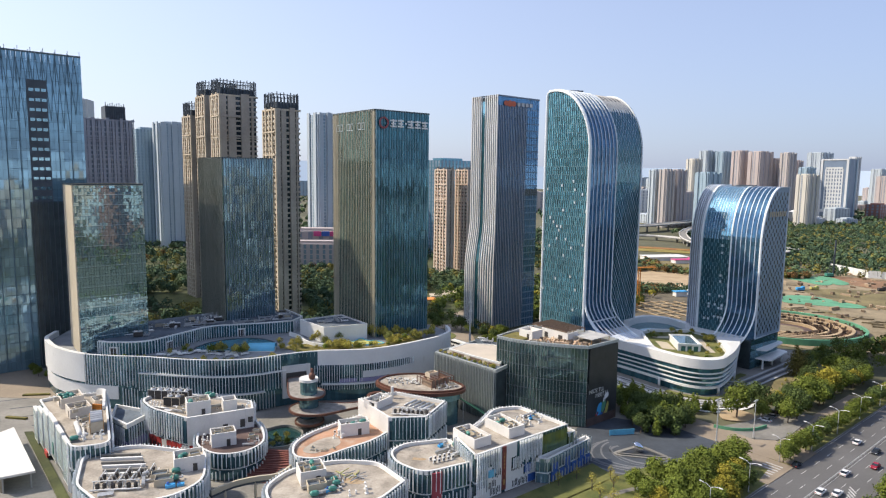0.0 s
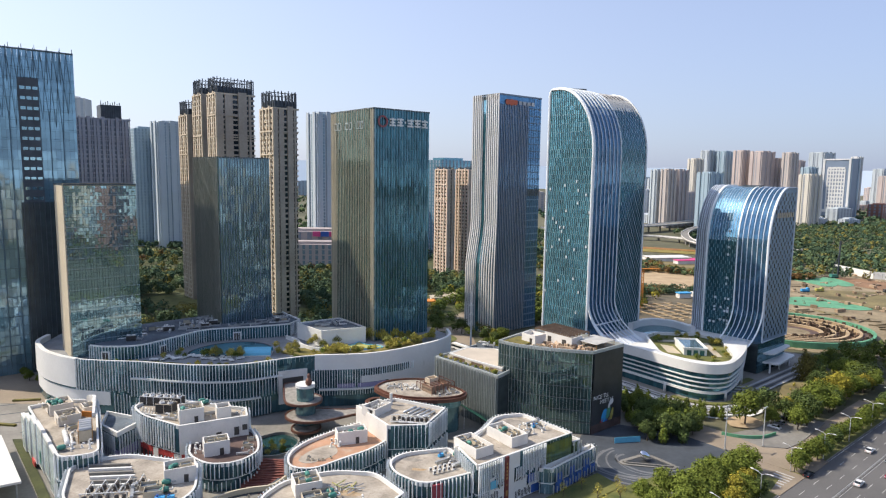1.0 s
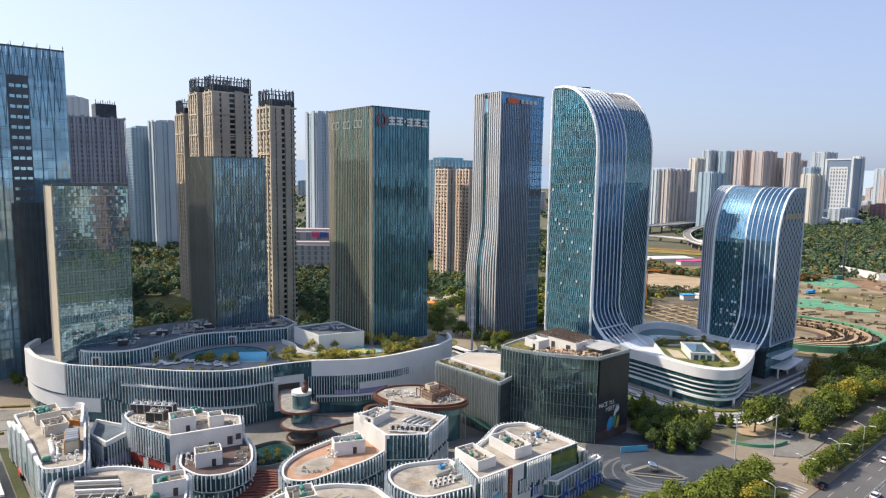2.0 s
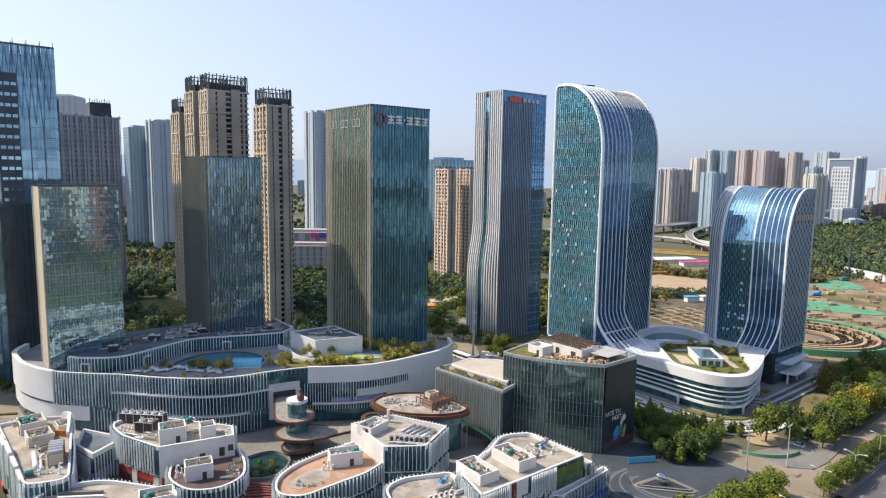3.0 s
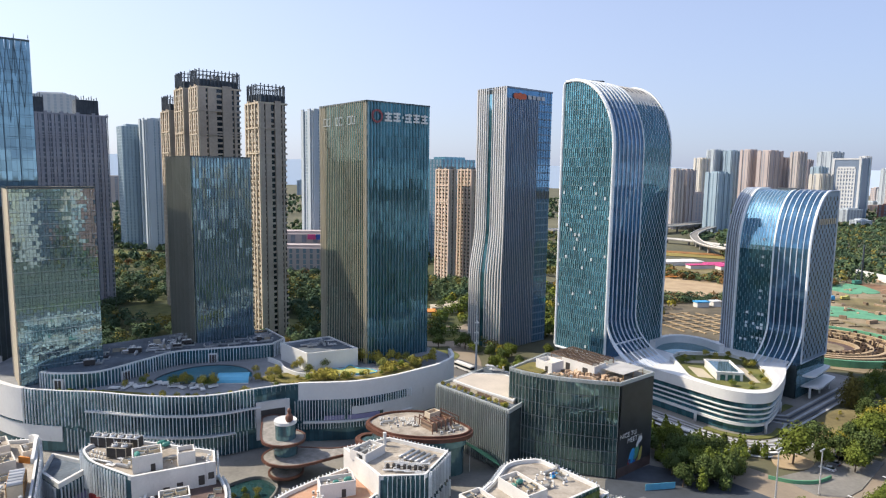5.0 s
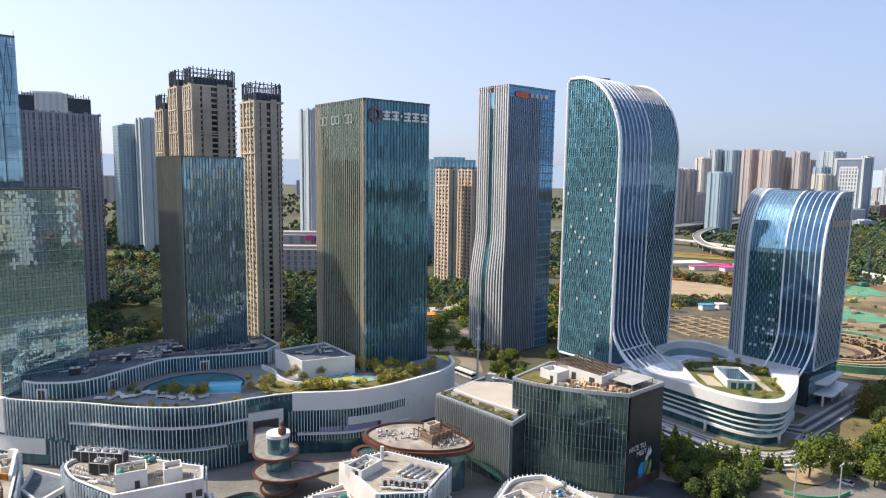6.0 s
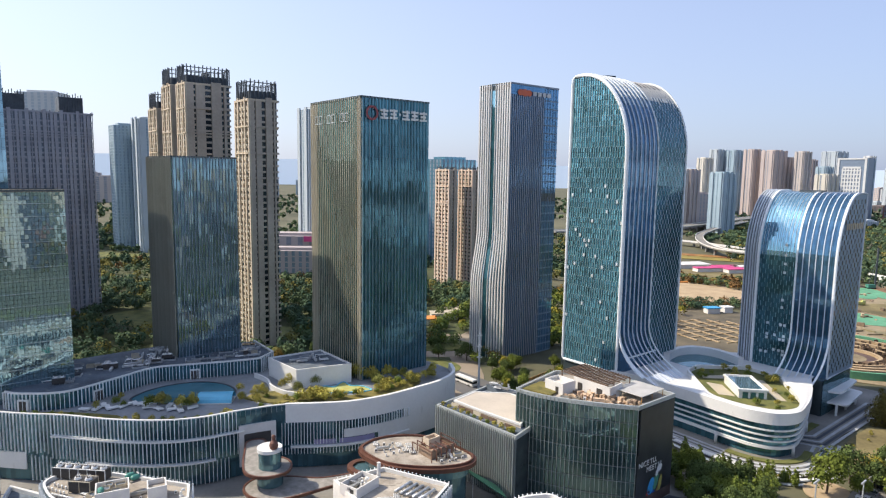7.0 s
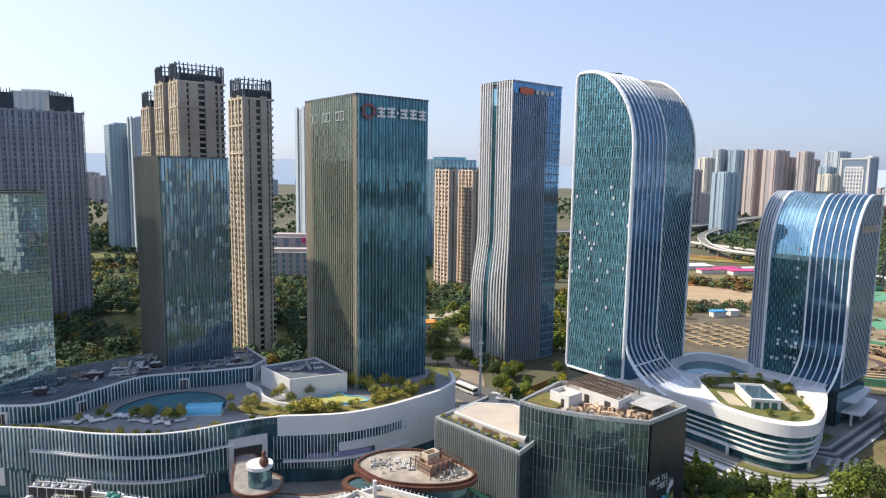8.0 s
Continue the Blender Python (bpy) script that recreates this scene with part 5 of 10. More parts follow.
for k in range(21):  # narrow zigzag under the roof, longer struts below it
    s = 1.2 + k * 2.4
    lbar(s, 137.2, s - 1.2, 124, 0.11)
    lbar(s, 137.2, s + 1.2, 124, 0.11)
    if k % 2:
        lbar(s, 138.5, s, 124, 0.16)
        lbar(s - 1.2, 124, s, 96 + 6 * (k % 3), 0.12)
        lbar(s + 1.2, 124, s, 96 + 6 * (k % 3), 0.12)
        lbar(s, 100 + 6 * (k % 3), s, 0, 0.2)
    else:
        lbar(s - 1.2, 124, s, 106 + 3 * (k % 3), 0.1)
        lbar(s + 1.2, 124, s, 106 + 3 * (k % 3), 0.1)
for k in range(33):
    bm = bmesh.new()
    strip(bm, [pl[0], pl[1]], 4.2 * k, 4.2 * k + 0.18, 0.02, 0.1)
    part("floor_edge", bm, LATTICE, tower_l)
# stands proud of the glass; the dark colour imitates a shaded recess
bm = bmesh.new()
strip(bm, [pl[0] + E1 * 31, pl[0] + E1 * 38.5], 20, 126, 0.0, 0.5)
part("balcony_strip", bm, CROWN, tower_l, "dark strip standing in for recessed balconies")
bm = bmesh.new()
for k in range(22):
    for j in range(3):
        p, q = [pl[0] + E1 * (x + j * 2.3) + nl * 0.56 for x in (31.7, 33.5)]
        bm.faces.new([bm.verts.new((*w, z)) for w, z in ((p, 33 + 4.2 * k), (q, 33 + 4.2 * k), (q, 34.3 + 4.2 * k), (p, 34.3 + 4.2 * k))])
tagged(part("balcony_pane", bm, GLASS_PALE, tower_l), kind="stuff")
bm = bmesh.new()
prism(bm, quad_plan(lc - E2 * 1.5 + E1 * 30, 22.5, 6), 0, 74)
part("lower_block", bm, SPANDREL, tower_l, "dark lower front block")
for k in range(12):
    a = lc - E2 * 1.5 + E1 * (30.4 + 1.9 * k)
    bm = bmesh.new()
    strip(bm, [a, a + E1 * 0.3], 2, 74, 0.0, 0.3)
    part("pier", bm, CROWN, tower_l)
for k in range(12):
    a = pl[0] + E1 * (1 + 4.6 * k)
    bm = bmesh.new()
    tube(bm, [(a.x, a.y, 137.4), (a.x, a.y, 139.6)], 0.12, 5)
    part("roof_post", bm, CROWN, tower_l)
bm = bmesh.new()
strip(bm, [pl[0], pl[1]], 137.2, 137.9, -0.3, 0.35)
part("cornice", bm, SPANDREL, tower_l)


# ---- rear mall building ----
rng = random.Random(21)
mall = thing("mall_building", "curving mall building with pale fins and a planted roof terrace", "building")
edge = curve([(-163, 262), (-161, 252), (-155, 244), (-147, 236.5), (-134, 229.4), (-121, 227.0), (-108, 226.2), (-93, 223.6), (-79, 223.4), (-69, 226), (-60, 231.4), (-49, 236.6), (-38, 238.2), (-28, 240.4), (-18, 246), (-8, 254.6), (-1, 261.6), (3.6, 271), (2.5, 281)], 8)
back = [(-4, 288), (-28, 311), (-52, 295), (-60, 289), (-74, 299), (-108, 291.5), (-136, 268), (-165, 282)]


def cut(a, b):
    """The front line between two x, by its running order."""
    i = min(range(len(edge)), key=lambda k: (edge[k] - Vector(a)).length)
    j = min(range(len(edge)), key=lambda k: (edge[k] - Vector(b)).length)
    return edge[i : j + 1]


bm = bmesh.new()
prism(bm, [tuple(p) for p in offset(edge, -1.0, False)] + back, 0, 17.6)
part("core", bm, SPANDREL, mall)
bm = bmesh.new()
prism(bm, [tuple(p) for p in offset(edge, -0.9, False)] + back, 17.6, 18.0)
part("terrace_floor", bm, TERRACE, mall, "pale roof terrace paving")
bm = bmesh.new()
panes(bm, offset(edge, -0.05, False), 0.2, 19.9, 1.5, 4.9, 0.015, rng)
tagged(part("glazing", bm, GLASS_MALL, mall), kind="stuff")
white_end, finned, white_run = cut((-163, 262), (-133, 229)), cut((-133, 229), (-48, 237)), cut((-48, 237), (2.5, 281))
bm = bmesh.new()
strip(bm, edge, 18.0, 20.1, -0.8, -0.12)
part("parapet", bm, WHITE, mall)
bm = bmesh.new()
strip(bm, white_end, 9.6, 20.25, -0.9, 0.75)
part("white_wall", bm, WHITE, mall, "smooth white rounded wall")
bm = bmesh.new()
strip(bm, cut((-160, 250), (-119, 226.8)), 3.6, 8.6, -0.8, 0.3)
part("white_wall", bm, WHITE, mall)
bm = bmesh.new()
strip(bm, white_run, 14.4, 20.25, -0.9, 0.25)
part("white_wall", bm, WHITE, mall, "tall white wall panel")
bm = bmesh.new()
strip(bm, cut((-12.5, 250.6), (2.5, 281)), 4.5, 14.4, -0.9, 0.25)
part("white_wall", bm, WHITE, mall)
bm = bmesh.new()
strip(bm, cut((-30, 240), (-12.5, 250.6)), 9.0, 11.6, -0.9, 0.25)
part("white_wall", bm, WHITE, mall)
bm = bmesh.new()
strip(bm, cut((-20, 244.5), (-12.5, 250.6)), 3.0, 9.0, -0.9, 0.22)
part("white_wall", bm, WHITE, mall)
bm = bmesh.new()
strip(bm, cut((-112, 226.3), (-58, 232)), 13.75, 14.2, -0.2, 1.1)
part("canopy_band", bm, WHITE, mall)
bm = bmesh.new()
strip(bm, cut((-100, 226.3), (-66, 228)), 6.95, 7.35, -0.2, 1.4)
part("canopy_band", bm, WHITE, mall)
bm = bmesh.new()
strip(bm, cut((-60, 231.4), (-50, 236.5)), 3.0, 15.5, -0.9, 0.6)
part("portal", bm, WHITE_WALL, mall, "white portal wall with a dark opening")
# dark panel on the wall face, shade of the opening put into its colour
bm = bmesh.new()
strip(bm, cut((-58.6, 232.0), (-52.0, 235.4)), 7.4, 12.8, 0.5, 0.75)
part("portal_shade_panel", bm, UNIT_DARK, mall, "dark panel in place of the shaded entrance")
fins(mall, cut((-133, 229), (-60, 231.4)), 0, 0, 1.1, 0.4, 0.14, FIN, out=0.42, top=lambda i, p: (14.3 if p.x > -112 else 8.6 + (i % 3) * 0.35, 20.25))
fins(mall, cut((-112, 226.3), (-60, 231.4)), 7.4, 13.75, 1.1, 0.4, 0.14, FIN, out=0.6)
fins(mall, cut((-110, 226.3), (-62, 230)), 0.5, 6.9, 1.1, 0.4, 0.14, FIN, out=0.6)
fins(mall, cut((-134, 229.4), (-112, 226.3)), 0, 0, 1.1, 0.4, 0.14, FIN, out=0.42, top=lambda i, p: (0.6, 8.35 - (i % 3) * 0.35 if p.x > -118 else 0.7))
fins(mall, cut((-49, 236.6), (-12, 251)), 11.6, 14.4, 0.95, 0.4, 0.16, FIN, out=0.3)
fins(mall, cut((-49, 236.6), (-30, 240)), 7.6, 11.6, 0.95, 0.4, 0.16, FIN, out=0.3)
fins(mall, cut((-49, 236.6), (-18, 246)), 4.6, 6.6, 0.95, 0.4, 0.16, FIN, out=0.3)
bm = bmesh.new()
strip(bm, cut((-46, 237), (-12, 251)), 6.6, 7.2, -0.8, 1.0)
part("canopy_band", bm, WHITE, mall)
for a, b, m in (((-40, 238), (-33, 239.3), VIOLET), ((-31.5, 239.7), (-22, 243.5), VIOLET)):
    bm = bmesh.new()
    strip(bm, cut(a, b), 7.4, 8.9, 0.3, 0.45)
    part("poster", bm, m, mall)

# upper storey of the terrace
upper = thing("roof_building", "low finned glass storey with a dark cluttered roof", "building")
uline = curve([(-131, 236), (-124.5, 234.5), (-113, 237), (-105, 249.5), (-98, 261), (-87.6, 265.4), (-76.6, 269), (-66, 273.5)], 6)
ubody = [tuple(p) for p in uline] + [(-63.5, 282), (-75, 297), (-108, 289.5), (-135, 266)]
bm = bmesh.new()
prism(bm, ubody, 18.0, 22.6, 0)
part("core", bm, SPANDREL, upper)
bm = bmesh.new()
prism(bm, offset(ccw(ubody), -0.3), 22.6, 22.75)
part("roof", bm, ROOF_GREY, upper, "dark stained flat roof")
bm = bmesh.new()
panes(bm, offset(uline + [Vector((-63.5, 282))], 0.2, False), 18.1, 22.9, 1.4, 4.4, 0.01, rng)
tagged(part("glazing", bm, GLASS_DARK, upper), kind="stuff")
bm = bmesh.new()
strip(bm, uline + [Vector((-63.5, 282)), Vector((-75, 297))], 22.9, 23.4, -0.3, 0.3)
part("parapet", bm, WHITE, upper)
fins(upper, uline + [Vector((-63.5, 282))], 18.1, 23.2, 1.1, 0.4, 0.14, FIN, out=0.6)
for a in (0.12, 0.36, 0.72):
    p = uline[int(len(uline) * a)]
    q = uline[int(len(uline) * a) + 2]
    bm = bmesh.new()
    strip(bm, [p, p + (q - p).normalized() * 3.2], 18.0, 21.4, 0.3, 0.9)
    part("doorway", bm, WHITE, upper)
    bm = bmesh.new()
    strip(bm, [p + (q - p).normalized() * 0.4, p + (q - p).normalized() * 2.8], 18.0, 21.0, 0.85, 0.96)
    part("door", bm, UNIT_DARK, upper)

bm = bmesh.new()
prism(bm, curve([(-97, 243.5), (-96.5, 251), (-91, 258), (-82, 261.5), (-73, 259), (-68, 252), (-74, 247), (-86, 241.5)], 6, True), 18.0, 18.12)
pool = tagged(link("swimming_pool", bm, POOL), "blue-green roof pool with curved edges", "pool")
bm = bmesh.new()
strip(bm, ccw(curve([(-97, 243.5), (-96.5, 251), (-91, 258), (-82, 261.5), (-73, 259), (-68, 252), (-74, 247), (-86, 241.5)], 6, True)), 18.0, 18.3, 0, 0.5, closed=True)
part("pool_rim", bm, PLAZA, pool)
cover = thing("pool_canopy", "bright blue arched canopy beside the roof pool", "canopy", at=(-71.0, 244.5, 18.0))
bm = bmesh.new()
rows = []
for k in range(9):
    a = math.pi * k / 8
    rows.append([bm.verts.new(Matrix.Rotation(0.1, 4, "Z") @ Vector((x, -3.0 * math.cos(a), 0.4 + 2.5 * math.sin(a)))) for x in (-5.2, 5.2)])
for a, b in zip(rows, rows[1:]):
    bm.faces.new((a[0], a[1], b[1], b[0]))
part("roof", bm, CANOPY_BLUE, cover)
bm = bmesh.new()
box(bm, -5.1, 5.1, -2.9, 2.9, 0, 0.6, Matrix.Rotation(0.1, 4, "Z"))
part("base", bm, WHITE, cover)

kbox = thing("roof_building", "plain white box with a dark flat roof on the terrace", "building")
kp = ccw([(-61.7, 270), (-48.8, 256.4), (-31.8, 264.3), (-45.5, 281)])
bm = bmesh.new()
prism(bm, kp, 18.0, 24.0)
part("wall", bm, WHITE, kbox)
bm = bmesh.new()
strip(bm, kp, 23.6, 24.6, -0.4, 0.05, closed=True)
part("parapet", bm, WHITE, kbox)
bm = bmesh.new()
prism(bm, offset(kp, -0.4), 24.0, 24.08)
part("roof", bm, ROOF_GREY, kbox, "dark weathered roof")

bm = bmesh.new()
prism(bm, curve([(-43.5, 255), (-40, 258.5), (-36.5, 258), (-34.5, 263), (-31.5, 259.5), (-27.5, 259), (-24, 255.5), (-30, 253.5), (-37, 252.5)], 5, True), 18.0, 18.3)
play = tagged(link("play_pool", bm, YELLOW), "yellow and green free-form play pool on the terrace", "pool")
bm = bmesh.new()
strip(bm, ccw(curve([(-43.5, 255), (-40, 258.5), (-36.5, 258), (-34.5, 263), (-31.5, 259.5), (-27.5, 259), (-24, 255.5), (-30, 253.5), (-37, 252.5)], 5, True)), 18.0, 18.6, 0, 0.3, closed=True)
part("pool_rim", bm, CANOPY_BLUE, play, "pale blue rim")
for pts in ([(-47, 244), (-40, 243), (-30, 244.5), (-20, 250), (-12, 258), (-8, 266), (-14, 266), (-22, 258), (-30, 250.5), (-44, 251)], [(-62, 246), (-50, 243), (-46, 252), (-50, 254), (-60, 252)], [(-120, 231.5), (-112, 230), (-95, 228), (-95, 231), (-112, 233)]):
    sheet("planting", curve(pts, 3, True), 18.35, SEDUM, "olive and yellow planting on the terrace", thick=0.4)
bm = bmesh.new()
strip(bm, curve([(-66, 268), (-60, 262), (-57, 256), (-52, 251), (-47, 249)], 6), 18, 19.6, -0.3, 0.3)
tagged(link("terrace_wall", bm, WHITE), "low winding white terrace wall", "wall", kind="structure")

# ---- glass corner building and its lower wing ----
corner = thing("corner_building", "dark finned glass building with a black screen wall", "building")
hline = curve([(20.5, 227.6), (27, 222.5), (36, 218.5), (44, 216.2), (51.2, 214.6)], 5)
hpts = [tuple(p) for p in hline] + [(64.4, 225.2), (55.5, 236.5), (46, 243.5), (34.5, 244.5)]
bm = bmesh.new()
prism(bm, offset(ccw(hpts), -0.4), 0, 28.2)
part("core", bm, SPANDREL, corner)
bm = bmesh.new()
panes(bm, hline, 0.2, 28.8, 1.4, 4.1, 0.02, rng)
panes(bm, [(34.5, 244.5), (20.5, 227.6)], 0.2, 28.8, 1.3, 3.2, 0.03, rng)
tagged(part("glazing", bm, GLASS_CORNER, corner), kind="stuff")
fins(corner, hline, 0.3, 29.4, 1.15, 0.3, 0.12, FIN_DUSK, out=0.3)
fins(corner, [(34.5, 244.5), (20.5, 227.6)], 0.3, 29.4, 1.15, 0.4, 0.12, FIN_GREY, out=0.42)
bm = bmesh.new()
strip(bm, ccw(hpts), 28.4, 29.5, -0.35, 0.12, closed=True)
part("parapet", bm, FIN_GREY, corner)
for k in range(1, 7):
    bm = bmesh.new()
    strip(bm, hline, 4.1 * k - 0.12, 4.1 * k + 0.12, 0.0, 0.12)
    part("floor_edge", bm, PALE_SPANDREL, corner)
bm = bmesh.new()
prism(bm, offset(ccw(hpts), -0.5), 28.2, 28.45)
part("roof", bm, ROOF, corner)
h_a, h_b = Vector((51.2, 214.6)), Vector((64.4, 225.2))
hd = (h_b - h_a).normalized()
bm = bmesh.new()
strip(bm, [h_a + hd * 0.6, h_b - hd * 0.4], 15.8, 28.3, 0.0, 0.35)
part("screen", bm, BILLBOARD, corner, "large black screen")
bm = bmesh.new()
strip(bm, [h_a + hd * 0.2, h_b], 3.0, 15.7, 0.0, 0.2)
part("mural_wall", bm, BILLBOARD, corner, "black mural wall")
bm = bmesh.new()
strip(bm, [h_a + hd * 0.2, h_b], 0.0, 3.0, 0.0, 0.25)
part("base_wall", bm, DECK_DARK, corner)
for s, z, w, h, m in ((7.2, 5.2, 3.0, 5.0, BLUE), (11.4, 4.6, 1.6, 5.4, YELLOW), (9.4, 6.0, 2.4, 4.6, NET_GREEN), (5.9, 3.4, 1.6, 2.6, RED), (11.0, 9.6, 2.4, 2.2, WHITE), (9.9, 8.4, 1.4, 2.0, WHITE), (10.2, 3.0, 1.2, 2.2, GOLD), (8.2, 2.8, 1.8, 2.0, BLUE_DEEP)):
    bm = bmesh.new()
    q = [Vector((math.cos(a) * w / 2, math.sin(a) * h / 2)) for a in (k * math.tau / 10 for k in range(10))]
    p = h_a + hd * s
    nn = Vector((hd.y, -hd.x)) * 0.23
    bm.faces.new([bm.verts.new((*(p + nn + hd * (v.x + 0.25 * v.y)), z + v.y)) for v in q])
    part("mural_patch", bm, m, corner)


def lettering(text, p, d, z, size, mat, parent, out):
    cu = bpy.data.curves.new("lettering", "FONT")
    cu.body, cu.size, cu.extrude = text, size, 0.02
    ob = new("lettering", cu)
    dg = bpy.context.evaluated_depsgraph_get()
    me = bpy.data.meshes.new_from_object(ob.evaluated_get(dg))
    bpy.data.objects.remove(ob)
    me.materials.clear()
    me.materials.append(mat)
    ob = new("lettering", me)
    ob.parent = parent
    n = Vector((d.y, -d.x))
    q = p + n * out
    ob.matrix_basis = Matrix.Translation((q.x, q.y, z)) @ Matrix.Rotation(math.atan2(d.y, d.x), 4, "Z") @ Matrix.Rotation(radians(90), 4, "X")
    ob["label"] = "white painted words"
    return ob


lettering("NICE TU.", h_a + hd * 0.9, hd, 11.9, 2.1, WHITE, corner, 0.24)
lettering("MEET U", h_a + hd * 4.6, hd, 9.9, 2.1, WHITE, corner, 0.24)

wing = thing("mall_wing", "lower wing clad in close grey fins with planted parapets", "building")
wpts = ccw([(-2.1, 240.2), (19.4, 217.6), (24, 224), (33, 246), (16, 260)])
bm = bmesh.new()
prism(bm, offset(wpts, -0.4), 0, 18.4)
part("core", bm, SPANDREL, wing)
bm = bmesh.new()
strip(bm, [(-2.1, 240.2), (19.4, 217.6)], 0.2, 18.8, -0.3, 0.05)
part("cladding", bm, PALE_SPANDREL, wing)
fins(wing, [(-2.1, 240.2), (19.4, 217.6)], 0.3, 19.4, 0.8, 0.35, 0.2, FIN_DUSK, out=0.4)
fins(wing, [(16, 260), (-2.1, 240.2)], 0.3, 19.4, 0.8, 0.35, 0.2, FIN_DUSK, out=0.4)
bm = bmesh.new()
strip(bm, wpts, 18.4, 19.6, -0.45, 0.1, closed=True)
part("parapet", bm, FIN_GREY, wing)
bm = bmesh.new()
prism(bm, offset(wpts, -0.5), 18.4, 18.8)
part("planter", bm, ROOF_GREY, wing, "dark roof with strips of planting")
wslab = ccw([(3.1, 242.8), (11.1, 234.2), (21.5, 224.6), (28.5, 241), (21, 250), (9.8, 250.8)])
bm = bmesh.new()
prism(bm, wslab, 18.8, 20.0)
part("roof", bm, ROOF_PALE, wing, "pale tan roof slab")
bm = bmesh.new()
strip(bm, wslab, 19.6, 20.15, -0.5, 0.1, closed=True)
part("roof_edge", bm, WHITE, wing)
for k, (p, d) in enumerate(march([(2.6, 241.2), (20.4, 222.6)], 3.1, start=1.0)):
    bm = bmesh.new()
    box(bm, -1.4, 1.4, -0.1, 0.1, 18.8, 19.9, Matrix.Translation((p.x, p.y, 0)) @ Matrix.Rotation(math.atan2(d.y, d.x), 4, "Z"))
    part("louvre_panel", bm, TIMBER_DARK if k % 3 else STONE_BEIGE, wing)
bm = bmesh.new()
prism(bm, [(14, 257), (22, 251.5), (25, 247.5), (17, 252)], 18.8, 20.6)
part("roof_plant", bm, ROOF_GREY, wing)


# ---- front mall blocks ----
def mall_block(label, outline, z, r=3.0, roof=ROOF, step=1.15, z0=0.0, fin_mat=FIN, band=None, seed=1, skip=None, low_part=0.42, glass=GLASS_MALL):
    rng = random.Random(seed)
    t = thing("mall_block", label, "building", "mall blocks")
    pts = ccw(rounded(outline, r))
    bm = bmesh.new()
    prism(bm, offset(pts, -0.5), z0, z - 1.1)
    part("core", bm, SPANDREL, t)
    bm = bmesh.new()
    panes(bm, offset(pts, -0.06), z0 + 0.1, z - 0.15, 1.3, (z - z0) / max(2, round((z - z0) / 4.2)), 0.015, rng, closed=True)
    tagged(part("glazing", bm, glass, t), kind="stuff")
    bm = bmesh.new()
    prism(bm, offset(pts, -0.6), z - 1.1, z - 0.95)
    part("roof", bm, roof, t)
    bm = bmesh.new()
    strip(bm, pts, z - 1.15, z, -0.65, -0.08, closed=True)
    part("parapet", bm, WHITE, t)
    split = z0 + (z - z0) * low_part
    for k, (a, b) in enumerate(((split + 0.1, z - 0.02), (z0 + 0.4, split - 0.15))):
        fins(t, pts, a, b, step, 0.42, 0.14, fin_mat, closed=True, out=0.4, start=0.2 + 0.5 * k, top=(lambda i, p, a=a, b=b, k=k: (0, 0) if skip and skip(p, k) else (a + ((i * 7) % 3) * 0.4 * (1 - k), b - ((i * 5) % 3) * 0.4 * k)))
    bm = bmesh.new()
    strip(bm, pts, split - 0.15, split + 0.1, -0.5, 0.02, closed=True)
    part("floor_band", bm, WHITE, t)
    return t, pts


def face(a, b, reach=1.0):
    """A test for plan points that lie on the straight face from a to b."""
    a, b = Vector(a), Vector(b)
    d = (b - a).normalized()
    return lambda p: abs((p - a).x * d.y - (p - a).y * d.x) < reach and -0.4 < (p - a).dot(d) < (b - a).length + 0.4


def wall_panel(parent, a, b, z0, z1, mat=WHITE_WALL, out=0.5, name="wall_panel", label="", thick=0.45):
    bm = bmesh.new()
    strip(bm, [a, b], z0, z1, out - thick, out)
    return part(name, bm, mat, parent, label)


def penthouse(parent, c, w, d, z, h, turn, mat=WHITE_WALL, roof=ROOF, door=True):
    """A roof-top plant room with a parapet and a door."""
    m = Matrix.Translation((c[0], c[1], z)) @ Matrix.Rotation(turn, 4, "Z")
    bm = bmesh.new()
    box(bm, -w / 2, w / 2, -d / 2, d / 2, 0, h - 1.2, m)
    for x0, x1, y0, y1 in ((-w / 2, w / 2, -d / 2, -d / 2 + 0.3), (-w / 2, w / 2, d / 2 - 0.3, d / 2), (-w / 2, -w / 2 + 0.3, -d / 2 + 0.3, d / 2 - 0.3), (w / 2 - 0.3, w / 2, -d / 2 + 0.3, d / 2 - 0.3)):
        box(bm, x0, x1, y0, y1, h - 1.2, h, m)
    p = part("penthouse", bm, mat, parent)
    bm = bmesh.new()
    box(bm, -w / 2 + 0.3, w / 2 - 0.3, -d / 2 + 0.3, d / 2 - 0.3, h - 1.2, h - 1.14, m)
    part("penthouse_roof", bm, roof, p)
    if door:
        bm = bmesh.new()
        box(bm, w * 0.1, w * 0.1 + 1.1, -d / 2 - 0.04, -d / 2, 0, 2.1, m)
        part("door", bm, UNIT_DARK, p)
    return p


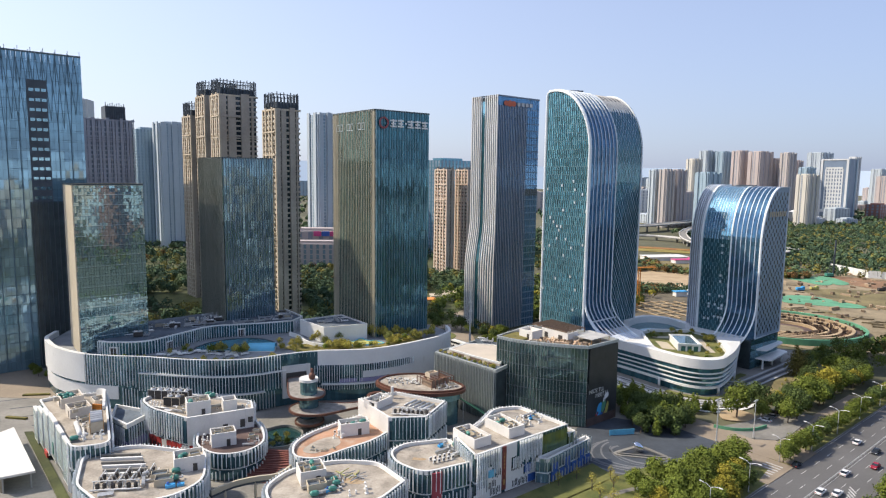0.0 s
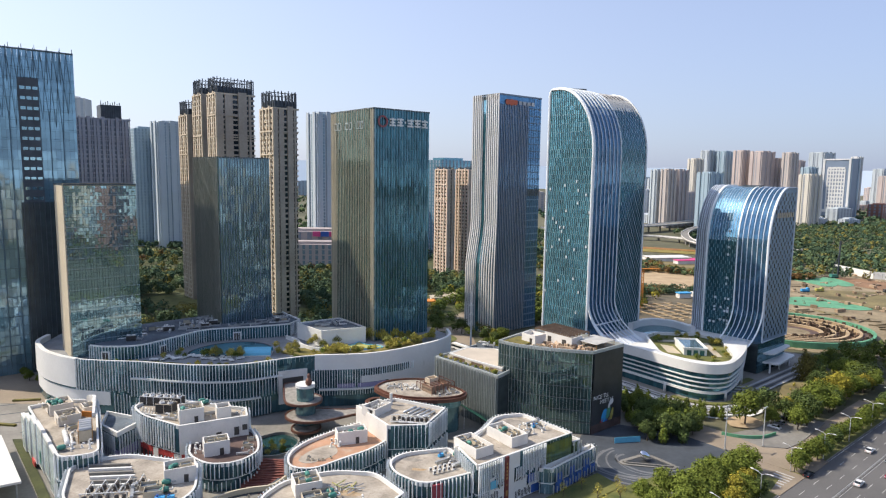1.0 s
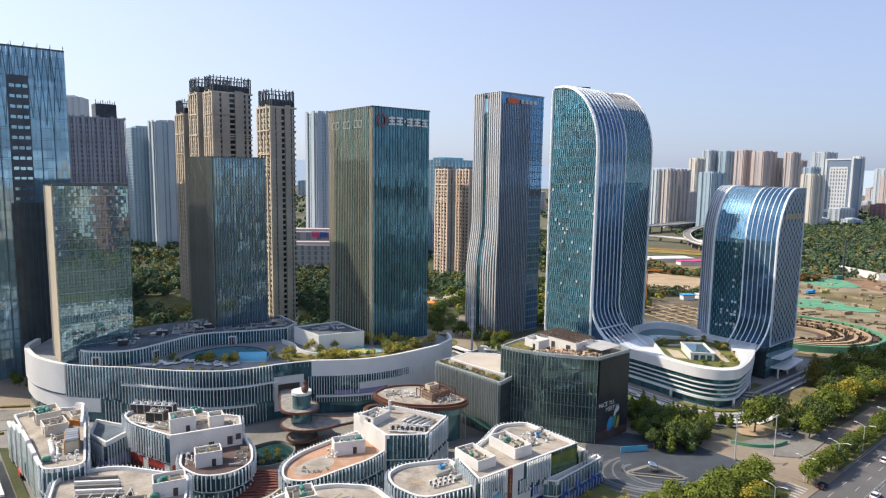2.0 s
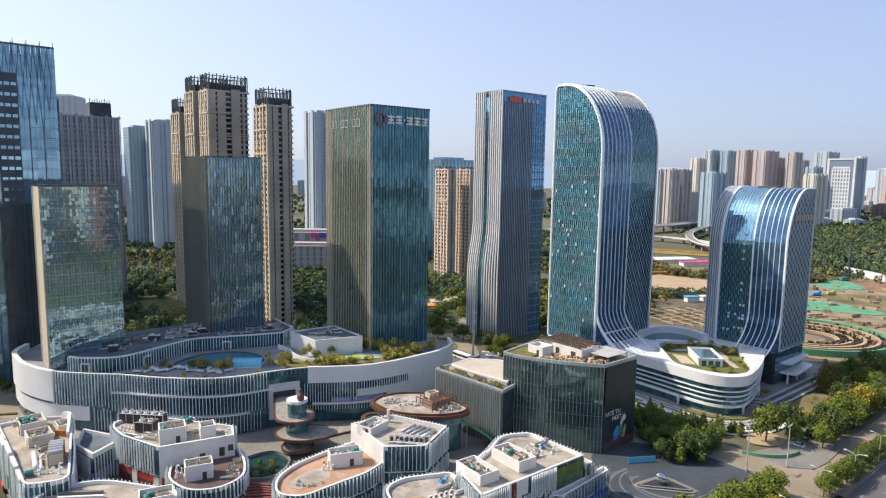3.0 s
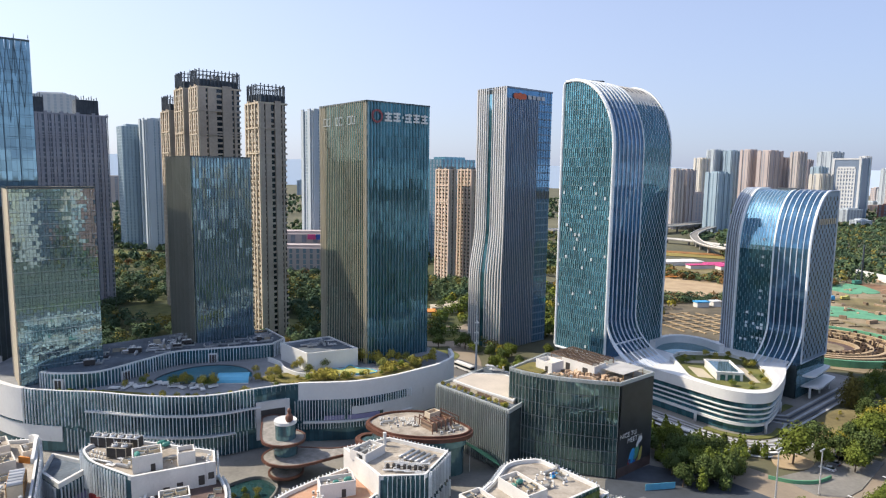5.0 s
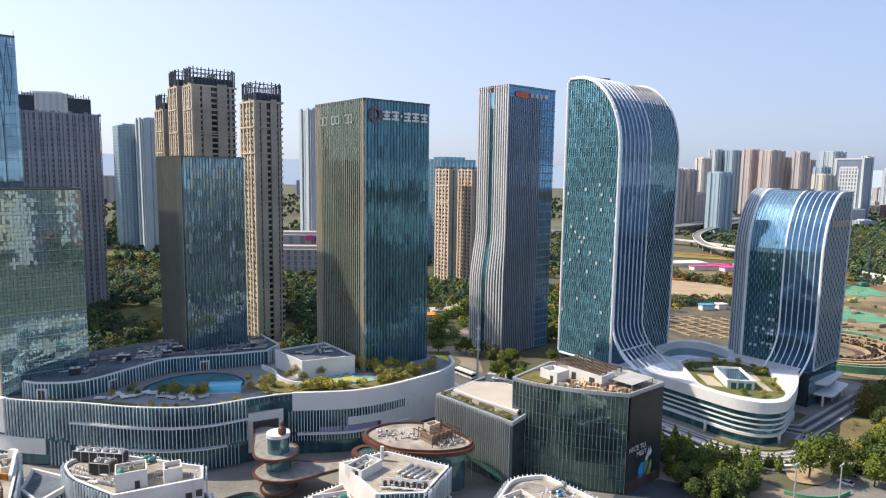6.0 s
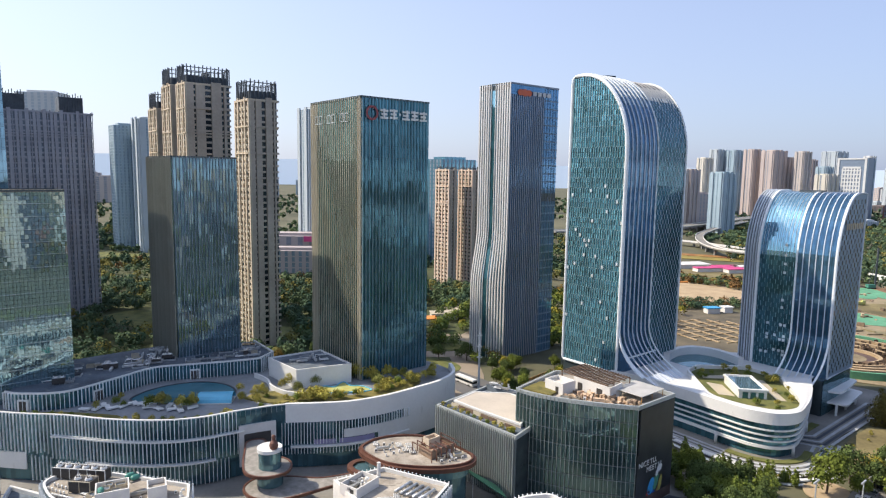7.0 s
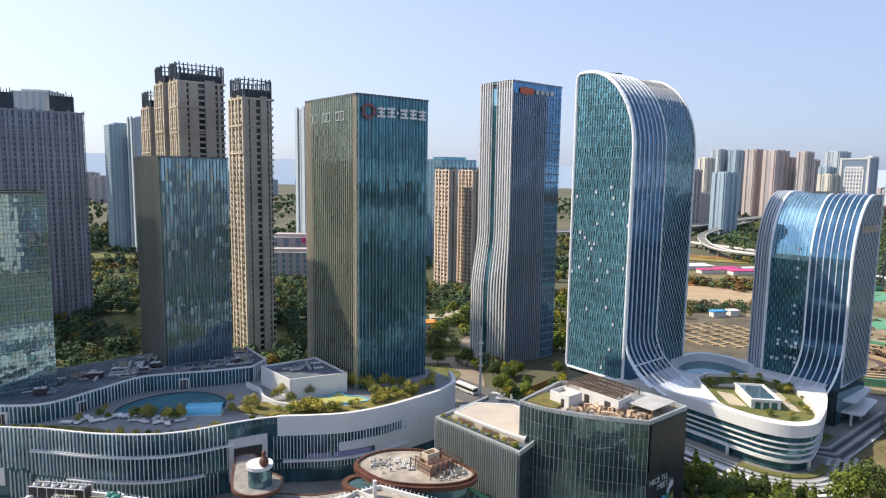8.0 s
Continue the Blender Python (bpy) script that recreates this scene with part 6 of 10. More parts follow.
G = math.atan2(E1.y, E1.x)
b1_left = face((-131, 198.8), (-99.6, 163), 2.2)
b1, p1 = mall_block("white finned mall block with stepped parapets and roof plant", [(-131, 198.8), (-124.7, 204.4), (-113.6, 206.5), (-107, 196), (-98.5, 181), (-90.4, 166.5, 4), (-99.6, 163, 3), (-112.6, 178.2)], 13.6, 1.5, seed=1, skip=lambda p, k: b1_left(p) and p.y > 165, low_part=0.5)
u1 = (Vector((-101.5, 165.2)) - Vector((-131, 198.8))).normalized()
for k, (s0, s1, za, zb, o) in enumerate(((0.0, 6.0, 1.0, 11.8, 1.6), (5.2, 13.0, 1.5, 13.2, 1.2), (12.2, 20.5, 2.0, 14.6, 0.9), (19.8, 29.0, 2.5, 15.2, 0.6), (28.4, 37.0, 3.0, 14.4, 0.35), (36.4, 44.0, 0.5, 13.7, 0.2))):
    pa, pb = Vector((-131, 198.8)) + u1 * s0, Vector((-131, 198.8)) + u1 * s1
    wall_panel(b1, pa, pb, za, zb, WHITE, o, thick=0.9)
    bm = bmesh.new()
    panes(bm, [pa, pb], za + 0.5, zb - 0.6, 1.6, 2.4, 0.02, random.Random(k), out=o + 0.06)
    tagged(part("facing_panel", bm, PALE_FACE, b1, "pale aqua glazed facing"), kind="stuff")
wall_panel(b1, Vector((-131, 198.8)) + u1 * 14.5, Vector((-131, 198.8)) + u1 * 18.5, 0.5, 2.2, RED, 1.3, "sign_board", "red sign board")
wall_panel(b1, Vector((-131, 198.8)) + u1 * 25.5, Vector((-131, 198.8)) + u1 * 26.6, 4.5, 8.0, GREEN_TANK, 0.85, "sign_board", thick=0.15)
bm = bmesh.new()
curl = curve([(-115.5, 205.5), (-112.3, 203.6), (-110.2, 199.8), (-108.4, 196.4), (-106.8, 193.0)], 5)
strip(bm, curl, 9.0, 13.9, -0.5, 0.3, lift=[1.4 * math.sin(math.pi * i / (len(curl) - 1)) + 1.0 * (1 - i / len(curl)) for i in range(len(curl))])
part("flared_wall", bm, WHITE, b1, "flaring white parapet wall")
b2_wall = face((-77.3, 185.3), (-59.6, 194.4), 0.9)
b2_shops = lambda p: p.x < -76.5 and p.y < 203
b2, p2 = mall_block("white mall block with red shopfronts and dark roof cooling plant", [(-99.3, 201.6, 4), (-92.2, 193.3, 4), (-77.3, 185.3, 1), (-59.6, 194.4, 0.5), (-62, 201, 1), (-82, 206, 3), (-94, 208, 4)], 13.4, 3, seed=2, low_part=0.36, skip=lambda p, k: b2_wall(p) or (k == 1 and b2_shops(p)))
wall_panel(b2, (-77.3, 185.3), (-59.6, 194.4), 0.3, 13.5, WHITE_WALL, 0.3, label="plain white wall with small windows")
w2 = (Vector((-59.6, 194.4)) - Vector((-77.3, 185.3))).normalized()
for s0, za, zb in ((1.6, 4.6, 6.8), (4.6, 5.4, 7.4), (7.2, 7.4, 9.0), (15.6, 7.8, 10.4), (10.4, 8.6, 9.6), (18.0, 9.0, 10.8)):
    p = Vector((-77.3, 185.3)) + w2 * s0
    wall_panel(b2, p, p + w2 * 1.5, za, zb, UNIT_DARK, 0.36, "window")
    wall_panel(b2, p - w2 * 0.1, p + w2 * 1.6, za - 0.15, za, WHITE, 0.45, "window_sill", thick=0.2)
shop = [p for p in p2 if b2_shops(p)]
i0 = min(range(len(shop)), key=lambda i: shop[i].x)
for k, (p, d) in enumerate(march(shop, 2.3, False, 0.2)):
    if k % 4 == 3:
        wall_panel(b2, p, p + d * 2.1, 0.2, 4.4, WHITE_WALL, 0.3, "pier")
        continue
    wall_panel(b2, p, p + d * 2.15, 0.2, 4.5, RED, 0.3, "shopfront", "bright red shopfront")
    for u in (0.25, 1.2):
        wall_panel(b2, p + d * u, p + d * (u + 0.65), 0.5, 3.0, UNIT_DARK, 0.36, "shop_window", thick=0.1)
b2b, p2b = mall_block("low finned mall terrace with a dark brown deck", [(-75, 187, 1), (-71.9, 177.4, 4), (-64, 171.6, 5), (-56.5, 173, 5), (-52.0, 180, 6), (-55.0, 190.4, 5), (-60, 198, 2), (-66, 192.5, 0.5)], 8.2, 4, roof=DECK_DARK, seed=3)
penthouse(b2b, (-65.0, 181.5), 7.0, 5.0, 7.2, 4.2, 0.45)
b3, p3 = mall_block("white mall block with a serrated parapet and a pale roof", [(-97.5, 164.4, 4), (-92, 169.5, 3), (-85, 172, 4), (-64.6, 167.3, 2), (-62, 160.4, 3), (-59.0, 151, 6), (-64, 142.5, 4), (-78, 138, 4), (-90, 148, 3)], 11.0, 3, seed=4)
penthouse(b3, (-66.5, 160.0), 7.5, 5.5, 10.0, 4.0, 0.45)
b4, p4 = mall_block("low rounded mall block with a terracotta roof terrace", [(-43.8, 178, 5), (-40.7, 186.4, 4), (-32.7, 195.6, 4), (-26, 202, 1), (-15.8, 188.5, 1), (-20, 181.5, 6), (-27, 175.5, 6), (-34.4, 168.3, 5), (-41.5, 169.6, 5)], 8.8, 4, roof=ROOF_RUST, seed=5)
penthouse(b4, (-27.0, 189.0), 9.0, 4.5, 7.8, 4.0, 0.35)
b4b_wall = face((-27.2, 203.5), (-15.8, 187.2), 0.8)
b4b, p4b = mall_block("white angular mall block with silver roof plant", [(-27.2, 203.5, 0.5), (-15.8, 187.2, 0.5), (-4.3, 188.4, 0.5), (1.6, 202.5, 0.5), (-15.6, 211, 0.5)], 13.6, 0.5, seed=6, low_part=0.45, skip=lambda p, k: b4b_wall(p))
wall_panel(b4b, (-27.2, 203.5), (-15.8, 187.2), 0.3, 13.7, WHITE_WALL, 0.35, label="plain white side wall")
penthouse(b4b, (-20.5, 200.5), 5.5, 8.0, 12.6, 2.6, -0.6)
b5, p5 = mall_block("white mall block with a wavy fin edge and a grey roof", [(-14.3, 169.5, 4), (-10.4, 174.6, 3), (2.6, 178.4, 2), (9.6, 163.6, 0.5), (-4.2, 156.0, 4), (-12.4, 162.5, 4)], 11.2, 3, seed=7)
b5b, p5b = mall_block("white stepped mall block with long fins and hanging banners", [(9.4, 161.0, 0.3), (4.5, 172.5, 0.5), (12, 184.6, 3), (17, 196.4, 4), (25.7, 198.4, 2), (38.6, 183.6, 0.4), (27.2, 174.9, 0.3)], 13.8, 2, seed=8, skip=lambda p, k: abs((p - Vector((9.4, 161.0))).dot(Vector((0.612, -0.791)))) < 0.8)
for k in range(4):
    wall_panel(b5b, Vector((4.5, 172.5)) + Vector((1.9, 3.0)) * k, Vector((4.5, 172.5)) + Vector((1.9, 3.0)) * (k + 1), 9, 14.0, WHITE, 0.1)
penthouse(b5b, (9.0, 172.8), 6.0, 10.0, 10.2, 5.4, 0.62, door=False)
penthouse(b5b, (19.0, 180.5), 6.0, 11.0, 12.8, 3.0, 0.62, door=False)
low, plow = mall_block("low blue-glazed mall step beside the forecourt", [(27.3, 173.8, 0.3), (38.6, 183.6, 0.3), (45.8, 191.0, 0.5), (46.5, 188.0, 0.5), (31.0, 173.0, 0.5)], 7.5, 0.5, seed=9, step=1.5, fin_mat=FIN_GREY, glass=GLASS_BLUE)
mid, pmid = mall_block("green-glazed middle step at the end of the mall block", [(38.8, 183.5, 0.2), (41.6, 186.0, 0.6), (30.0, 199.6, 1.5), (26.2, 198.4, 0.3)], 10.8, 0.5, seed=19, step=1.5, fin_mat=FIN_GREY, glass=GLASS_GREEN)
for k in range(6):
    pa = Vector((31.0, 173.0)) + (Vector((46.5, 188.0)) - Vector((31.0, 173.0))) * (0.06 + 0.155 * k)
    pb2 = pa + (Vector((46.5, 188.0)) - Vector((31.0, 173.0))) * 0.13
    wall_panel(low, pa, pb2, 0.4, 3.0 if k % 2 else 5.6, BLUE_DEEP, 0.5, "shop_sign", "deep blue shop panel", 0.2)
fa, fb = Vector((9.4, 161.0)), Vector((38.6, 183.6))
fdir = (fb - fa).normalized()
flen = (fb - fa).length
# long street front: white panels, slit windows in staggered groups, a glazed corner
for s0, s1, z0, z1 in ((0.0, 4.4, 0.3, 2.2), (4.4, 9.7, 0.3, 6.0), (8.4, 9.7, 6.0, 13.9), (4.4, 6.2, 6.0, 9.0), (11.3, 13.4, 0.3, 13.9), (13.4, 24.5, 0.3, 3.2), (13.4, 18.2, 3.2, 6.4), (13.4, 15.4, 9.6, 13.9)):
    wall_panel(b5b, fa + fdir * s0, fa + fdir * s1, z0, z1, WHITE, 0.1)
fins(b5b, [fa, fa + fdir * 8.4], 0, 0, 0.62, 0.35, 0.12, FIN, out=0.4, top=lambda i, p: (2.3, 13.9) if i < 7 else ((9.0 if i < 10 else 6.0) + (i % 3) * 0.5, 13.9))
fins(b5b, [fa + fdir * 13.5, fa + fdir * 25.0], 0, 0, 0.62, 0.35, 0.12, FIN, out=0.4, top=lambda i, p: (6.4 + (i * 5 % 4) * 0.5, 13.9) if i > 3 else (6.4, 9.6))
fins(b5b, [fa + fdir * 18.4, fa + fdir * 30.0], 3.3, 6.3, 0.62, 0.35, 0.12, FIN, out=0.4)
slit = bpy.data.meshes.new("slit_window")
bm = bmesh.new()
box(bm, -0.13, 0.13, -0.04, 0.06, 0, 1.9)
bm.to_mesh(slit), bm.free()
slit.materials.append(WINDOW)
srng = random.Random(4)
for z, runs in ((5.6, ((6.4, 9.2), (13.6, 17.6))), (3.0, ((4.6, 7.4),)), (0.8, ((5.6, 9.4), (14.0, 20.0)))):
    for a, b in runs:
        k = a
        while k < b:
            ob = new("slit_window", slit)
            ob.parent = b5b
            p = fa + fdir * k + Vector((fdir.y, -fdir.x)) * 0.1
            ob.matrix_basis = Matrix.Translation((p.x, p.y, z + srng.choice([0, 0.25, -0.25]))) @ Matrix.Rotation(math.atan2(fdir.y, fdir.x), 4, "Z")
            k += 0.55
bm = bmesh.new()
panes(bm, [fa + fdir * 25.2, fb, fb + Vector((-6.2, 7.2))], 7.2, 13.0, 1.4, 2.9, 0.02, rng, out=0.15)
tagged(part("corner_glazing", bm, GLASS_GREEN, b5b), kind="stuff")
wall_panel(b5b, fa + fdir * 9.8, fa + fdir * 11.2, 1.2, 13.6, MAROON, 0.3, "banner", "tall dark brown banner with dull gold marks")
for z, h, w in ((11.4, 0.5, 0.3), (10.3, 0.7, 0.5), (9.3, 0.6, 0.5), (8.3, 0.6, 0.45), (7.3, 0.6, 0.5), (5.6, 0.35, 0.3), (2.6, 1.6, 0.7)):
    wall_panel(b5b, fa + fdir * (10.5 - w / 2), fa + fdir * (10.5 + w / 2), z, z + h, GOLD, 0.34, "banner_mark", thick=0.03)
wall_panel(b5b, fa + fdir * 4.7, fa + fdir * 7.0, 6.2, 8.2, CANOPY_BLUE, 0.5, "sign_board")
wall_panel(b5b, fa + fdir * 0.6, fa + fdir * 3.6, 1.4, 3.8, WHITE, 0.55, "sign_board")
wall_panel(b5b, fa + fdir * 18.6, fa + fdir * 20.8, 4.0, 6.2, BLUE_DEEP, 0.55, "sign_board")
wall_panel(b5b, fa + fdir * 20, fa + fdir * 24, 0.5, 2.8, BLUE_DEEP, 0.2, "shopfront")
wall_panel(b5, (-2.2, 157.1), (0.4, 158.5), 0.6, 10.6, CARMINE, 0.62, "banner", "carmine hanging banner")
b6, p6 = mall_block("white mall block with a wide parapet and scattered roof plant", [(-43.8, 148.6, 5), (-39.7, 157.7, 4), (-34.4, 161.3, 4), (-27.5, 164, 4), (-16.8, 163.2, 3), (-8.6, 152.5, 0.5), (-14, 143, 2), (-30, 137, 4), (-40, 140, 4)], 11.0, 3, seed=10)
penthouse(b6, (-33.0, 154.5), 6.5, 6.5, 10.0, 3.6, 0.4)
annex = thing("mall_link", "low white-edged link block with a dark roof", "building")
ap = ccw([(-109, 205), (-94, 199.5), (-97, 188), (-105, 194)])
bm = bmesh.new()
prism(bm, ap, 0, 9.0)
part("core", bm, GLASS_SHOP, annex)
bm = bmesh.new()
strip(bm, ap, 8.6, 10.0, -0.5, 0.2, closed=True)
part("parapet", bm, WHITE, annex)
fins(annex, ap, 0.4, 8.6, 1.1, 0.4, 0.18, FIN, closed=True, out=0.35)

wall_panel(annex, (-105, 194), (-97, 188), 1.5, 4.2, VIOLET, 0.5, "banner", "long violet banner")
wall_panel(annex, (-97, 188), (-94, 199.5), 1.5, 4.2, VIOLET, 0.5, "banner")
bm = bmesh.new()
prism(bm, offset(ap, -0.6), 9.0, 9.1)
part("roof", bm, ROOF_GREY, annex)

# copper pavilion
disc = thing("roof_pavilion", "teardrop pavilion with a broad copper rim and cluttered roof", "pavilion")
tear = ccw(curve([(-23, 221), (-15, 213), (-3, 211), (6, 213.5), (8.5, 219), (3, 226), (-6, 232), (-16, 231.5), (-22, 227)], 5, True))
for z0, z1, d0, d1, m in ((0, 9.0, -2.8, -2.4, GLASS_SHOP), (11.8, 13.0, -1.0, 0.3, COPPER), (13.0, 13.6, -0.9, -0.5, COPPER)):
    bm = bmesh.new()
    strip(bm, tear, z0, z1, d0, d1, closed=True)
    part("rim" if m is COPPER else "glazing", bm, m, disc)
bm = bmesh.new()
prism(bm, offset(tear, -1.7), 9.0, 12.6)
part("drum", bm, GLASS_SHOP, disc)
bm = bmesh.new()
prism(bm, offset(tear, -0.9), 12.6, 13.0)
part("roof", bm, ROOF, disc)
penthouse(disc, (-2.0, 221), 8, 5.5, 13.0, 2.6, 0.7, TIMBER, ROOF_RUST, False)
penthouse(disc, (-3.4, 222.4), 4, 2.6, 14.5, 2.6, 0.7, STONE_TAN, ROOF_RUST, False)
for k in range(7):
    bm = bmesh.new()
    box(bm, -5.2 + 1.7 * k, -5.0 + 1.7 * k, -4.4, 4.4, 2.9, 3.1, Matrix.Translation((-2.0, 221, 13.0)) @ Matrix.Rotation(0.7, 4, "Z"))
    part("roof_beam", bm, COPPER, disc)
    for v in (-4.2, 4.2):
        bm = bmesh.new()
        box(bm, -5.2 + 1.7 * k, -5.0 + 1.7 * k, v - 0.1, v + 0.1, 0, 2.9, Matrix.Translation((-2.0, 221, 13.0)) @ Matrix.Rotation(0.7, 4, "Z"))
        part("roof_post", bm, COPPER, disc)
low_disc = ccw(curve([(-27, 224), (-24, 220), (-18, 219), (-16, 223), (-20, 228), (-25, 228)], 5, True))
bm = bmesh.new()
strip(bm, low_disc, 6.4, 7.4, -1.4, 0.2, closed=True)
part("lower_rim", bm, COPPER, disc)
bm = bmesh.new()
prism(bm, offset(low_disc, -1.2), 0, 6.9)
part("lower_drum", bm, GLASS_SHOP, disc)

kiosk = thing("lookout_kiosk", "glass drum kiosk with a white cap on stacked copper-edged decks", "kiosk")
for c, rr, z, ext in (((-47.0, 215.5), 6.5, 11.0, [(-58, 231.5), (-53, 233.5)]), ((-46.0, 213.0), 7.0, 6.3, None), ((-45.5, 211.5), 5.0, 2.6, None)):
    ring = [Vector(c) + Vector((math.cos(a), math.sin(a))) * rr for a in (k * math.tau / 28 for k in range(28))]
    if ext:
        ring = ccw(rounded([ext[0], (-54.5, 217, 3), (-52, 210.5, 3), (-46, 208.5, 4), (-40.5, 212, 4), (-41, 219, 4), (-48, 223, 3), ext[1]], 3))
    if rr == 7.0:
        ring = ccw(curve([(-53, 213), (-49, 207.5), (-41, 207), (-30, 214), (-21, 219), (-22, 223), (-33, 219), (-42, 219.5), (-50, 219)], 5, True))
    bm = bmesh.new()
    strip(bm, ring, z - 0.55, z + 0.2, -0.4, 0.1, closed=True)
    part("deck_rim", bm, COPPER, kiosk)
    bm = bmesh.new()
    prism(bm, offset(ring, -0.4), z - 0.5, z)
    part("deck", bm, DECK_TILE, kiosk)
for r0, z0, z1, m, name in ((3.0, 11.0, 15.6, GLASS_SHOP, "glass_drum"), (3.3, 15.6, 16.5, WHITE, "cap"), (3.4, 6.3, 10.1, GLASS_SHOP, "glass_drum"), (3.4, 0, 5.4, GLASS_SHOP, "glass_drum")):
    bm = bmesh.new()
    bmesh.ops.create_cone(bm, cap_ends=True, segments=24, radius1=r0, radius2=r0, depth=z1 - z0, matrix=Matrix.Translation((-46.5, 215.5, (z0 + z1) / 2)))
    part(name, bm, m, kiosk)
bm = bmesh.new()
tube(bm, [(-45.0, 214.0, z) for z in (16.5, 16.9, 17.6, 18.4, 18.9, 19.3, 19.8, 20.3, 20.6)], [0.7, 1.05, 1.2, 1.0, 0.6, 0.45, 0.62, 0.45, 0.1], 12)
part("finial", bm, COPPER, kiosk, "brown finial ornament")
sheet("sunken_court", curve([(-62, 204), (-54, 211), (-47, 206), (-48, 196), (-55, 193), (-61, 197)], 6, True), 0.12, WATER, "dark sunken court with a pool", category="pool")
bm = bmesh.new()
strip(bm, ccw(curve([(-62, 204), (-54, 211), (-47, 206), (-48, 196), (-55, 193), (-61, 197)], 6, True)), 0.0, 1.1, 0, 0.5, closed=True)
tagged(link("court_kerb", bm, PAVING), "pale curving kerb round the sunken court", "kerb", kind="structure")
stairs = thing("stepped_seating", "dark red timber steps between the mall blocks", "steps", at=(0, 0, 0))
STEP_RED = material("timber_step", (0.17, 0.055, 0.04), 0.7, vary=0.35, scale=0.8, fine=4)
for k in range(14):
    wave = [Vector((-55.8 + 2.3 * i, 171.6 + 0.92 * k - 0.12 * i + 0.015 * i * k + 0.45 * math.sin(1.5 * i + 0.9 * k))) for i in range(6)]
    bm = bmesh.new()
    prism(bm, ccw(wave + [p + Vector((0, 0.8 + 0.2 * (k % 2))) for p in wave[::-1]]), 0, 0.35 + 0.28 * k)
    part("step", bm, STEP_RED, stairs)
bm = bmesh.new()
prism(bm, ccw([(-55.6, 172.2), (-44.6, 171.4), (-44.4, 184.4), (-55.2, 183.6)]), 0, 0.14)
part("base_slab", bm, DECK_DARK, stairs)
ramp = thing("footbridge", "pale curving footbridge parapet at upper level", "bridge")
fbl = curve([(-59, 155), (-55, 160), (-50, 163), (-44.5, 165), (-42, 170)], 6)
bm = bmesh.new()
strip(bm, fbl, 4.8, 6.2, -0.3, 0.3)
part("parapet", bm, STONE_BEIGE, ramp)
bm = bmesh.new()
strip(bm, fbl, 4.3, 4.9, -2.6, 0.3)
part("deck", bm, PLAZA, ramp)
for k in (4, 12, 20):
    bm = bmesh.new()
    tube(bm, [(*fbl[k], 0), (*fbl[k], 4.6)], 0.35, 8)
    part("column", bm, STONE_BEIGE, ramp)

canopy = thing("entrance_canopy", "large white flat canopy over a ramp", "canopy")
cp = ccw([(-141, 188), (-138, 196.5), (-112, 166.8), (-119, 162.5), (-134, 170)])
bm = bmesh.new()
prism(bm, cp, 4.5, 5.1)
part("roof", bm, WHITE_WALL, canopy)
for p in offset(cp, -1.0):
    bm = bmesh.new()
    tube(bm, [(p.x, p.y, 0), (p.x, p.y, 4.6)], 0.22, 8)
    part("post", bm, STEEL, canopy)
bm = bmesh.new()
strip(bm, [(-133, 171), (-120, 163.8)], 0, 4.5, -0.5, 0)
part("side_wall", bm, STONE_BEIGE, canopy)


# ---- roof plant ----
UNIT_KINDS = {}


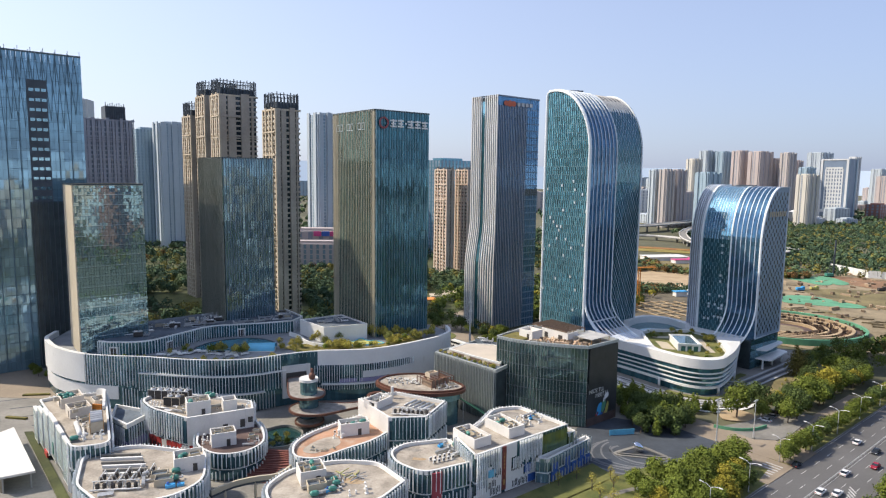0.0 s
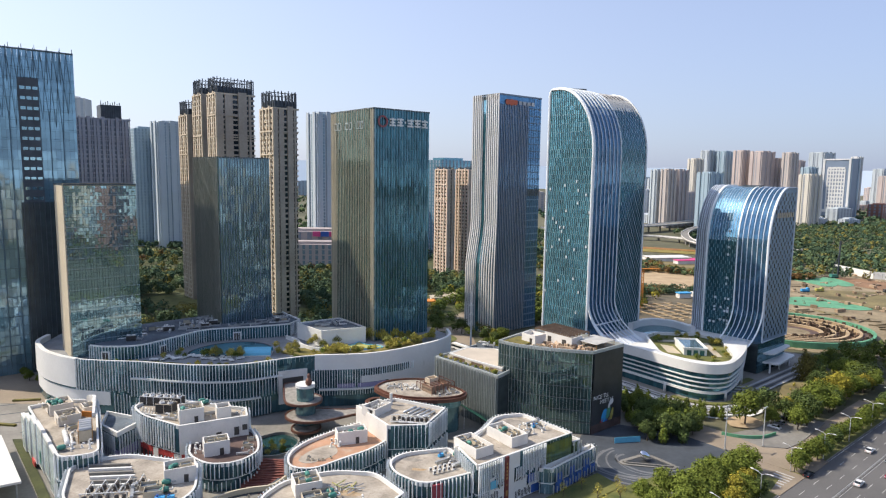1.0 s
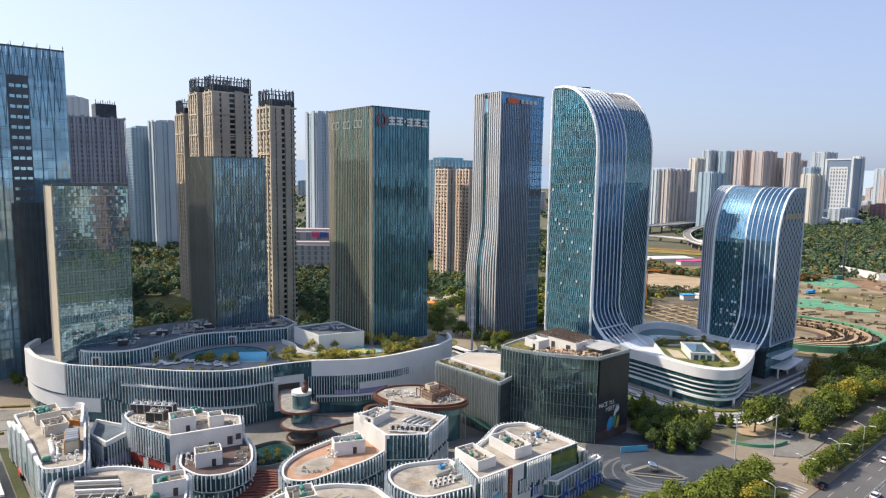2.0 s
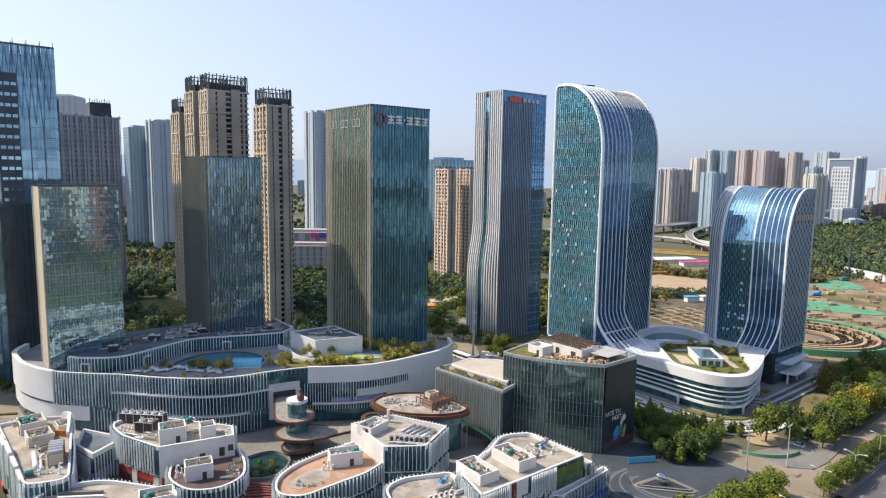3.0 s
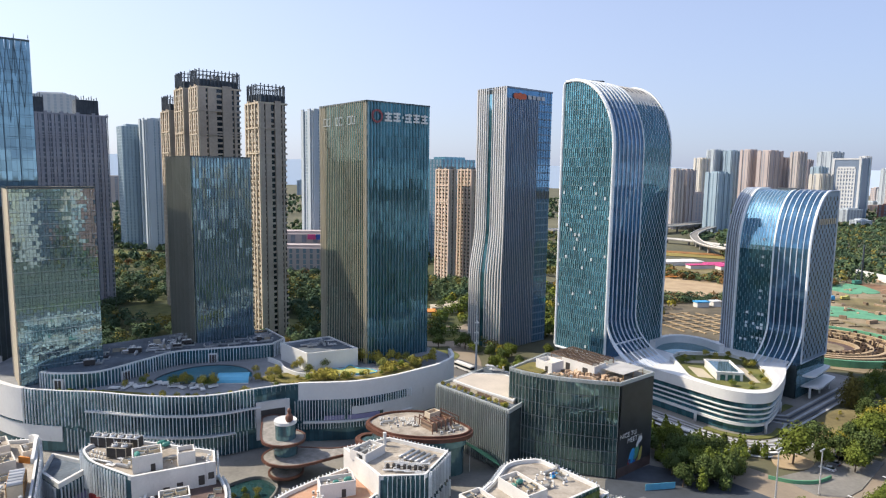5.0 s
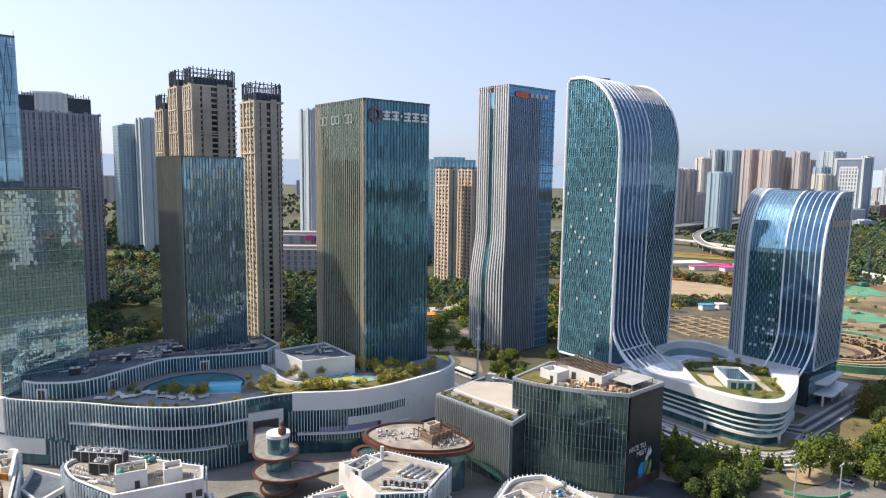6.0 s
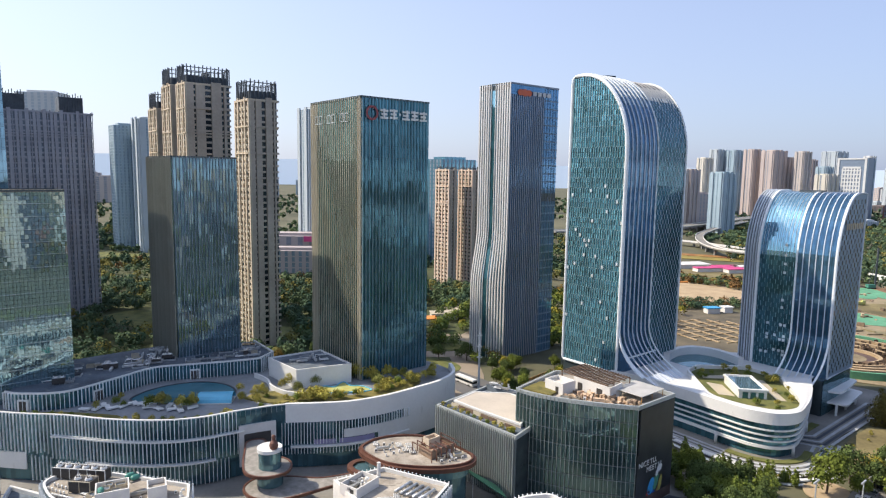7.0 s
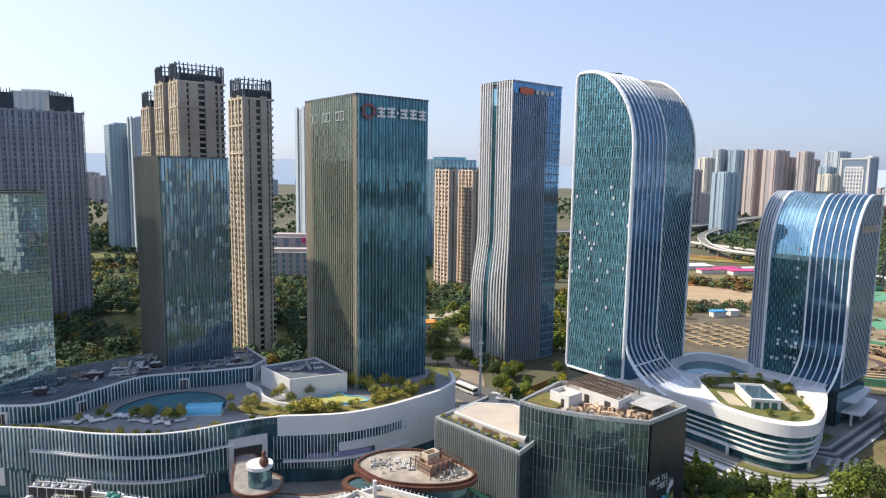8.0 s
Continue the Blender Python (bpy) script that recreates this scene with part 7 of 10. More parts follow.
def roof_unit(kind, x, y, z, turn=0.5, s=1.0):
    """Roof machines; each kind is built once and then copied."""
    m = Matrix.Translation((x, y, z)) @ Matrix.Rotation(turn, 4, "Z") @ Matrix.Scale(s, 4)
    if kind in UNIT_KINDS:
        return copy_thing(UNIT_KINDS[kind], m)
    labels = {
        "fan_box": ("roof_fan_unit", "black louvred cooling unit with two white fan cowls", "cooling unit"),
        "condenser": ("air_conditioner", "small pale outdoor air conditioner on a steel stand", "air conditioner"),
        "duct": ("air_duct", "galvanised air duct on short legs", "air duct"),
        "tank": ("water_tank", "green painted roof pump with a round motor", "pump"),
        "blue": ("roof_machine", "bright blue machine housing with a rounded hood", "machine"),
        "crate": ("storage_crate", "open tan timber crate of roof materials", "crate"),
        "rack": ("pipe_rack", "steel rack of parallel pale pipes", "pipe rack"),
        "hood": ("vent_hood", "white bent ventilation hood on the roof", "vent"),
    }
    name, label, cat = labels[kind]
    t = thing(name, label, cat, "roof plant")
    if kind == "fan_box":
        bm = bmesh.new()
        box(bm, -2.0, 2.0, -1.0, 1.0, 0.3, 2.4)
        part("housing", bm, UNIT_DARK, t)
        bm = bmesh.new()
        box(bm, -2.05, 2.05, -1.05, 1.05, 2.4, 2.5)
        part("top_plate", bm, STEEL, t)
        bm = bmesh.new()
        for k in range(7):
            box(bm, -1.9, 1.9, -1.04, -1.0, 0.45 + 0.27 * k, 0.62 + 0.27 * k)
        part("grille", bm, UNIT_DARK, t)
        for x0 in (-1.0, 1.0):
            bm = bmesh.new()
            bmesh.ops.create_cone(bm, cap_ends=True, segments=14, radius1=0.75, radius2=0.6, depth=0.6, matrix=Matrix.Translation((x0, 0, 2.7)))
            f = part("fan_cowl", bm, WHITE, t)
            bm = bmesh.new()
            bmesh.ops.create_cone(bm, cap_ends=True, segments=12, radius1=0.45, radius2=0.45, depth=0.04, matrix=Matrix.Translation((x0, 0, 3.02)))
            part("fan_disc", bm, UNIT_DARK, f)
        for x0 in (-1.8, 1.8):
            bm = bmesh.new()
            box(bm, x0 - 0.12, x0 + 0.12, -0.9, 0.9, 0, 0.3)
            part("skid", bm, STEEL, t)
    elif kind == "condenser":
        bm = bmesh.new()
        box(bm, -0.5, 0.5, -0.25, 0.25, 0.25, 1.45)
        bmesh.ops.bevel(bm, geom=list(bm.edges), offset=0.04, segments=1, affect="EDGES")
        part("housing", bm, WHITE, t)
        bm = bmesh.new()
        bmesh.ops.create_cone(bm, cap_ends=True, segments=12, radius1=0.36, radius2=0.36, depth=0.04, matrix=Matrix.Translation((0, -0.27, 0.85)) @ Matrix.Rotation(math.pi / 2, 4, "X"))
        part("fan_grille", bm, UNIT_DARK, t)
        bm = bmesh.new()
        for a in (-0.42, 0.42):
            box(bm, a - 0.04, a + 0.04, -0.3, 0.3, 0, 0.25)
        part("stand", bm, STEEL, t)
    elif kind == "duct":
        bm = bmesh.new()
        box(bm, -2.6, 2.6, -0.4, 0.4, 0.4, 1.1)
        for k in range(5):
            box(bm, -2.3 + 1.1 * k, -2.22 + 1.1 * k, -0.45, 0.45, 0.36, 1.14)
        part("duct_body", bm, STEEL, t)
        bm = bmesh.new()
        box(bm, 2.2, 3.0, -0.4, 0.4, 1.1, 1.9)
        part("elbow", bm, STEEL, t)
        for a in (-2, 0, 2):
            bm = bmesh.new()
            box(bm, a - 0.05, a + 0.05, -0.3, 0.3, 0, 0.4)
            part("leg", bm, STEEL, t)
    elif kind == "tank":
        bm = bmesh.new()
        tube(bm, [(-0.7, 0, 0.75), (-0.4, 0, 0.8), (0.5, 0, 0.8), (0.8, 0, 0.75)], [0.3, 0.5, 0.5, 0.3], 12)
        part("motor", bm, GREEN_TANK, t)
        bm = bmesh.new()
        box(bm, -0.9, 0.9, -0.5, 0.5, 0, 0.3)
        part("plinth", bm, PAVING, t)
        bm = bmesh.new()
        tube(bm, [(0.8, 0, 0.6), (1.5, 0, 0.6), (1.5, 0.9, 0.6)], 0.14, 8)
        part("pipe", bm, STEEL, t)
    elif kind == "blue":
        bm = bmesh.new()
        box(bm, -1.4, 1.4, -0.8, 0.8, 0.1, 1.1)
        bmesh.ops.bevel(bm, geom=list(bm.edges), offset=0.12, segments=2, affect="EDGES")
        part("housing", bm, BLUE, t)
        bm = bmesh.new()
        tube(bm, [(-0.8, 0, 1.1), (-0.8, 0, 1.5), (-0.3, 0, 1.7)], [0.4, 0.35, 0.2], 10)
        part("hood", bm, BLUE_DEEP, t)
        bm = bmesh.new()
        box(bm, -1.2, 1.2, -0.6, 0.6, 0, 0.1)
        part("skid", bm, STEEL, t)
    elif kind == "crate":
        bm = bmesh.new()
        strip(bm, [(-1.3, -0.9), (1.3, -0.9), (1.3, 0.9), (-1.3, 0.9)], 0.02, 1.2, -0.07, 0.0, closed=True)
        part("crate_wall", bm, STONE_BEIGE, t)
        bm = bmesh.new()
        box(bm, -1.22, 1.22, -0.82, 0.82, 0, 0.8)
        part("load", bm, ROOF_GREY, t)
    elif kind == "rack":
        for k in range(7):
            bm = bmesh.new()
            tube(bm, [(-2.4, -1.2 + 0.4 * k, 0.75), (2.4, -1.2 + 0.4 * k, 0.75)], 0.13, 8)
            part("pipe", bm, STEEL if k % 2 else WHITE, t)
        for a in (-2, 0, 2):
            bm = bmesh.new()
            box(bm, a - 0.08, a + 0.08, -1.4, 1.4, 0.5, 0.62)
            box(bm, a - 0.06, a + 0.06, -1.3, -1.18, 0, 0.5)
            box(bm, a - 0.06, a + 0.06, 1.18, 1.3, 0, 0.5)
            part("frame", bm, STEEL, t)
    else:
        bm = bmesh.new()
        tube(bm, [(0, 0, 0), (0, 0, 1.3), (0.15, 0, 1.7), (0.6, 0, 1.8), (0.9, 0, 1.5)], 0.32, 10)
        part("pipe", bm, WHITE, t)
        bm = bmesh.new()
        box(bm, -0.5, 0.5, -0.5, 0.5, 0, 0.25)
        part("kerb", bm, WHITE, t)
    t.matrix_basis = m
    UNIT_KINDS[kind] = t
    return t


crng = random.Random(31)


def scatter(c, spread, z, kinds, n, turn=0.5):
    """Loose plant over a rectangle of roof laid out on the street grid."""
    made = []
    tries = 0
    while len(made) < 0.8 * n and tries < n * 12:
        tries += 1
        a, b = crng.uniform(-1, 1) * spread[0], crng.uniform(-1, 1) * spread[1]
        q = Vector(c) + Vector((math.cos(turn), math.sin(turn))) * a + Vector((-math.sin(turn), math.cos(turn))) * b
        if any((q - p).length < 1.7 for p in made):
            continue
        made.append(q)
        roof_unit(crng.choice(kinds), q.x, q.y, z, turn + crng.choice([0, 1.57, 0.1]), crng.uniform(0.7, 1.0))


def cooling_bank(label, x, y, z, length, depth, height, turn, cowls, side, frame_mat):
    """A long bank of cooling machines with a row of fan cowls, corner posts and a pipe rail."""
    t = thing("cooling_bank", label, "cooling unit", "roof plant", at=(x, y, z))
    t.rotation_euler.z = turn
    n = len(cowls)
    bm = bmesh.new()
    box(bm, -length / 2, length / 2, -depth / 2, depth / 2, 0.35, height)
    part("housing", bm, side, t)
    w = length / n
    for k in range(n):
        for sy in (-1, 1):
            bm = bmesh.new()
            for q in range(6):
                za = 0.55 + (height - 0.9) * q / 6
                box(bm, -length / 2 + w * k + 0.2, -length / 2 + w * (k + 1) - 0.2, sy * depth / 2 - 0.03, sy * depth / 2 + 0.03, za, za + (height - 0.9) / 9)
            tagged(part("louvre", bm, UNIT_DARK, t), kind="stuff")
    for k in range(n + 1):
        for sy in (-1, 1):
            bm = bmesh.new()
            xx = -length / 2 + w * k
            box(bm, xx - 0.07, xx + 0.07, sy * depth / 2 - 0.1, sy * depth / 2 + 0.1, 0, height + 0.1)
            part("post", bm, frame_mat, t)
    for sy in (-1, 1):
        bm = bmesh.new()
        box(bm, -length / 2, length / 2, sy * depth / 2 - 0.1, sy * depth / 2 + 0.1, height, height + 0.16)
        part("rail", bm, frame_mat, t)
    for k, kind in enumerate(cowls):
        xx = -length / 2 + w * (k + 0.5)
        bm = bmesh.new()
        if kind == "arch":  # half-round hood lying across the bank
            ring = [[bm.verts.new((xx + w * 0.42 * math.cos(math.pi * q / 8), sy * depth * 0.46, height + 0.1 + w * 0.42 * math.sin(math.pi * q / 8))) for q in range(9)] for sy in (-1, 1)]
            for q in range(8):
                bm.faces.new((ring[0][q], ring[0][q + 1], ring[1][q + 1], ring[1][q]))
            bm.faces.new(ring[0][::-1]), bm.faces.new(ring[1])
            part("hood", bm, STEEL, t)
            continue
        bmesh.ops.create_cone(bm, cap_ends=True, segments=14, radius1=0.85, radius2=0.65, depth=0.5, matrix=Matrix.Translation((xx, 0, height + 0.3)))
        f = part("fan_cowl", bm, WHITE, t)
        bm = bmesh.new()
        bmesh.ops.create_cone(bm, cap_ends=True, segments=12, radius1=0.5, radius2=0.5, depth=0.05, matrix=Matrix.Translation((xx, 0, height + 0.56)))
        part("fan_disc", bm, UNIT_DARK, f)
        bm = bmesh.new()
        for a in (0.4, -0.5, 1.6):
            tube(bm, [(xx, 0, height + 0.5), (xx + 0.7 * math.sin(a), 0.3 * math.cos(a), height + 1.3)], 0.07, 5)
        part("bracket", bm, WHITE, f)
    return t


def long_duct(label, x, y, z, length, turn, mat, r=0.55):
    """A round roof duct with joint rings on saddles."""
    t = thing("air_duct", label, "air duct", "roof plant", at=(x, y, z))
    t.rotation_euler.z = turn
    bm = bmesh.new()
    tube(bm, [(-length / 2, 0, r + 0.3), (length / 2, 0, r + 0.3), (length / 2 + r, 0, r), (length / 2 + r * 1.2, 0, -0.02)], r, 12)
    part("duct_body", bm, mat, t, smooth=True)
    k = -length / 2 + 0.6
    while k < length / 2:
        bm = bmesh.new()
        tube(bm, [(k - 0.06, 0, r + 0.3), (k + 0.06, 0, r + 0.3)], r + 0.06, 12)
        part("joint_ring", bm, STEEL, t)
        bm = bmesh.new()
        box(bm, k + 0.3, k + 0.5, -r, r, 0, 0.5)
        part("saddle", bm, STEEL, t)
        k += 1.5
    return t


# left block
penthouse(b1, (-120.0, 197.8), 7.5, 6.5, 12.5, 3.4, -0.85, ROOF_WARM)
penthouse(b1, (-112.6, 189.6), 6.5, 6.0, 12.5, 3.0, -0.85, ROOF_WARM)
penthouse(b1, (-112.0, 199.8), 5.5, 3.5, 12.5, 1.6, -0.85, ROOF_WARM, door=False)
wall_panel(b1, (-110.6, 193.6), (-107.4, 193.0), 12.5, 14.3, ORANGE, 0.1, "hoarding_panel", "bright orange panel")
cooling_bank("beige cooling bank with arched hoods in a rusty frame", -101.0, 178.6, 12.6, 8.5, 3.4, 3.4, -1.06, ["arch"] * 5, UNIT, ORANGE_RUST)
long_duct("large white round roof duct", -105.6, 176.8, 12.6, 8.0, -0.95, WHITE, 0.7)
long_duct("white round roof duct", -103.4, 175.8, 12.6, 6.0, -1.0, WHITE, 0.4)
roof_unit("tank", -102.2, 169.0, 12.65, 0.6, 1.4)
scatter((-106, 181), (1.2, 5), 12.65, ["duct", "condenser", "tank", "hood", "crate"], 9, 0.7)
scatter((-98, 171), (2.5, 2), 12.65, ["crate", "condenser", "hood"], 6, 0.7)
scatter((-120.0, 197.8), (2.2, 1.8), 14.75, ["tank", "crate", "condenser"], 4, -0.85)
scatter((-112.6, 189.6), (2.0, 1.6), 14.35, ["duct", "crate", "condenser"], 4, -0.85)
scatter((-112.0, 199.8), (2.0, 0.8), 12.95, ["duct", "condenser"], 3, -0.85)
# dark cooling plant
cooling_bank("long black cooling bank with six white fan cowls", -90.6, 204.6, 12.45, 14.0, 2.6, 2.9, -0.1, ["cone"] * 6, UNIT_DARK, WHITE)
cooling_bank("black cooling unit with two white fan cowls", -86.6, 198.3, 12.45, 5.4, 3.2, 3.0, -0.1, ["cone"] * 2, UNIT_DARK, UNIT)
for k in range(9):
    roof_unit("condenser", -95.3 + 1.25 * (k % 5) + 0.3 * (k // 5), 198.6 - 0.55 * (k % 5) + 1.9 * (k // 5), 12.45, 2.4, 0.8)
long_duct("galvanised round roof duct", -89.6, 194.6, 12.45, 6.5, -0.3, STEEL, 0.3)
scatter((-83.5, 194.0), (2.2, 2.2), 12.45, ["duct", "condenser", "rack", "crate"], 7, -0.4)
penthouse(b2, (-76.6, 192.6), 7.0, 6.0, 12.3, 4.6, 0.475)
penthouse(b2, (-68.0, 196.2), 4.2, 4.6, 12.3, 3.6, 0.475, door=False)
scatter((-76.6, 192.6), (2.4, 1.8), 15.75, ["tank", "crate", "tank"], 6, 0.475)
scatter((-71.8, 195.5), (0.8, 2), 12.45, ["condenser", "duct"], 3, 0.475)
scatter((-63.5, 197), (1.5, 1.5), 12.45, ["condenser", "hood"], 3, 0.475)
# brown deck
scatter((-56.5, 185), (2, 6), 7.25, ["crate", "condenser", "duct"], 8, 0.2)
scatter((-70, 181), (1.5, 3.5), 7.25, ["condenser", "hood"], 4, 0.3)
scatter((-65.0, 181.5), (2, 1.2), 10.25, ["tank", "crate"], 4, 0.45)
# big pale roof with raised strips
strips = thing("roof_lights", "row of long raised roof strips with pale tops", "rooflight", at=(-86, 163, 10.0))
for k in range(6):
    bm = bmesh.new()
    box(bm, -6.0 + 0.4 * k, 4.5 + 0.5 * k, -0.35, 0.35, 0.05, 0.75, Matrix.Translation((1.6 * k * 0.6 - 1, -2.2 * k + 3.0, 0)) @ Matrix.Rotation(0.12, 4, "Z"))
    part("strip", bm, WHITE if k % 2 else PAVING, strips)


def pump_trestle(x, y, z, turn):
    """A galvanised A-frame that carries two grey pumps."""
    t = thing("pump_trestle", "galvanised A-frame with two grey pumps on the roof", "pump", "pump trestles", at=(x, y, z))
    m = Matrix.Rotation(turn, 4, "Z")
    for u in (-1.5, 1.5):
        for v in (-0.9, 0.9):
            bm = bmesh.new()
            tube(bm, [m @ Vector((u, v, 0)), m @ Vector((u, v * 0.25, 2.3))], 0.1, 6)
            part("leg", bm, STEEL, t)
    for z0, v in ((2.3, 0.0), (0.35, 0.85), (0.35, -0.85)):
        bm = bmesh.new()
        tube(bm, [m @ Vector((-1.9, v, z0)), m @ Vector((1.9, v, z0))], 0.13, 6)
        part("rail", bm, WHITE, t)
    for u in (-0.8, 0.8):
        bm = bmesh.new()
        tube(bm, [m @ Vector((u, 0, 0.3)), m @ Vector((u, 0, 0.5)), m @ Vector((u, 0, 1.5)), m @ Vector((u, 0, 1.7))], [0.3, 0.5, 0.5, 0.3], 10)
        part("pump", bm, UNIT_DARK, t)
    bm = bmesh.new()
    tube(bm, [m @ Vector((-2.2, -1.1, 0.6)), m @ Vector((0, -1.2, 0.6)), m @ Vector((2.2, -1.1, 0.6))], 0.2, 8)
    part("pipe", bm, WHITE, t)
    return t


for k in range(5):
    pump_trestle(-84.6 + 2.6 * k, 151.2 + 1.1 * k, 10.05, 0.4 + 1.35)
for k in range(3):
    pump_trestle(-83.0 + 3.6 * k, 147.2 + 0.5 * k, 10.05, 0.2)
roof_unit("rack", -80.5, 144.5, 10.05, 0.4, 1.0)
roof_unit("blue", -66.8, 149.0, 10.05, 0.4, 0.85)
roof_unit("blue", -64.6, 149.9, 10.05, 0.4, 0.75)
roof_unit("crate", -71.5, 153.5, 10.05, 0.3, 1.5)
roof_unit("crate", -69.0, 150.6, 10.05, 0.3, 1.7)
scatter((-71, 152.5), (4, 3), 10.05, ["crate", "condenser", "duct", "tank"], 12, 0.4)
scatter((-66.5, 160.0), (2.2, 1.6), 12.85, ["tank", "crate", "tank"], 6, 0.45)
# terracotta terrace
for k in range(7):
    roof_unit("crate", -38.5 + crng.uniform(0, 8), 172.0 + crng.uniform(0, 4) + k * 0.6, 7.9, crng.uniform(0, 3), 0.35)
scatter((-32, 187), (1.6, 3), 7.9, ["condenser", "hood"], 4, 0.35)
scatter((-27.0, 189.0), (3, 1.0), 10.65, ["tank", "condenser", "crate"], 6, 0.35)
sheetlike = [(-40, 176), (-37, 183), (-32, 186), (-30, 180), (-36, 174)]
bm = bmesh.new()
prism(bm, ccw(curve(sheetlike, 4, True)), 7.86, 7.9)
part("worn_patch", bm, ROOF, b4, "pale worn screed patch")
# angular block
for k in range(4):
    roof_unit("rack", -9.5 + 1.6 * k, 198.5 - 0.6 * k, 12.65, 2.6, 0.7)
for k in range(5):
    long_duct("silver roof duct in a row", -10.0 + 1.5 * k, 201.0 - 0.9 * k, 12.65, 6.0, 0.95, STEEL, 0.38)
for k in range(4):
    pump_trestle(-13.5 + 2.8 * k, 192.6 - 0.4 * k, 12.65, 0.1)
scatter((-9, 194), (4, 3.5), 12.65, ["duct", "condenser", "rack"], 12, 0.1)
scatter((-20.5, 200.5), (1.6, 2.6), 14.05, ["condenser", "duct", "hood"], 6, -0.6)
bm = bmesh.new()
tube(bm, [(-16.5, 207.0, 12.6), (-16.5, 207.0, 16.6)], 0.5, 10)
part("flue", bm, WHITE, b4b)
# wavy block
for k in range(5):
    roof_unit("condenser", -1.5 + 1.25 * k, 163.4 + 0.75 * k, 10.25, 0.55, 1.15)
    roof_unit("condenser", -2.6 + 1.25 * k, 165.0 + 0.75 * k, 10.25, 0.55, 1.15)
roof_unit("blue", 0.2, 174.2, 10.25, 0.8, 0.8)
roof_unit("tank", 4.6, 173.5, 10.25, 0.8, 1.2)
scatter((3.5, 169.5), (2.2, 3), 10.25, ["duct", "rack", "hood", "condenser"], 11, 0.6)
scatter((9.0, 172.8), (2, 4), 14.45, ["tank", "crate", "condenser"], 8, 0.62)
scatter((19.0, 180.5), (2, 4), 14.65, ["crate", "tank", "tank", "condenser"], 9, 0.62)
roof_unit("blue", 28.3, 189.6, 12.85, 0.6, 0.9)
scatter((26, 187.5), (4.5, 4), 12.85, ["crate", "condenser", "duct", "hood"], 14, 0.62)
# near block
scatter((-33.0, 154.5), (2.2, 2.2), 12.45, ["tank", "crate", "tank"], 6, 0.4)
for k in range(16):
    a, q = crng.uniform(0, 3.1), Vector((-24.0 + crng.uniform(-3.4, 3.4), 155.5 + crng.uniform(-2, 2)))
    if k == 0:
        heap = thing("scrap_heap", "heap of loose steel bars and ochre boards", "scrap heap", at=(-24, 155.5, 10.05))
    bm = bmesh.new()
    d = Vector((math.cos(a), math.sin(a), 0)) * crng.uniform(1, 2.2)
    c = Vector((q.x + 24, q.y - 155.5, 0.12 + 0.05 * k))
    tube(bm, [c - d, c + d], 0.12, 5)
    part("bar", bm, STEEL if k % 3 else YELLOW, heap)
roof_unit("blue", -27.0, 147.8, 10.05, 0.5, 1.0)
roof_unit("crate", -30.5, 149.0, 10.05, 0.4, 1.8)
roof_unit("crate", -28.5, 151.2, 10.05, 0.4, 1.5)
scatter((-28, 149), (4, 3), 10.05, ["condenser", "crate", "duct", "tank"], 12, 0.4)
scatter((-20, 149), (3, 3), 10.05, ["condenser", "hood"], 4, 0.4)
# rust stains and puddled screed on the pale roofs
for blk, c, z, rx, ry, m in ((b5, (-6.0, 166.2), 10.26, 1.9, 0.9, OCHRE), (b6, (-22.5, 153.4), 10.06, 3.2, 1.4, OCHRE), (b6, (-31, 147), 10.06, 3.0, 2.0, DIRT), (b3, (-80, 157), 10.06, 5, 2.4, DIRT), (b3, (-72, 147), 10.06, 4.0, 2.0, DIRT), (b5, (-8, 172), 10.26, 2.6, 1.2, DIRT), (b5b, (22, 193), 12.86, 4, 2, DIRT), (b1, (-102, 172), 12.66, 3.5, 3.0, DIRT)):
    bm = bmesh.new()
    prism(bm, [(c[0] + rx * math.cos(a) * (1 + 0.25 * math.sin(3 * a + rx)), c[1] + ry * math.sin(a) * (1 + 0.3 * math.cos(2 * a + ry))) for a in (k * math.tau / 20 for k in range(20))], z - 0.03, z)
    part("stain", bm, m, blk, "damp stain on the roof")
# corner building's roof: plain white walls, a pergola, a pale canopy and builders' rubbish
penthouse(corner, (33.0, 229.0), 6.5, 5.5, 28.4, 3.4, -0.886, WHITE_WALL, ROOF_WARM)
for a, b in (((37.5, 231.5), (45.4, 221.9)), ((37.5, 231.5), (42.4, 236.4)), ((45.4, 221.9), (49.8, 226.4)), ((40.8, 227.6), (43.6, 230.4))):
    bm = bmesh.new()
    strip(bm, [a, b], 28.4, 31.9, -0.15, 0.15)
    part("roof_wall", bm, WHITE_WALL, corner, "bare white wall")
for a, b in (((38.4, 230.3), (39.4, 229.1)), ((42.6, 225.3), (43.8, 223.8))):
    bm = bmesh.new()
    strip(bm, [a, b], 28.45, 30.7, -0.19, 0.19)
    part("door", bm, UNIT_DARK, corner)
bm = bmesh.new()
prism(bm, [(22.2, 228.8), (29.5, 223.6), (33.8, 229.6), (28.5, 235.4)], 28.4, 29.1)
part("planter", bm, SEDUM, corner, "square of dry roof planting")
pergola = thing("roof_pergola", "dark brown timber pergola over bare white walls", "pergola", at=(43.9, 232.7, 28.4))
PG = Matrix.Rotation(-0.886, 4, "Z")
for k in range(18):
    bm = bmesh.new()
    box(bm, -8.1 + 0.93 * k, -7.85 + 0.93 * k, -5.5, 5.5, 3.85, 4.1, PG)
    part("slat", bm, TIMBER_DARK, pergola)
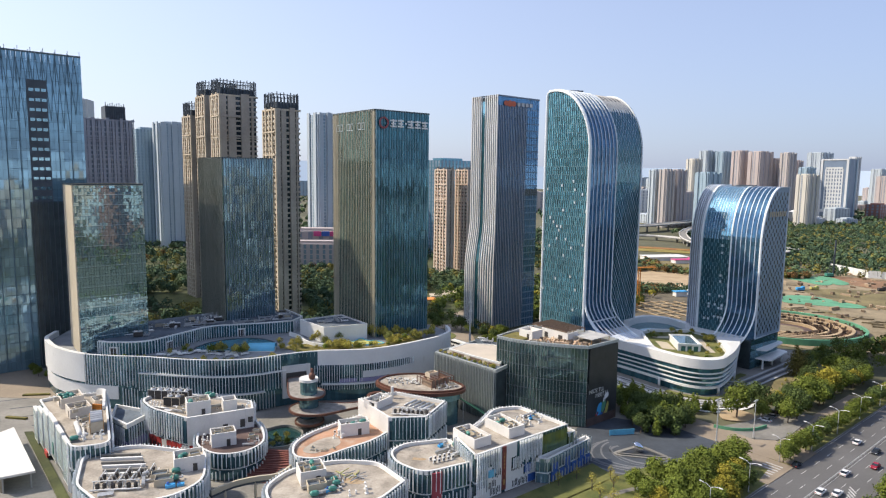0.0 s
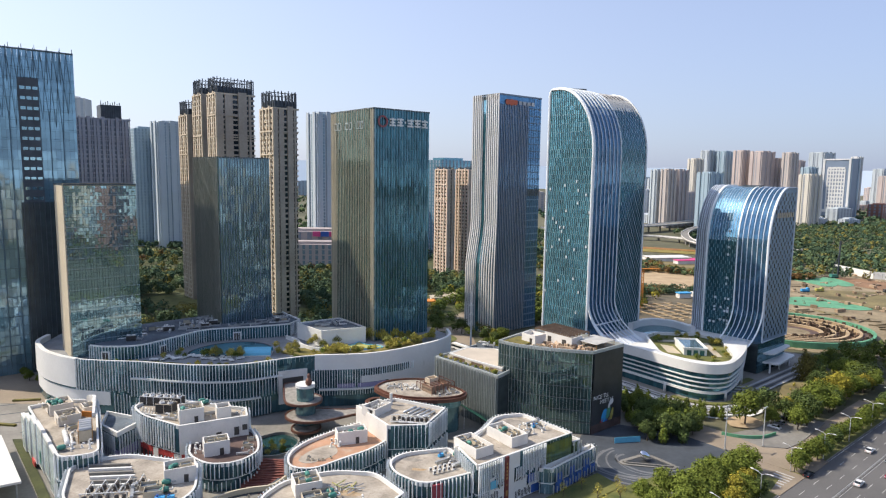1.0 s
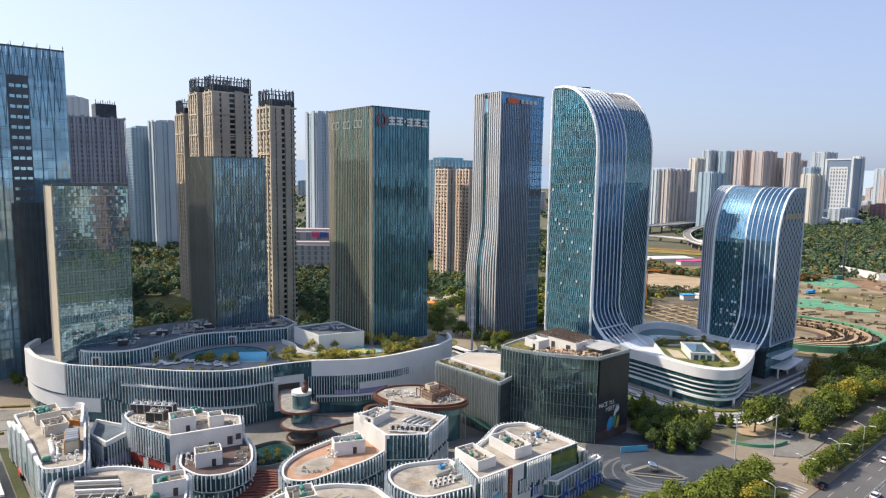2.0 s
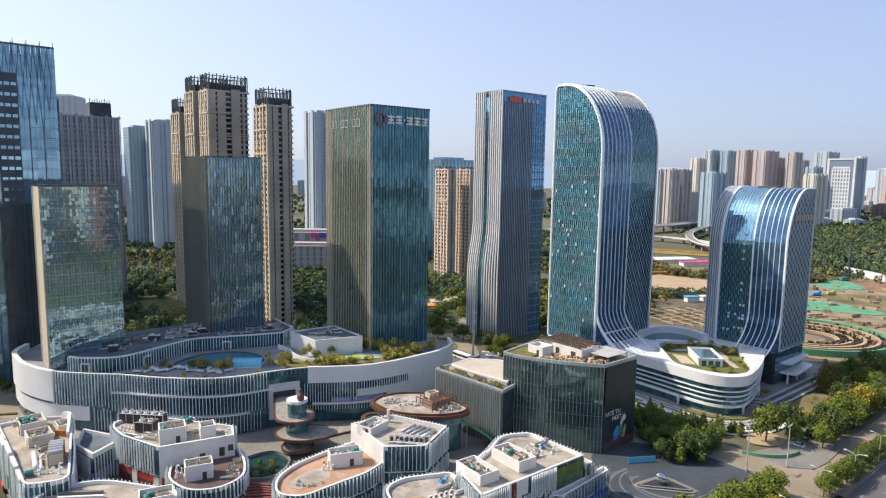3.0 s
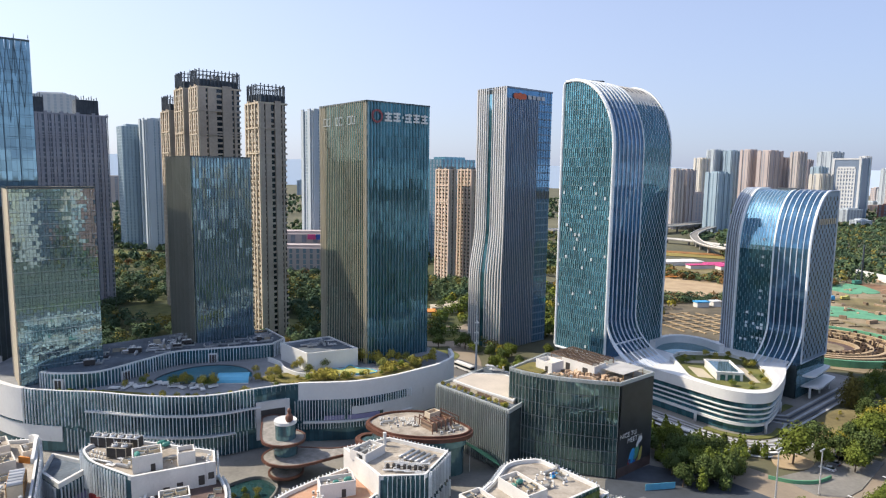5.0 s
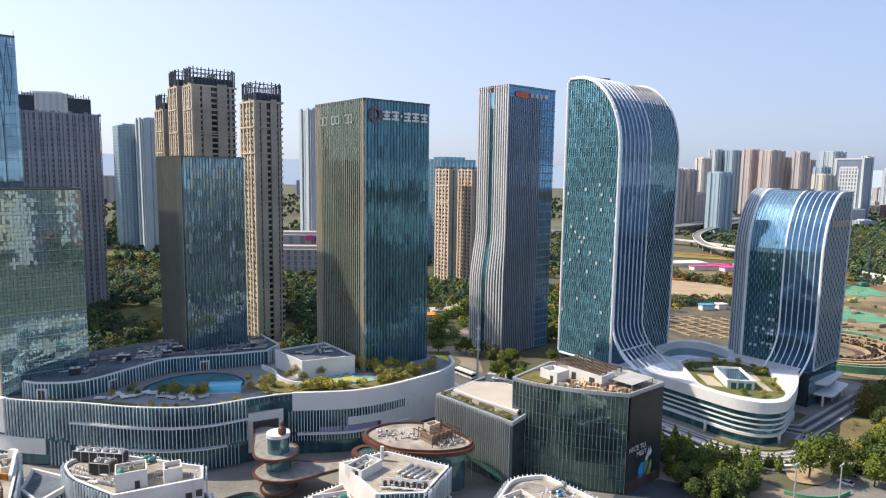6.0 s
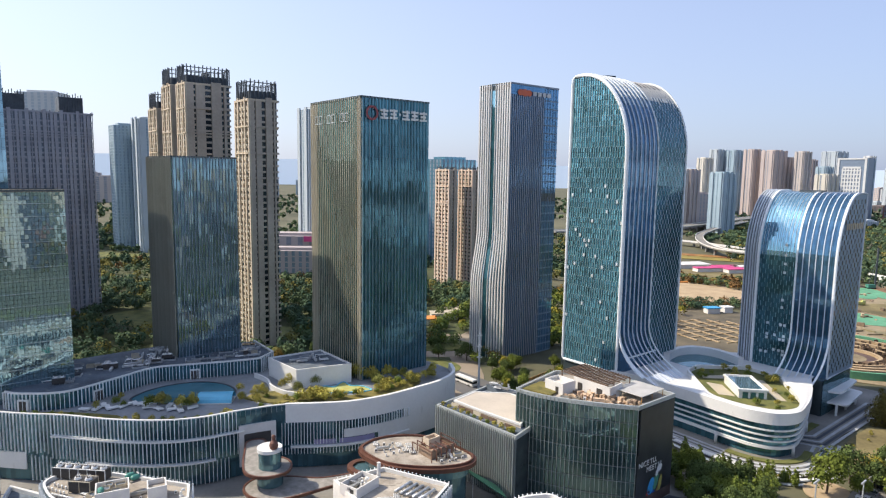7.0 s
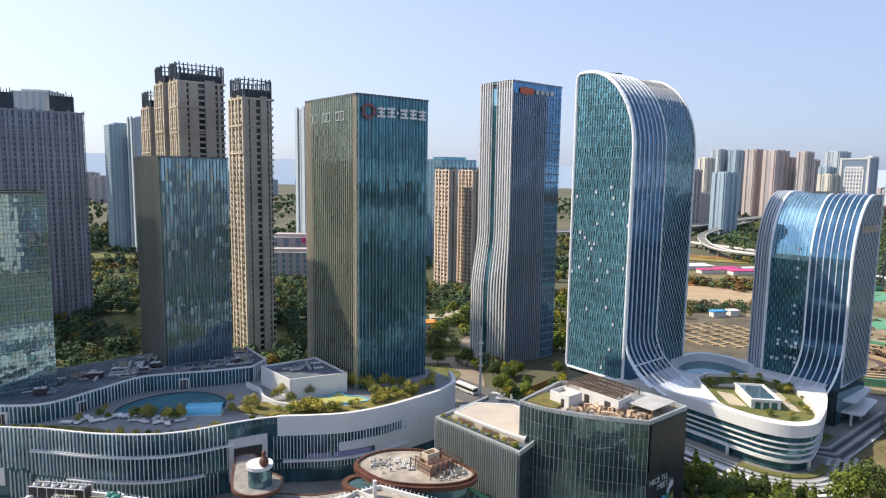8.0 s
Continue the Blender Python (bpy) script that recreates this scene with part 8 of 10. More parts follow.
for v in (-5.3, -2.6, 0, 2.6, 5.3):
    bm = bmesh.new()
    box(bm, -8.3, 8.3, v - 0.15, v + 0.15, 3.55, 3.85, PG)
    part("beam", bm, TIMBER_DARK, pergola)
for v in (-5.3, 5.3):
    for u in (-8.0, -2.7, 2.7, 8.0):
        bm = bmesh.new()
        box(bm, u - 0.13, u + 0.13, v - 0.13, v + 0.13, 0.02, 3.6, PG)
        part("post", bm, TIMBER_DARK, pergola)
shelter = thing("roof_canopy", "pale translucent flat canopy on thin posts", "canopy", at=(54.6, 225.2, 28.4))
bm = bmesh.new()
box(bm, -5.4, 5.6, -4.2, 5.2, 2.1, 2.25, Matrix.Rotation(0.69, 4, "Z"))
part("roof", bm, STONE_PALE, shelter)
for u, v in ((-5, -3.9), (5.2, -3.9), (5.2, 4.8), (-5, 4.8), (0, -3.9)):
    bm = bmesh.new()
    box(bm, u - 0.08, u + 0.08, v - 0.08, v + 0.08, 0.02, 2.1, Matrix.Rotation(0.69, 4, "Z"))
    part("post", bm, ORANGE_RUST, shelter)
bm = bmesh.new()
drng = random.Random(3)
for k in range(130):  # planks, bags and offcuts
    x, y = drng.uniform(34, 53), drng.uniform(217.5, 227)
    if (Vector((x, y)) - Vector((40, 226))).dot(Vector((0.77, 0.63))) > 4.5 or y < 236.6 - 0.42 * x:
        continue
    w = drng.choice([0.3, 0.5, 0.9, 1.6])
    box(bm, -w, w, -drng.uniform(0.15, 0.5), drng.uniform(0.15, 0.5), 28.44, 28.5 + drng.choice([0.15, 0.3, 0.7, 1.2]), Matrix.Translation((x, y, 0)) @ Matrix.Rotation(drng.uniform(0, 3.1), 4, "Z"))
tagged(link("roof_debris", bm, DEBRIS), "brown planks and builders' rubbish on the roof", "debris", kind="stuff")
scatter((36, 222), (3, 1.5), 28.45, ["crate", "condenser"], 4, -0.35)
# pavilion roof
scatter((-14, 222.5), (5, 4), 13.05, ["condenser", "duct", "rack", "condenser"], 19, 0.2)
scatter((2, 217), (3.5, 2), 13.05, ["crate", "condenser", "duct"], 9, 0.2)
# terrace storey's roof
for c, sp, n in (((-117, 260), (6, 6), 14), ((-108, 272), (5, 6), 14), ((-100, 270), (5, 4), 8), ((-73, 279), (4, 3), 8), ((-122, 248), (4, 5), 8)):
    scatter(c, sp, 22.75, ["duct", "fan_box", "condenser", "rack", "crate"], n, 0.3)
for c, sp, n in (((-103, 266), (5, 3), 9), ((-84, 271), (8, 2), 9), ((-106, 281), (4, 4), 7), ((-71, 284), (3, 3), 6)):
    scatter(c, sp, 22.75, ["duct", "condenser", "duct"], n, 0.33)
for k in range(9):  # low dark plinths and skylights
    q = Vector((-120, 252)) + Vector((5.6 * k, 3.6 * k + 5 * (k % 3)))
    t = thing("roof_skylight", "low dark skylight with a pale kerb", "skylight", "roof skylights", at=(q.x, q.y, 22.75))
    bm = bmesh.new()
    box(bm, -2.6, 2.6, -1.5, 1.5, 0, 0.5, Matrix.Rotation(0.33, 4, "Z"))
    part("kerb", bm, STEEL, t)
    bm = bmesh.new()
    box(bm, -2.3, 2.3, -1.2, 1.2, 0.5, 0.8, Matrix.Rotation(0.33, 4, "Z"))
    part("pane", bm, WINDOW, t)
scatter((-47, 270), (6, 4), 24.1, ["duct", "condenser", "rack"], 9, 0.45)
scatter((17.5, 254.5), (3, 2), 20.6, ["duct", "rack", "condenser"], 6, -0.6)
# terrace furniture
for k in range(20):
    t = k / 19
    p = Vector((-106 + 30 * t + crng.uniform(-1, 1), 236.5 + 2 * math.sin(3 * t) + crng.uniform(-2, 2)))
    if k == 0:
        seat0 = thing("terrace_bench", "pale angular stone bench on the terrace", "bench", "terrace benches")
        bm = bmesh.new()
        prism(bm, [(-1.6, -0.6), (1.6, -0.9), (1.9, 0.5), (-1.2, 0.8)], 0.35, 0.8)
        part("slab", bm, WHITE, seat0)
        bm = bmesh.new()
        box(bm, -1.0, 1.0, -0.4, 0.4, 0, 0.35)
        part("base", bm, PLAZA, seat0)
        seat0.matrix_basis = Matrix.Translation((p.x, p.y, 18.0))
    else:
        copy_thing(seat0, Matrix.Translation((p.x, p.y, 18.0)) @ Matrix.Rotation(crng.uniform(0, 3), 4, "Z"))

# ---- street things ----
CAR_PAINT = {}


def car(x, y, heading, color, label, van=0.0):
    key = (color, van)
    m = Matrix.Translation((x, y, -0.09)) @ Matrix.Rotation(heading, 4, "Z")
    if key in CAR_PAINT:
        return tagged(copy_thing(CAR_PAINT[key], m), label)
    paint = material("paint_%d" % len(CAR_PAINT), color, 0.25, 0.1, vary=0.04)
    t = thing("car", label, "car", "cars on the avenue")
    prof = [(-2.25, 0.32), (2.2, 0.32), (2.3, 0.62), (2.15, 0.82), (1.1, 0.98), (-1.9, 1.0), (-2.25, 0.85)]
    cabin = [(0.95, 0.98), (0.35, 1.45 + van), (-1.2, 1.48 + van), (-1.95, 1.0)]
    for name, pr, half, mat in (("body", prof, 0.9, paint), ("cabin_glass", cabin, 0.74, WINDOW)):
        bm = bmesh.new()
        a = [bm.verts.new((px, -half, pz)) for px, pz in pr]
        b = [bm.verts.new((px, half, pz)) for px, pz in pr]
        n = len(pr)
        bm.faces.new(a[::-1]), bm.faces.new(b)
        for i in range(n):
            bm.faces.new((a[i], a[(i + 1) % n], b[(i + 1) % n], b[i]))
        bmesh.ops.recalc_face_normals(bm, faces=bm.faces)
        bmesh.ops.bevel(bm, geom=list(bm.edges), offset=0.08, segments=2, affect="EDGES")
        part(name, bm, mat, t)
    bm = bmesh.new()
    box(bm, -1.15, 0.3, -0.7, 0.7, 1.44 + van, 1.5 + van)
    part("roof", bm, paint, t)
    for px in (-1.4, 1.4):
        for py in (-0.82, 0.82):
            bm = bmesh.new()
            bmesh.ops.create_cone(bm, cap_ends=True, segments=14, radius1=0.33, radius2=0.33, depth=0.22, matrix=Matrix.Translation((px, py, 0.33)) @ Matrix.Rotation(math.pi / 2, 4, "X"))
            w = part("wheel", bm, TYRE, t)
            bm = bmesh.new()
            bmesh.ops.create_cone(bm, cap_ends=True, segments=10, radius1=0.19, radius2=0.19, depth=0.02, matrix=Matrix.Translation((px, py * 1.14, 0.33)) @ Matrix.Rotation(math.pi / 2, 4, "X"))
            part("rim", bm, STEEL, w)
    for py in (-0.65, 0.65):
        bm = bmesh.new()
        box(bm, 2.16, 2.3, py - 0.18, py + 0.18, 0.62, 0.76)
        part("headlight", bm, PANE_WHITE, t)
        bm = bmesh.new()
        box(bm, -2.29, -2.2, py - 0.18, py + 0.18, 0.7, 0.84)
        part("tail_light", bm, RED, t)
    t.matrix_basis = m
    CAR_PAINT[key] = t
    return t


WHITE_CAR, BLACK_CAR, RED_CAR, GREY_CAR = (0.75, 0.75, 0.74), (0.02, 0.022, 0.026), (0.3, 0.015, 0.03), (0.22, 0.23, 0.25)
for x, y, h, c, lab in (
    (107.8, 169.8, G, WHITE_CAR, "white saloon car on grey asphalt"), (112.0, 169.0, G, WHITE_CAR, "white saloon car on grey asphalt"),
    (122.0, 181.4, G, WHITE_CAR, "white saloon car on grey asphalt"), (141.7, 196.8, G + math.pi, BLACK_CAR, "dark saloon car on the far carriageway"),
    (134.3, 186.2, G + math.pi, RED_CAR, "dark red car on the far carriageway"), (140.4, 204.1, G, WHITE_CAR, "white saloon car on grey asphalt"),
    (110.3, 186.6, G, BLACK_CAR, "black car in tree shade by the kerb"), (165.0, 220.0, G, GREY_CAR, "grey saloon car on the avenue"),
    (196.0, 247.0, G, WHITE_CAR, "white saloon car on grey asphalt"), (205.0, 243.0, G + math.pi, GREY_CAR, "grey saloon car on the far carriageway"),
    (230.0, 277.0, G, BLACK_CAR, "dark saloon car on the avenue")):
    car(x, y, h, c, lab)
for k in range(7):
    q = along(62 + 5.5 * k, -22 - 0.5 * k)
    car(q[0], q[1], G + 1.57, (WHITE_CAR, GREY_CAR, BLACK_CAR)[k % 3], "parked car beneath roadside trees")


def street_lamp(x, y, turn, h=9.0, arms=2):
    key = "lamp%d" % arms
    m = Matrix.Translation((x, y, 0)) @ Matrix.Rotation(turn, 4, "Z") @ Matrix.Scale(h / 9.0, 4)
    if key in UNIT_KINDS:
        return copy_thing(UNIT_KINDS[key], m)
    t = thing("street_lamp", "tall pale steel street lamp with two arms" if arms == 2 else "plain pale steel mast beside the junction", "street lamp", "street lamps")
    bm = bmesh.new()
    tube(bm, [(0, 0, 0), (0, 0, 4.5), (0, 0, 8.6)], [0.16, 0.12, 0.09], 8)
    part("pole", bm, POLE, t)
    for sx in ((-1, 1) if arms == 2 else ()):
        bm = bmesh.new()
        tube(bm, [(0, 0, 8.3), (sx * 0.8, 0, 8.9), (sx * 2.3, 0, 9.2)], 0.07, 6)
        arm = part("arm", bm, POLE, t)
        bm = bmesh.new()
        box(bm, min(sx * 2.2, sx * 3.1), max(sx * 2.2, sx * 3.1), -0.16, 0.16, 9.12, 9.26)
        part("lamp_head", bm, WHITE, arm)
    if arms == 1:
        bm = bmesh.new()
        box(bm, -0.9, 0.9, -0.1, 0.1, 8.5, 8.75)
        part("crossbar", bm, POLE, t)
    bm = bmesh.new()
    box(bm, -0.25, 0.25, -0.25, 0.25, 0, 0.3)
    part("base", bm, PAVING, t)
    t.matrix_basis = m
    UNIT_KINDS[key] = t
    return t


for s in range(-40, 200, 22):
    if not 12 < s < 30:
        street_lamp(*along(s, -1.0), G + 1.57)
street_lamp(106.6, 206.7, G, 14.0, 1)
street_lamp(92.6, 203.5, G, 10.0, 1)
street_lamp(*along(31, -4), G + 1.57, 8.0)

island = thing("sculpture_island", "low dark stone planter island with a polished steel pebble", "sculpture", at=(64.1, 193.6, 0.09))
tri = ccw(rounded([(-8.5, -0.5), (8.0, -3.6), (1.5, 5.2)], 2.5))
bm = bmesh.new()
strip(bm, tri, 0, 0.5, -0.5, 0.0, closed=True)
part("kerb", bm, PAVING, island)
bm = bmesh.new()
strip(bm, offset(tri, 0.9), 0, 0.25, -0.5, 0.3, closed=True)
part("outer_rim", bm, PAVING, island)
bm = bmesh.new()
prism(bm, offset(tri, -0.5), 0, 0.35)
part("bed", bm, BILLBOARD, island)
bm = bmesh.new()
bmesh.ops.create_uvsphere(bm, u_segments=20, v_segments=12, radius=1.0, matrix=Matrix.Translation((-0.3, 0.9, 1.75)) @ Matrix.Rotation(0.75, 4, "Y") @ Matrix.Diagonal((2.3, 1.25, 1.3, 1)))
part("pebble", bm, CHROME, island, "mirror-polished steel form", smooth=True)
for k in range(11):  # swirling paler bands in the forecourt
    rr, lean, wide = 9.5 + 2.1 * k, 0.35 * math.sin(1.7 * k), (0.9, 0.35, 0.6)[k % 3]
    bm = bmesh.new()
    strip(bm, [p for p in (Vector((65 + lean * 3, 194)) + Vector((math.cos(a), math.sin(a) * 0.72)) * (rr + 0.8 * math.sin(3 * a + k)) for a in (math.pi * (0.72 + lean * 0.2 + 1.15 * j / 26) for j in range(27))) if p.x < 92 and p.y < 208 + 0.2 * (p.x - 60) and p.x - 0.9 * p.y > -142], 0.08, 0.098, -wide / 2, wide / 2)
    tagged(link("paving_band", bm, PLAZA_LIGHT), "paler curved line in the forecourt paving", "pavement", kind="structure")
hoard = thing("site_hoarding", "turquoise panel hoarding beside the forecourt", "hoarding", at=(62.3, 208.6, 0))
for k in range(6):
    bm = bmesh.new()
    box(bm, -4.6 + 1.55 * k, -3.1 + 1.55 * k, -0.05, 0.05, 0.05, 2.0, Matrix.Rotation(0.18, 4, "Z"))
    part("panel", bm, CANOPY_BLUE, hoard)
bm = bmesh.new()
strip(bm, curve([(97, 216), (103, 213.2), (110, 213.4), (116, 216.5)], 6), 0, 1.2, -0.2, 0.2)
tagged(link("hedge_wall", bm, NET_GREEN), "low dark green curved barrier round a planted mound", "barrier", kind="structure")
mast = thing("radio_mast", "slim pale lattice radio mast behind the mall wing", "mast", at=(12.6, 276, 0))
bm = bmesh.new()
tube(bm, [(0, 0, 0), (0, 0, 20), (0, 0, 38)], [0.55, 0.4, 0.2], 8)
part("pole", bm, POLE, mast)
for z in (24, 28, 32):
    bm = bmesh.new()
    tube(bm, [(-0.9, 0, z), (0.9, 0, z)], 0.25, 6)
    tube(bm, [(0, -0.9, z + 0.8), (0, 0.9, z + 0.8)], 0.25, 6)
    part("antenna", bm, WHITE, mast)
bus = thing("minibus", "white minibus parked behind the mall", "bus", at=(7.5, 292, 0))
bm = bmesh.new()
box(bm, -1.1, 1.1, -3.4, 3.4, 0.5, 2.6)
bmesh.ops.bevel(bm, geom=list(bm.edges), offset=0.15, segments=2, affect="EDGES")
part("body", bm, WHITE, bus)
bm = bmesh.new()
box(bm, -1.13, 1.13, -3.0, 3.0, 1.5, 2.2)
part("window_band", bm, WINDOW, bus)
for px in (-0.95, 0.95):
    for py in (-2.2, 2.2):
        bm = bmesh.new()
        bmesh.ops.create_cone(bm, cap_ends=True, segments=12, radius1=0.5, radius2=0.5, depth=0.3, matrix=Matrix.Translation((px, py, 0.5)) @ Matrix.Rotation(math.pi / 2, 4, "Y"))
        part("wheel", bm, TYRE, bus)
sheet("street", curve([(2, 300), (6, 330), (2, 372), (12, 405), (30, 430), (40, 425), (22, 398), (14, 370), (18, 330), (14, 295)], 4, True), 0.07, ASPHALT_OLD, "curving street between the towers", category="road")
fence_r = thing("timber_walkway", "orange covered walkway behind the corner building", "walkway", at=(40, 268, 0))
bm = bmesh.new()
box(bm, -8, 8, -1.2, 1.2, 4.2, 4.7, Matrix.Rotation(0.6, 4, "Z"))
part("roof", bm, ORANGE, fence_r)
for a in (-7, 0, 7):
    bm = bmesh.new()
    box(bm, a - 0.15, a + 0.15, -0.15, 0.15, 0, 4.2, Matrix.Rotation(0.6, 4, "Z"))
    part("post", bm, STEEL, fence_r)

bus = thing("bus", "white city bus with a dark window band", "bus", at=(9.5, 316.8, 0.12))
BM = Matrix.Rotation(math.atan2(-9.0, 7.4), 4, "Z")
bm = bmesh.new()
box(bm, -5.7, 5.7, -1.25, 1.25, 0.45, 3.1, BM)
part("body", bm, WHITE, bus)
bm = bmesh.new()
box(bm, -5.74, 5.74, -1.29, 1.29, 1.5, 2.5, BM)
part("window_band", bm, WINDOW, bus)
for u in (-3.6, 3.4):
    for v in (-1.1, 1.1):
        bm = bmesh.new()
        tube(bm, [BM @ Vector((u, v - 0.15, 0.48)), BM @ Vector((u, v + 0.15, 0.48))], 0.48, 12)
        part("wheel", bm, TYRE, bus)
hoard = thing("site_hoarding", "orange-brown hoarding in front of the glass hotel tower", "hoarding")
for k in range(9):
    a = Vector((31.8, 311.2)) + Vector((1.9, 2.1)) * k
    bm = bmesh.new()
    strip(bm, [a, a + Vector((1.84, 2.04))], 0, 3.0, -0.08, 0.08)
    part("panel", bm, ORANGE_RUST, hoard)
cover = thing("green_net_cover", "green netting stretched over a sloping frame", "netting")
bm = bmesh.new()
top_vs = [bm.verts.new(v) for v in ((4.6, 222.5, 8.8), (8.0, 217.6, 8.2), (17.2, 216.6, 2.6), (15.6, 222.4, 2.8))]
low_vs = [bm.verts.new(v.co - Vector((0, 0, 0.25))) for v in top_vs]
bm.faces.new(top_vs), bm.faces.new(low_vs[::-1])
for k in range(4):
    bm.faces.new((top_vs[k], low_vs[k], low_vs[(k + 1) % 4], top_vs[(k + 1) % 4]))
bmesh.ops.recalc_face_normals(bm, faces=bm.faces)
part("net", bm, NET_GREEN, cover)
for x, y, z in ((4.9, 222.2, 8.5), (8.1, 218.0, 8.0), (16.8, 217.0, 2.5), (15.4, 222.0, 2.6)):
    bm = bmesh.new()
    box(bm, x - 0.1, x + 0.1, y - 0.1, y + 0.1, 0.05, z)
    part("post", bm, STEEL, cover)

# ---- building site ----
pit = thing("ring_excavation", "large round excavation with stepped concrete rings and a green fence", "excavation", at=(203, 368, 0))
pc = [Vector((math.cos(a) * 43, math.sin(a) * 40)) for a in (k * math.tau / 72 for k in range(72))]
# rings rise from the ground sheet; dark benches paint the shade of the gaps
PIT_RINGS = ((3.4, 1.5), (2.9, 1.6), (2.4, 1.6), (1.9, 1.6), (1.5, 1.6))
for k, (z, w) in enumerate(PIT_RINGS):
    ring = [p * (1 - 0.15 * k) for p in pc]
    bm = bmesh.new()
    strip(bm, ring, 0.05, z, -w, 0, closed=True)
    part("ring_wall", bm, NET_GREEN if k == 0 else TAN_EARTH, pit, "green-netted outer rim" if k == 0 else "")
    bm = bmesh.new()
    strip(bm, ring, 0.04, z - 1.9, -6.5, -w - 0.1, closed=True)
    part("dark_gap_bench", bm, RUST_EARTH if k % 2 else DECK_DARK, pit)
bm = bmesh.new()
prng = random.Random(12)
for k in range(900):  # props, planks and bars lying on the benches
    a, f = prng.uniform(0, math.tau), prng.choice([0.925, 0.775, 0.625, 0.475]) + prng.uniform(-0.045, 0.045)
    q = Vector((math.cos(a) * 43 * f, math.sin(a) * 40 * f))
    lean = Matrix.Rotation(prng.uniform(-0.5, 0.5), 4, "X") if k % 2 else Matrix()
    box(bm, -prng.uniform(0.1, 1.6), prng.uniform(0.1, 1.6), -0.12, 0.12, 0.2, prng.uniform(0.6, 3.2), Matrix.Translation((q.x, q.y, 0)) @ Matrix.Rotation(prng.uniform(0, 3.1), 4, "Z") @ lean)
tagged(part("scaffolding", bm, SCAFFOLD, pit, "brown scaffolding and planks on the benches"), kind="stuff")
brng = random.Random(9)
beams = thing("site_bracing", "criss-crossing tan concrete bracing beams in a pit", "bracing", at=(158, 418, 0))
for turn, spread in ((0.42, 24), (1.95, 26)):  # two families of beams crossing in diamonds
    for k in range(-3, 4):
        half = 27 * math.sqrt(1 - (k / 3.6) ** 2)
        lift = 0.06 if turn > 1 else 0.0
        bm = bmesh.new()
        box(bm, -half, half, k * spread / 3 - 0.42, k * spread / 3 + 0.42, 0.05 + lift, 0.6 + lift, Matrix.Rotation(turn, 4, "Z"))
        part("beam", bm, TAN_EARTH, beams)
for k in range(26):
    a = brng.uniform(-0.2, 1.9)
    rr = brng.uniform(50, 62)
    bm = bmesh.new()
    box(bm, -brng.uniform(3, 8), brng.uniform(3, 8), -0.4, 0.4, 0.05, 0.9, Matrix.Translation((213 + rr * math.cos(a), 376 + rr * math.sin(a), 0)) @ Matrix.Rotation(brng.uniform(0, 3), 4, "Z"))
    tagged(link("beam_stack", bm, SAND), "loose tan beam lying on the building site", "beam", "site beams")
rig = thing("piling_rig", "teal piling rig with a dark mast", "crane", at=(352, 570, 0))
bm = bmesh.new()
box(bm, -3, 3, -2, 2, 1.0, 3.6)
part("cab", bm, GREEN_TANK, rig)
for sy in (-1.8, 1.8):
    bm = bmesh.new()
    box(bm, -3.5, 3.5, sy - 0.5, sy + 0.5, 0, 1.1)
    part("track", bm, TYRE, rig)
bm = bmesh.new()
box(bm, 3.2, 4.2, -0.5, 0.5, 0.5, 34)
part("mast", bm, CROWN, rig)
bm = bmesh.new()
tube(bm, [(-2, 0, 3.5), (3.4, 0, 22)], 0.25, 6)
part("stay", bm, CROWN, rig)
for x, y, m, lab in ((298, 500, YELLOW, "yellow excavator body on bare earth"), (330, 452, RED, "red machine on the building site"), (352, 500, UNIT_DARK, "dark truck on the building site"), (285, 497, BLUE, "blue container on the building site")):
    t = thing("site_machine", lab, "machine", "site machines", at=(x, y, 0))
    bm = bmesh.new()
    box(bm, -3, 3, -1.3, 1.3, 0.8, 2.6)
    box(bm, 1, 3, -1.2, 1.2, 2.6, 3.6)
    part("body", bm, m, t)
    bm = bmesh.new()
    box(bm, -2.8, 2.8, -1.4, 1.4, 0, 0.8)
    part("track", bm, TYRE, t)
hoardw = thing("site_wall", "long white hoarding round the building site", "hoarding", at=(0, 0, 0))
for k in range(22):
    a, d = (Vector((381, 616)) + Vector((0.7, -6.0)) * k, Vector((0.66, -5.8))) if k < 8 else (Vector((386.6, 568)) + Vector((6.0, -3.2)) * (k - 8), Vector((5.8, -3.1)))
    bm = bmesh.new()
    strip(bm, [a, a + d], 0, 6.5, -0.2, 0.2)
    part("panel", bm, WHITE, hoardw)
bm = bmesh.new()
prng = random.Random(14)
for k in range(230):  # timber, pallets, rebar and rubble strewn over the site
    x, y = prng.uniform(225, 420), prng.uniform(395, 610)
    if ((x - 203) / 48) ** 2 + ((y - 368) / 45) ** 2 < 1 or x < 0.42 * y + 20:
        continue
    w = prng.choice([0.8, 1.2, 2.0, 4.0])
    box(bm, -w, w, -prng.uniform(0.4, 1.2), prng.uniform(0.4, 1.2), 0.1, prng.choice([0.5, 0.8, 1.4, 2.2]), Matrix.Translation((x, y, 0)) @ Matrix.Rotation(prng.uniform(0, 3.1), 4, "Z"))
tagged(link("site_clutter", bm, CLUTTER), "brown and grey building material strewn over bare ground", "clutter", kind="stuff")
tc = thing("tower_crane", "orange lattice tower crane on the building site", "crane", at=(135, 429, 0))
for dx, dy in ((-0.7, -0.7), (0.7, -0.7), (0.7, 0.7), (-0.7, 0.7)):
    bm = bmesh.new()
    box(bm, dx - 0.14, dx + 0.14, dy - 0.14, dy + 0.14, 0, 26)
    part("mast_leg", bm, ORANGE, tc)
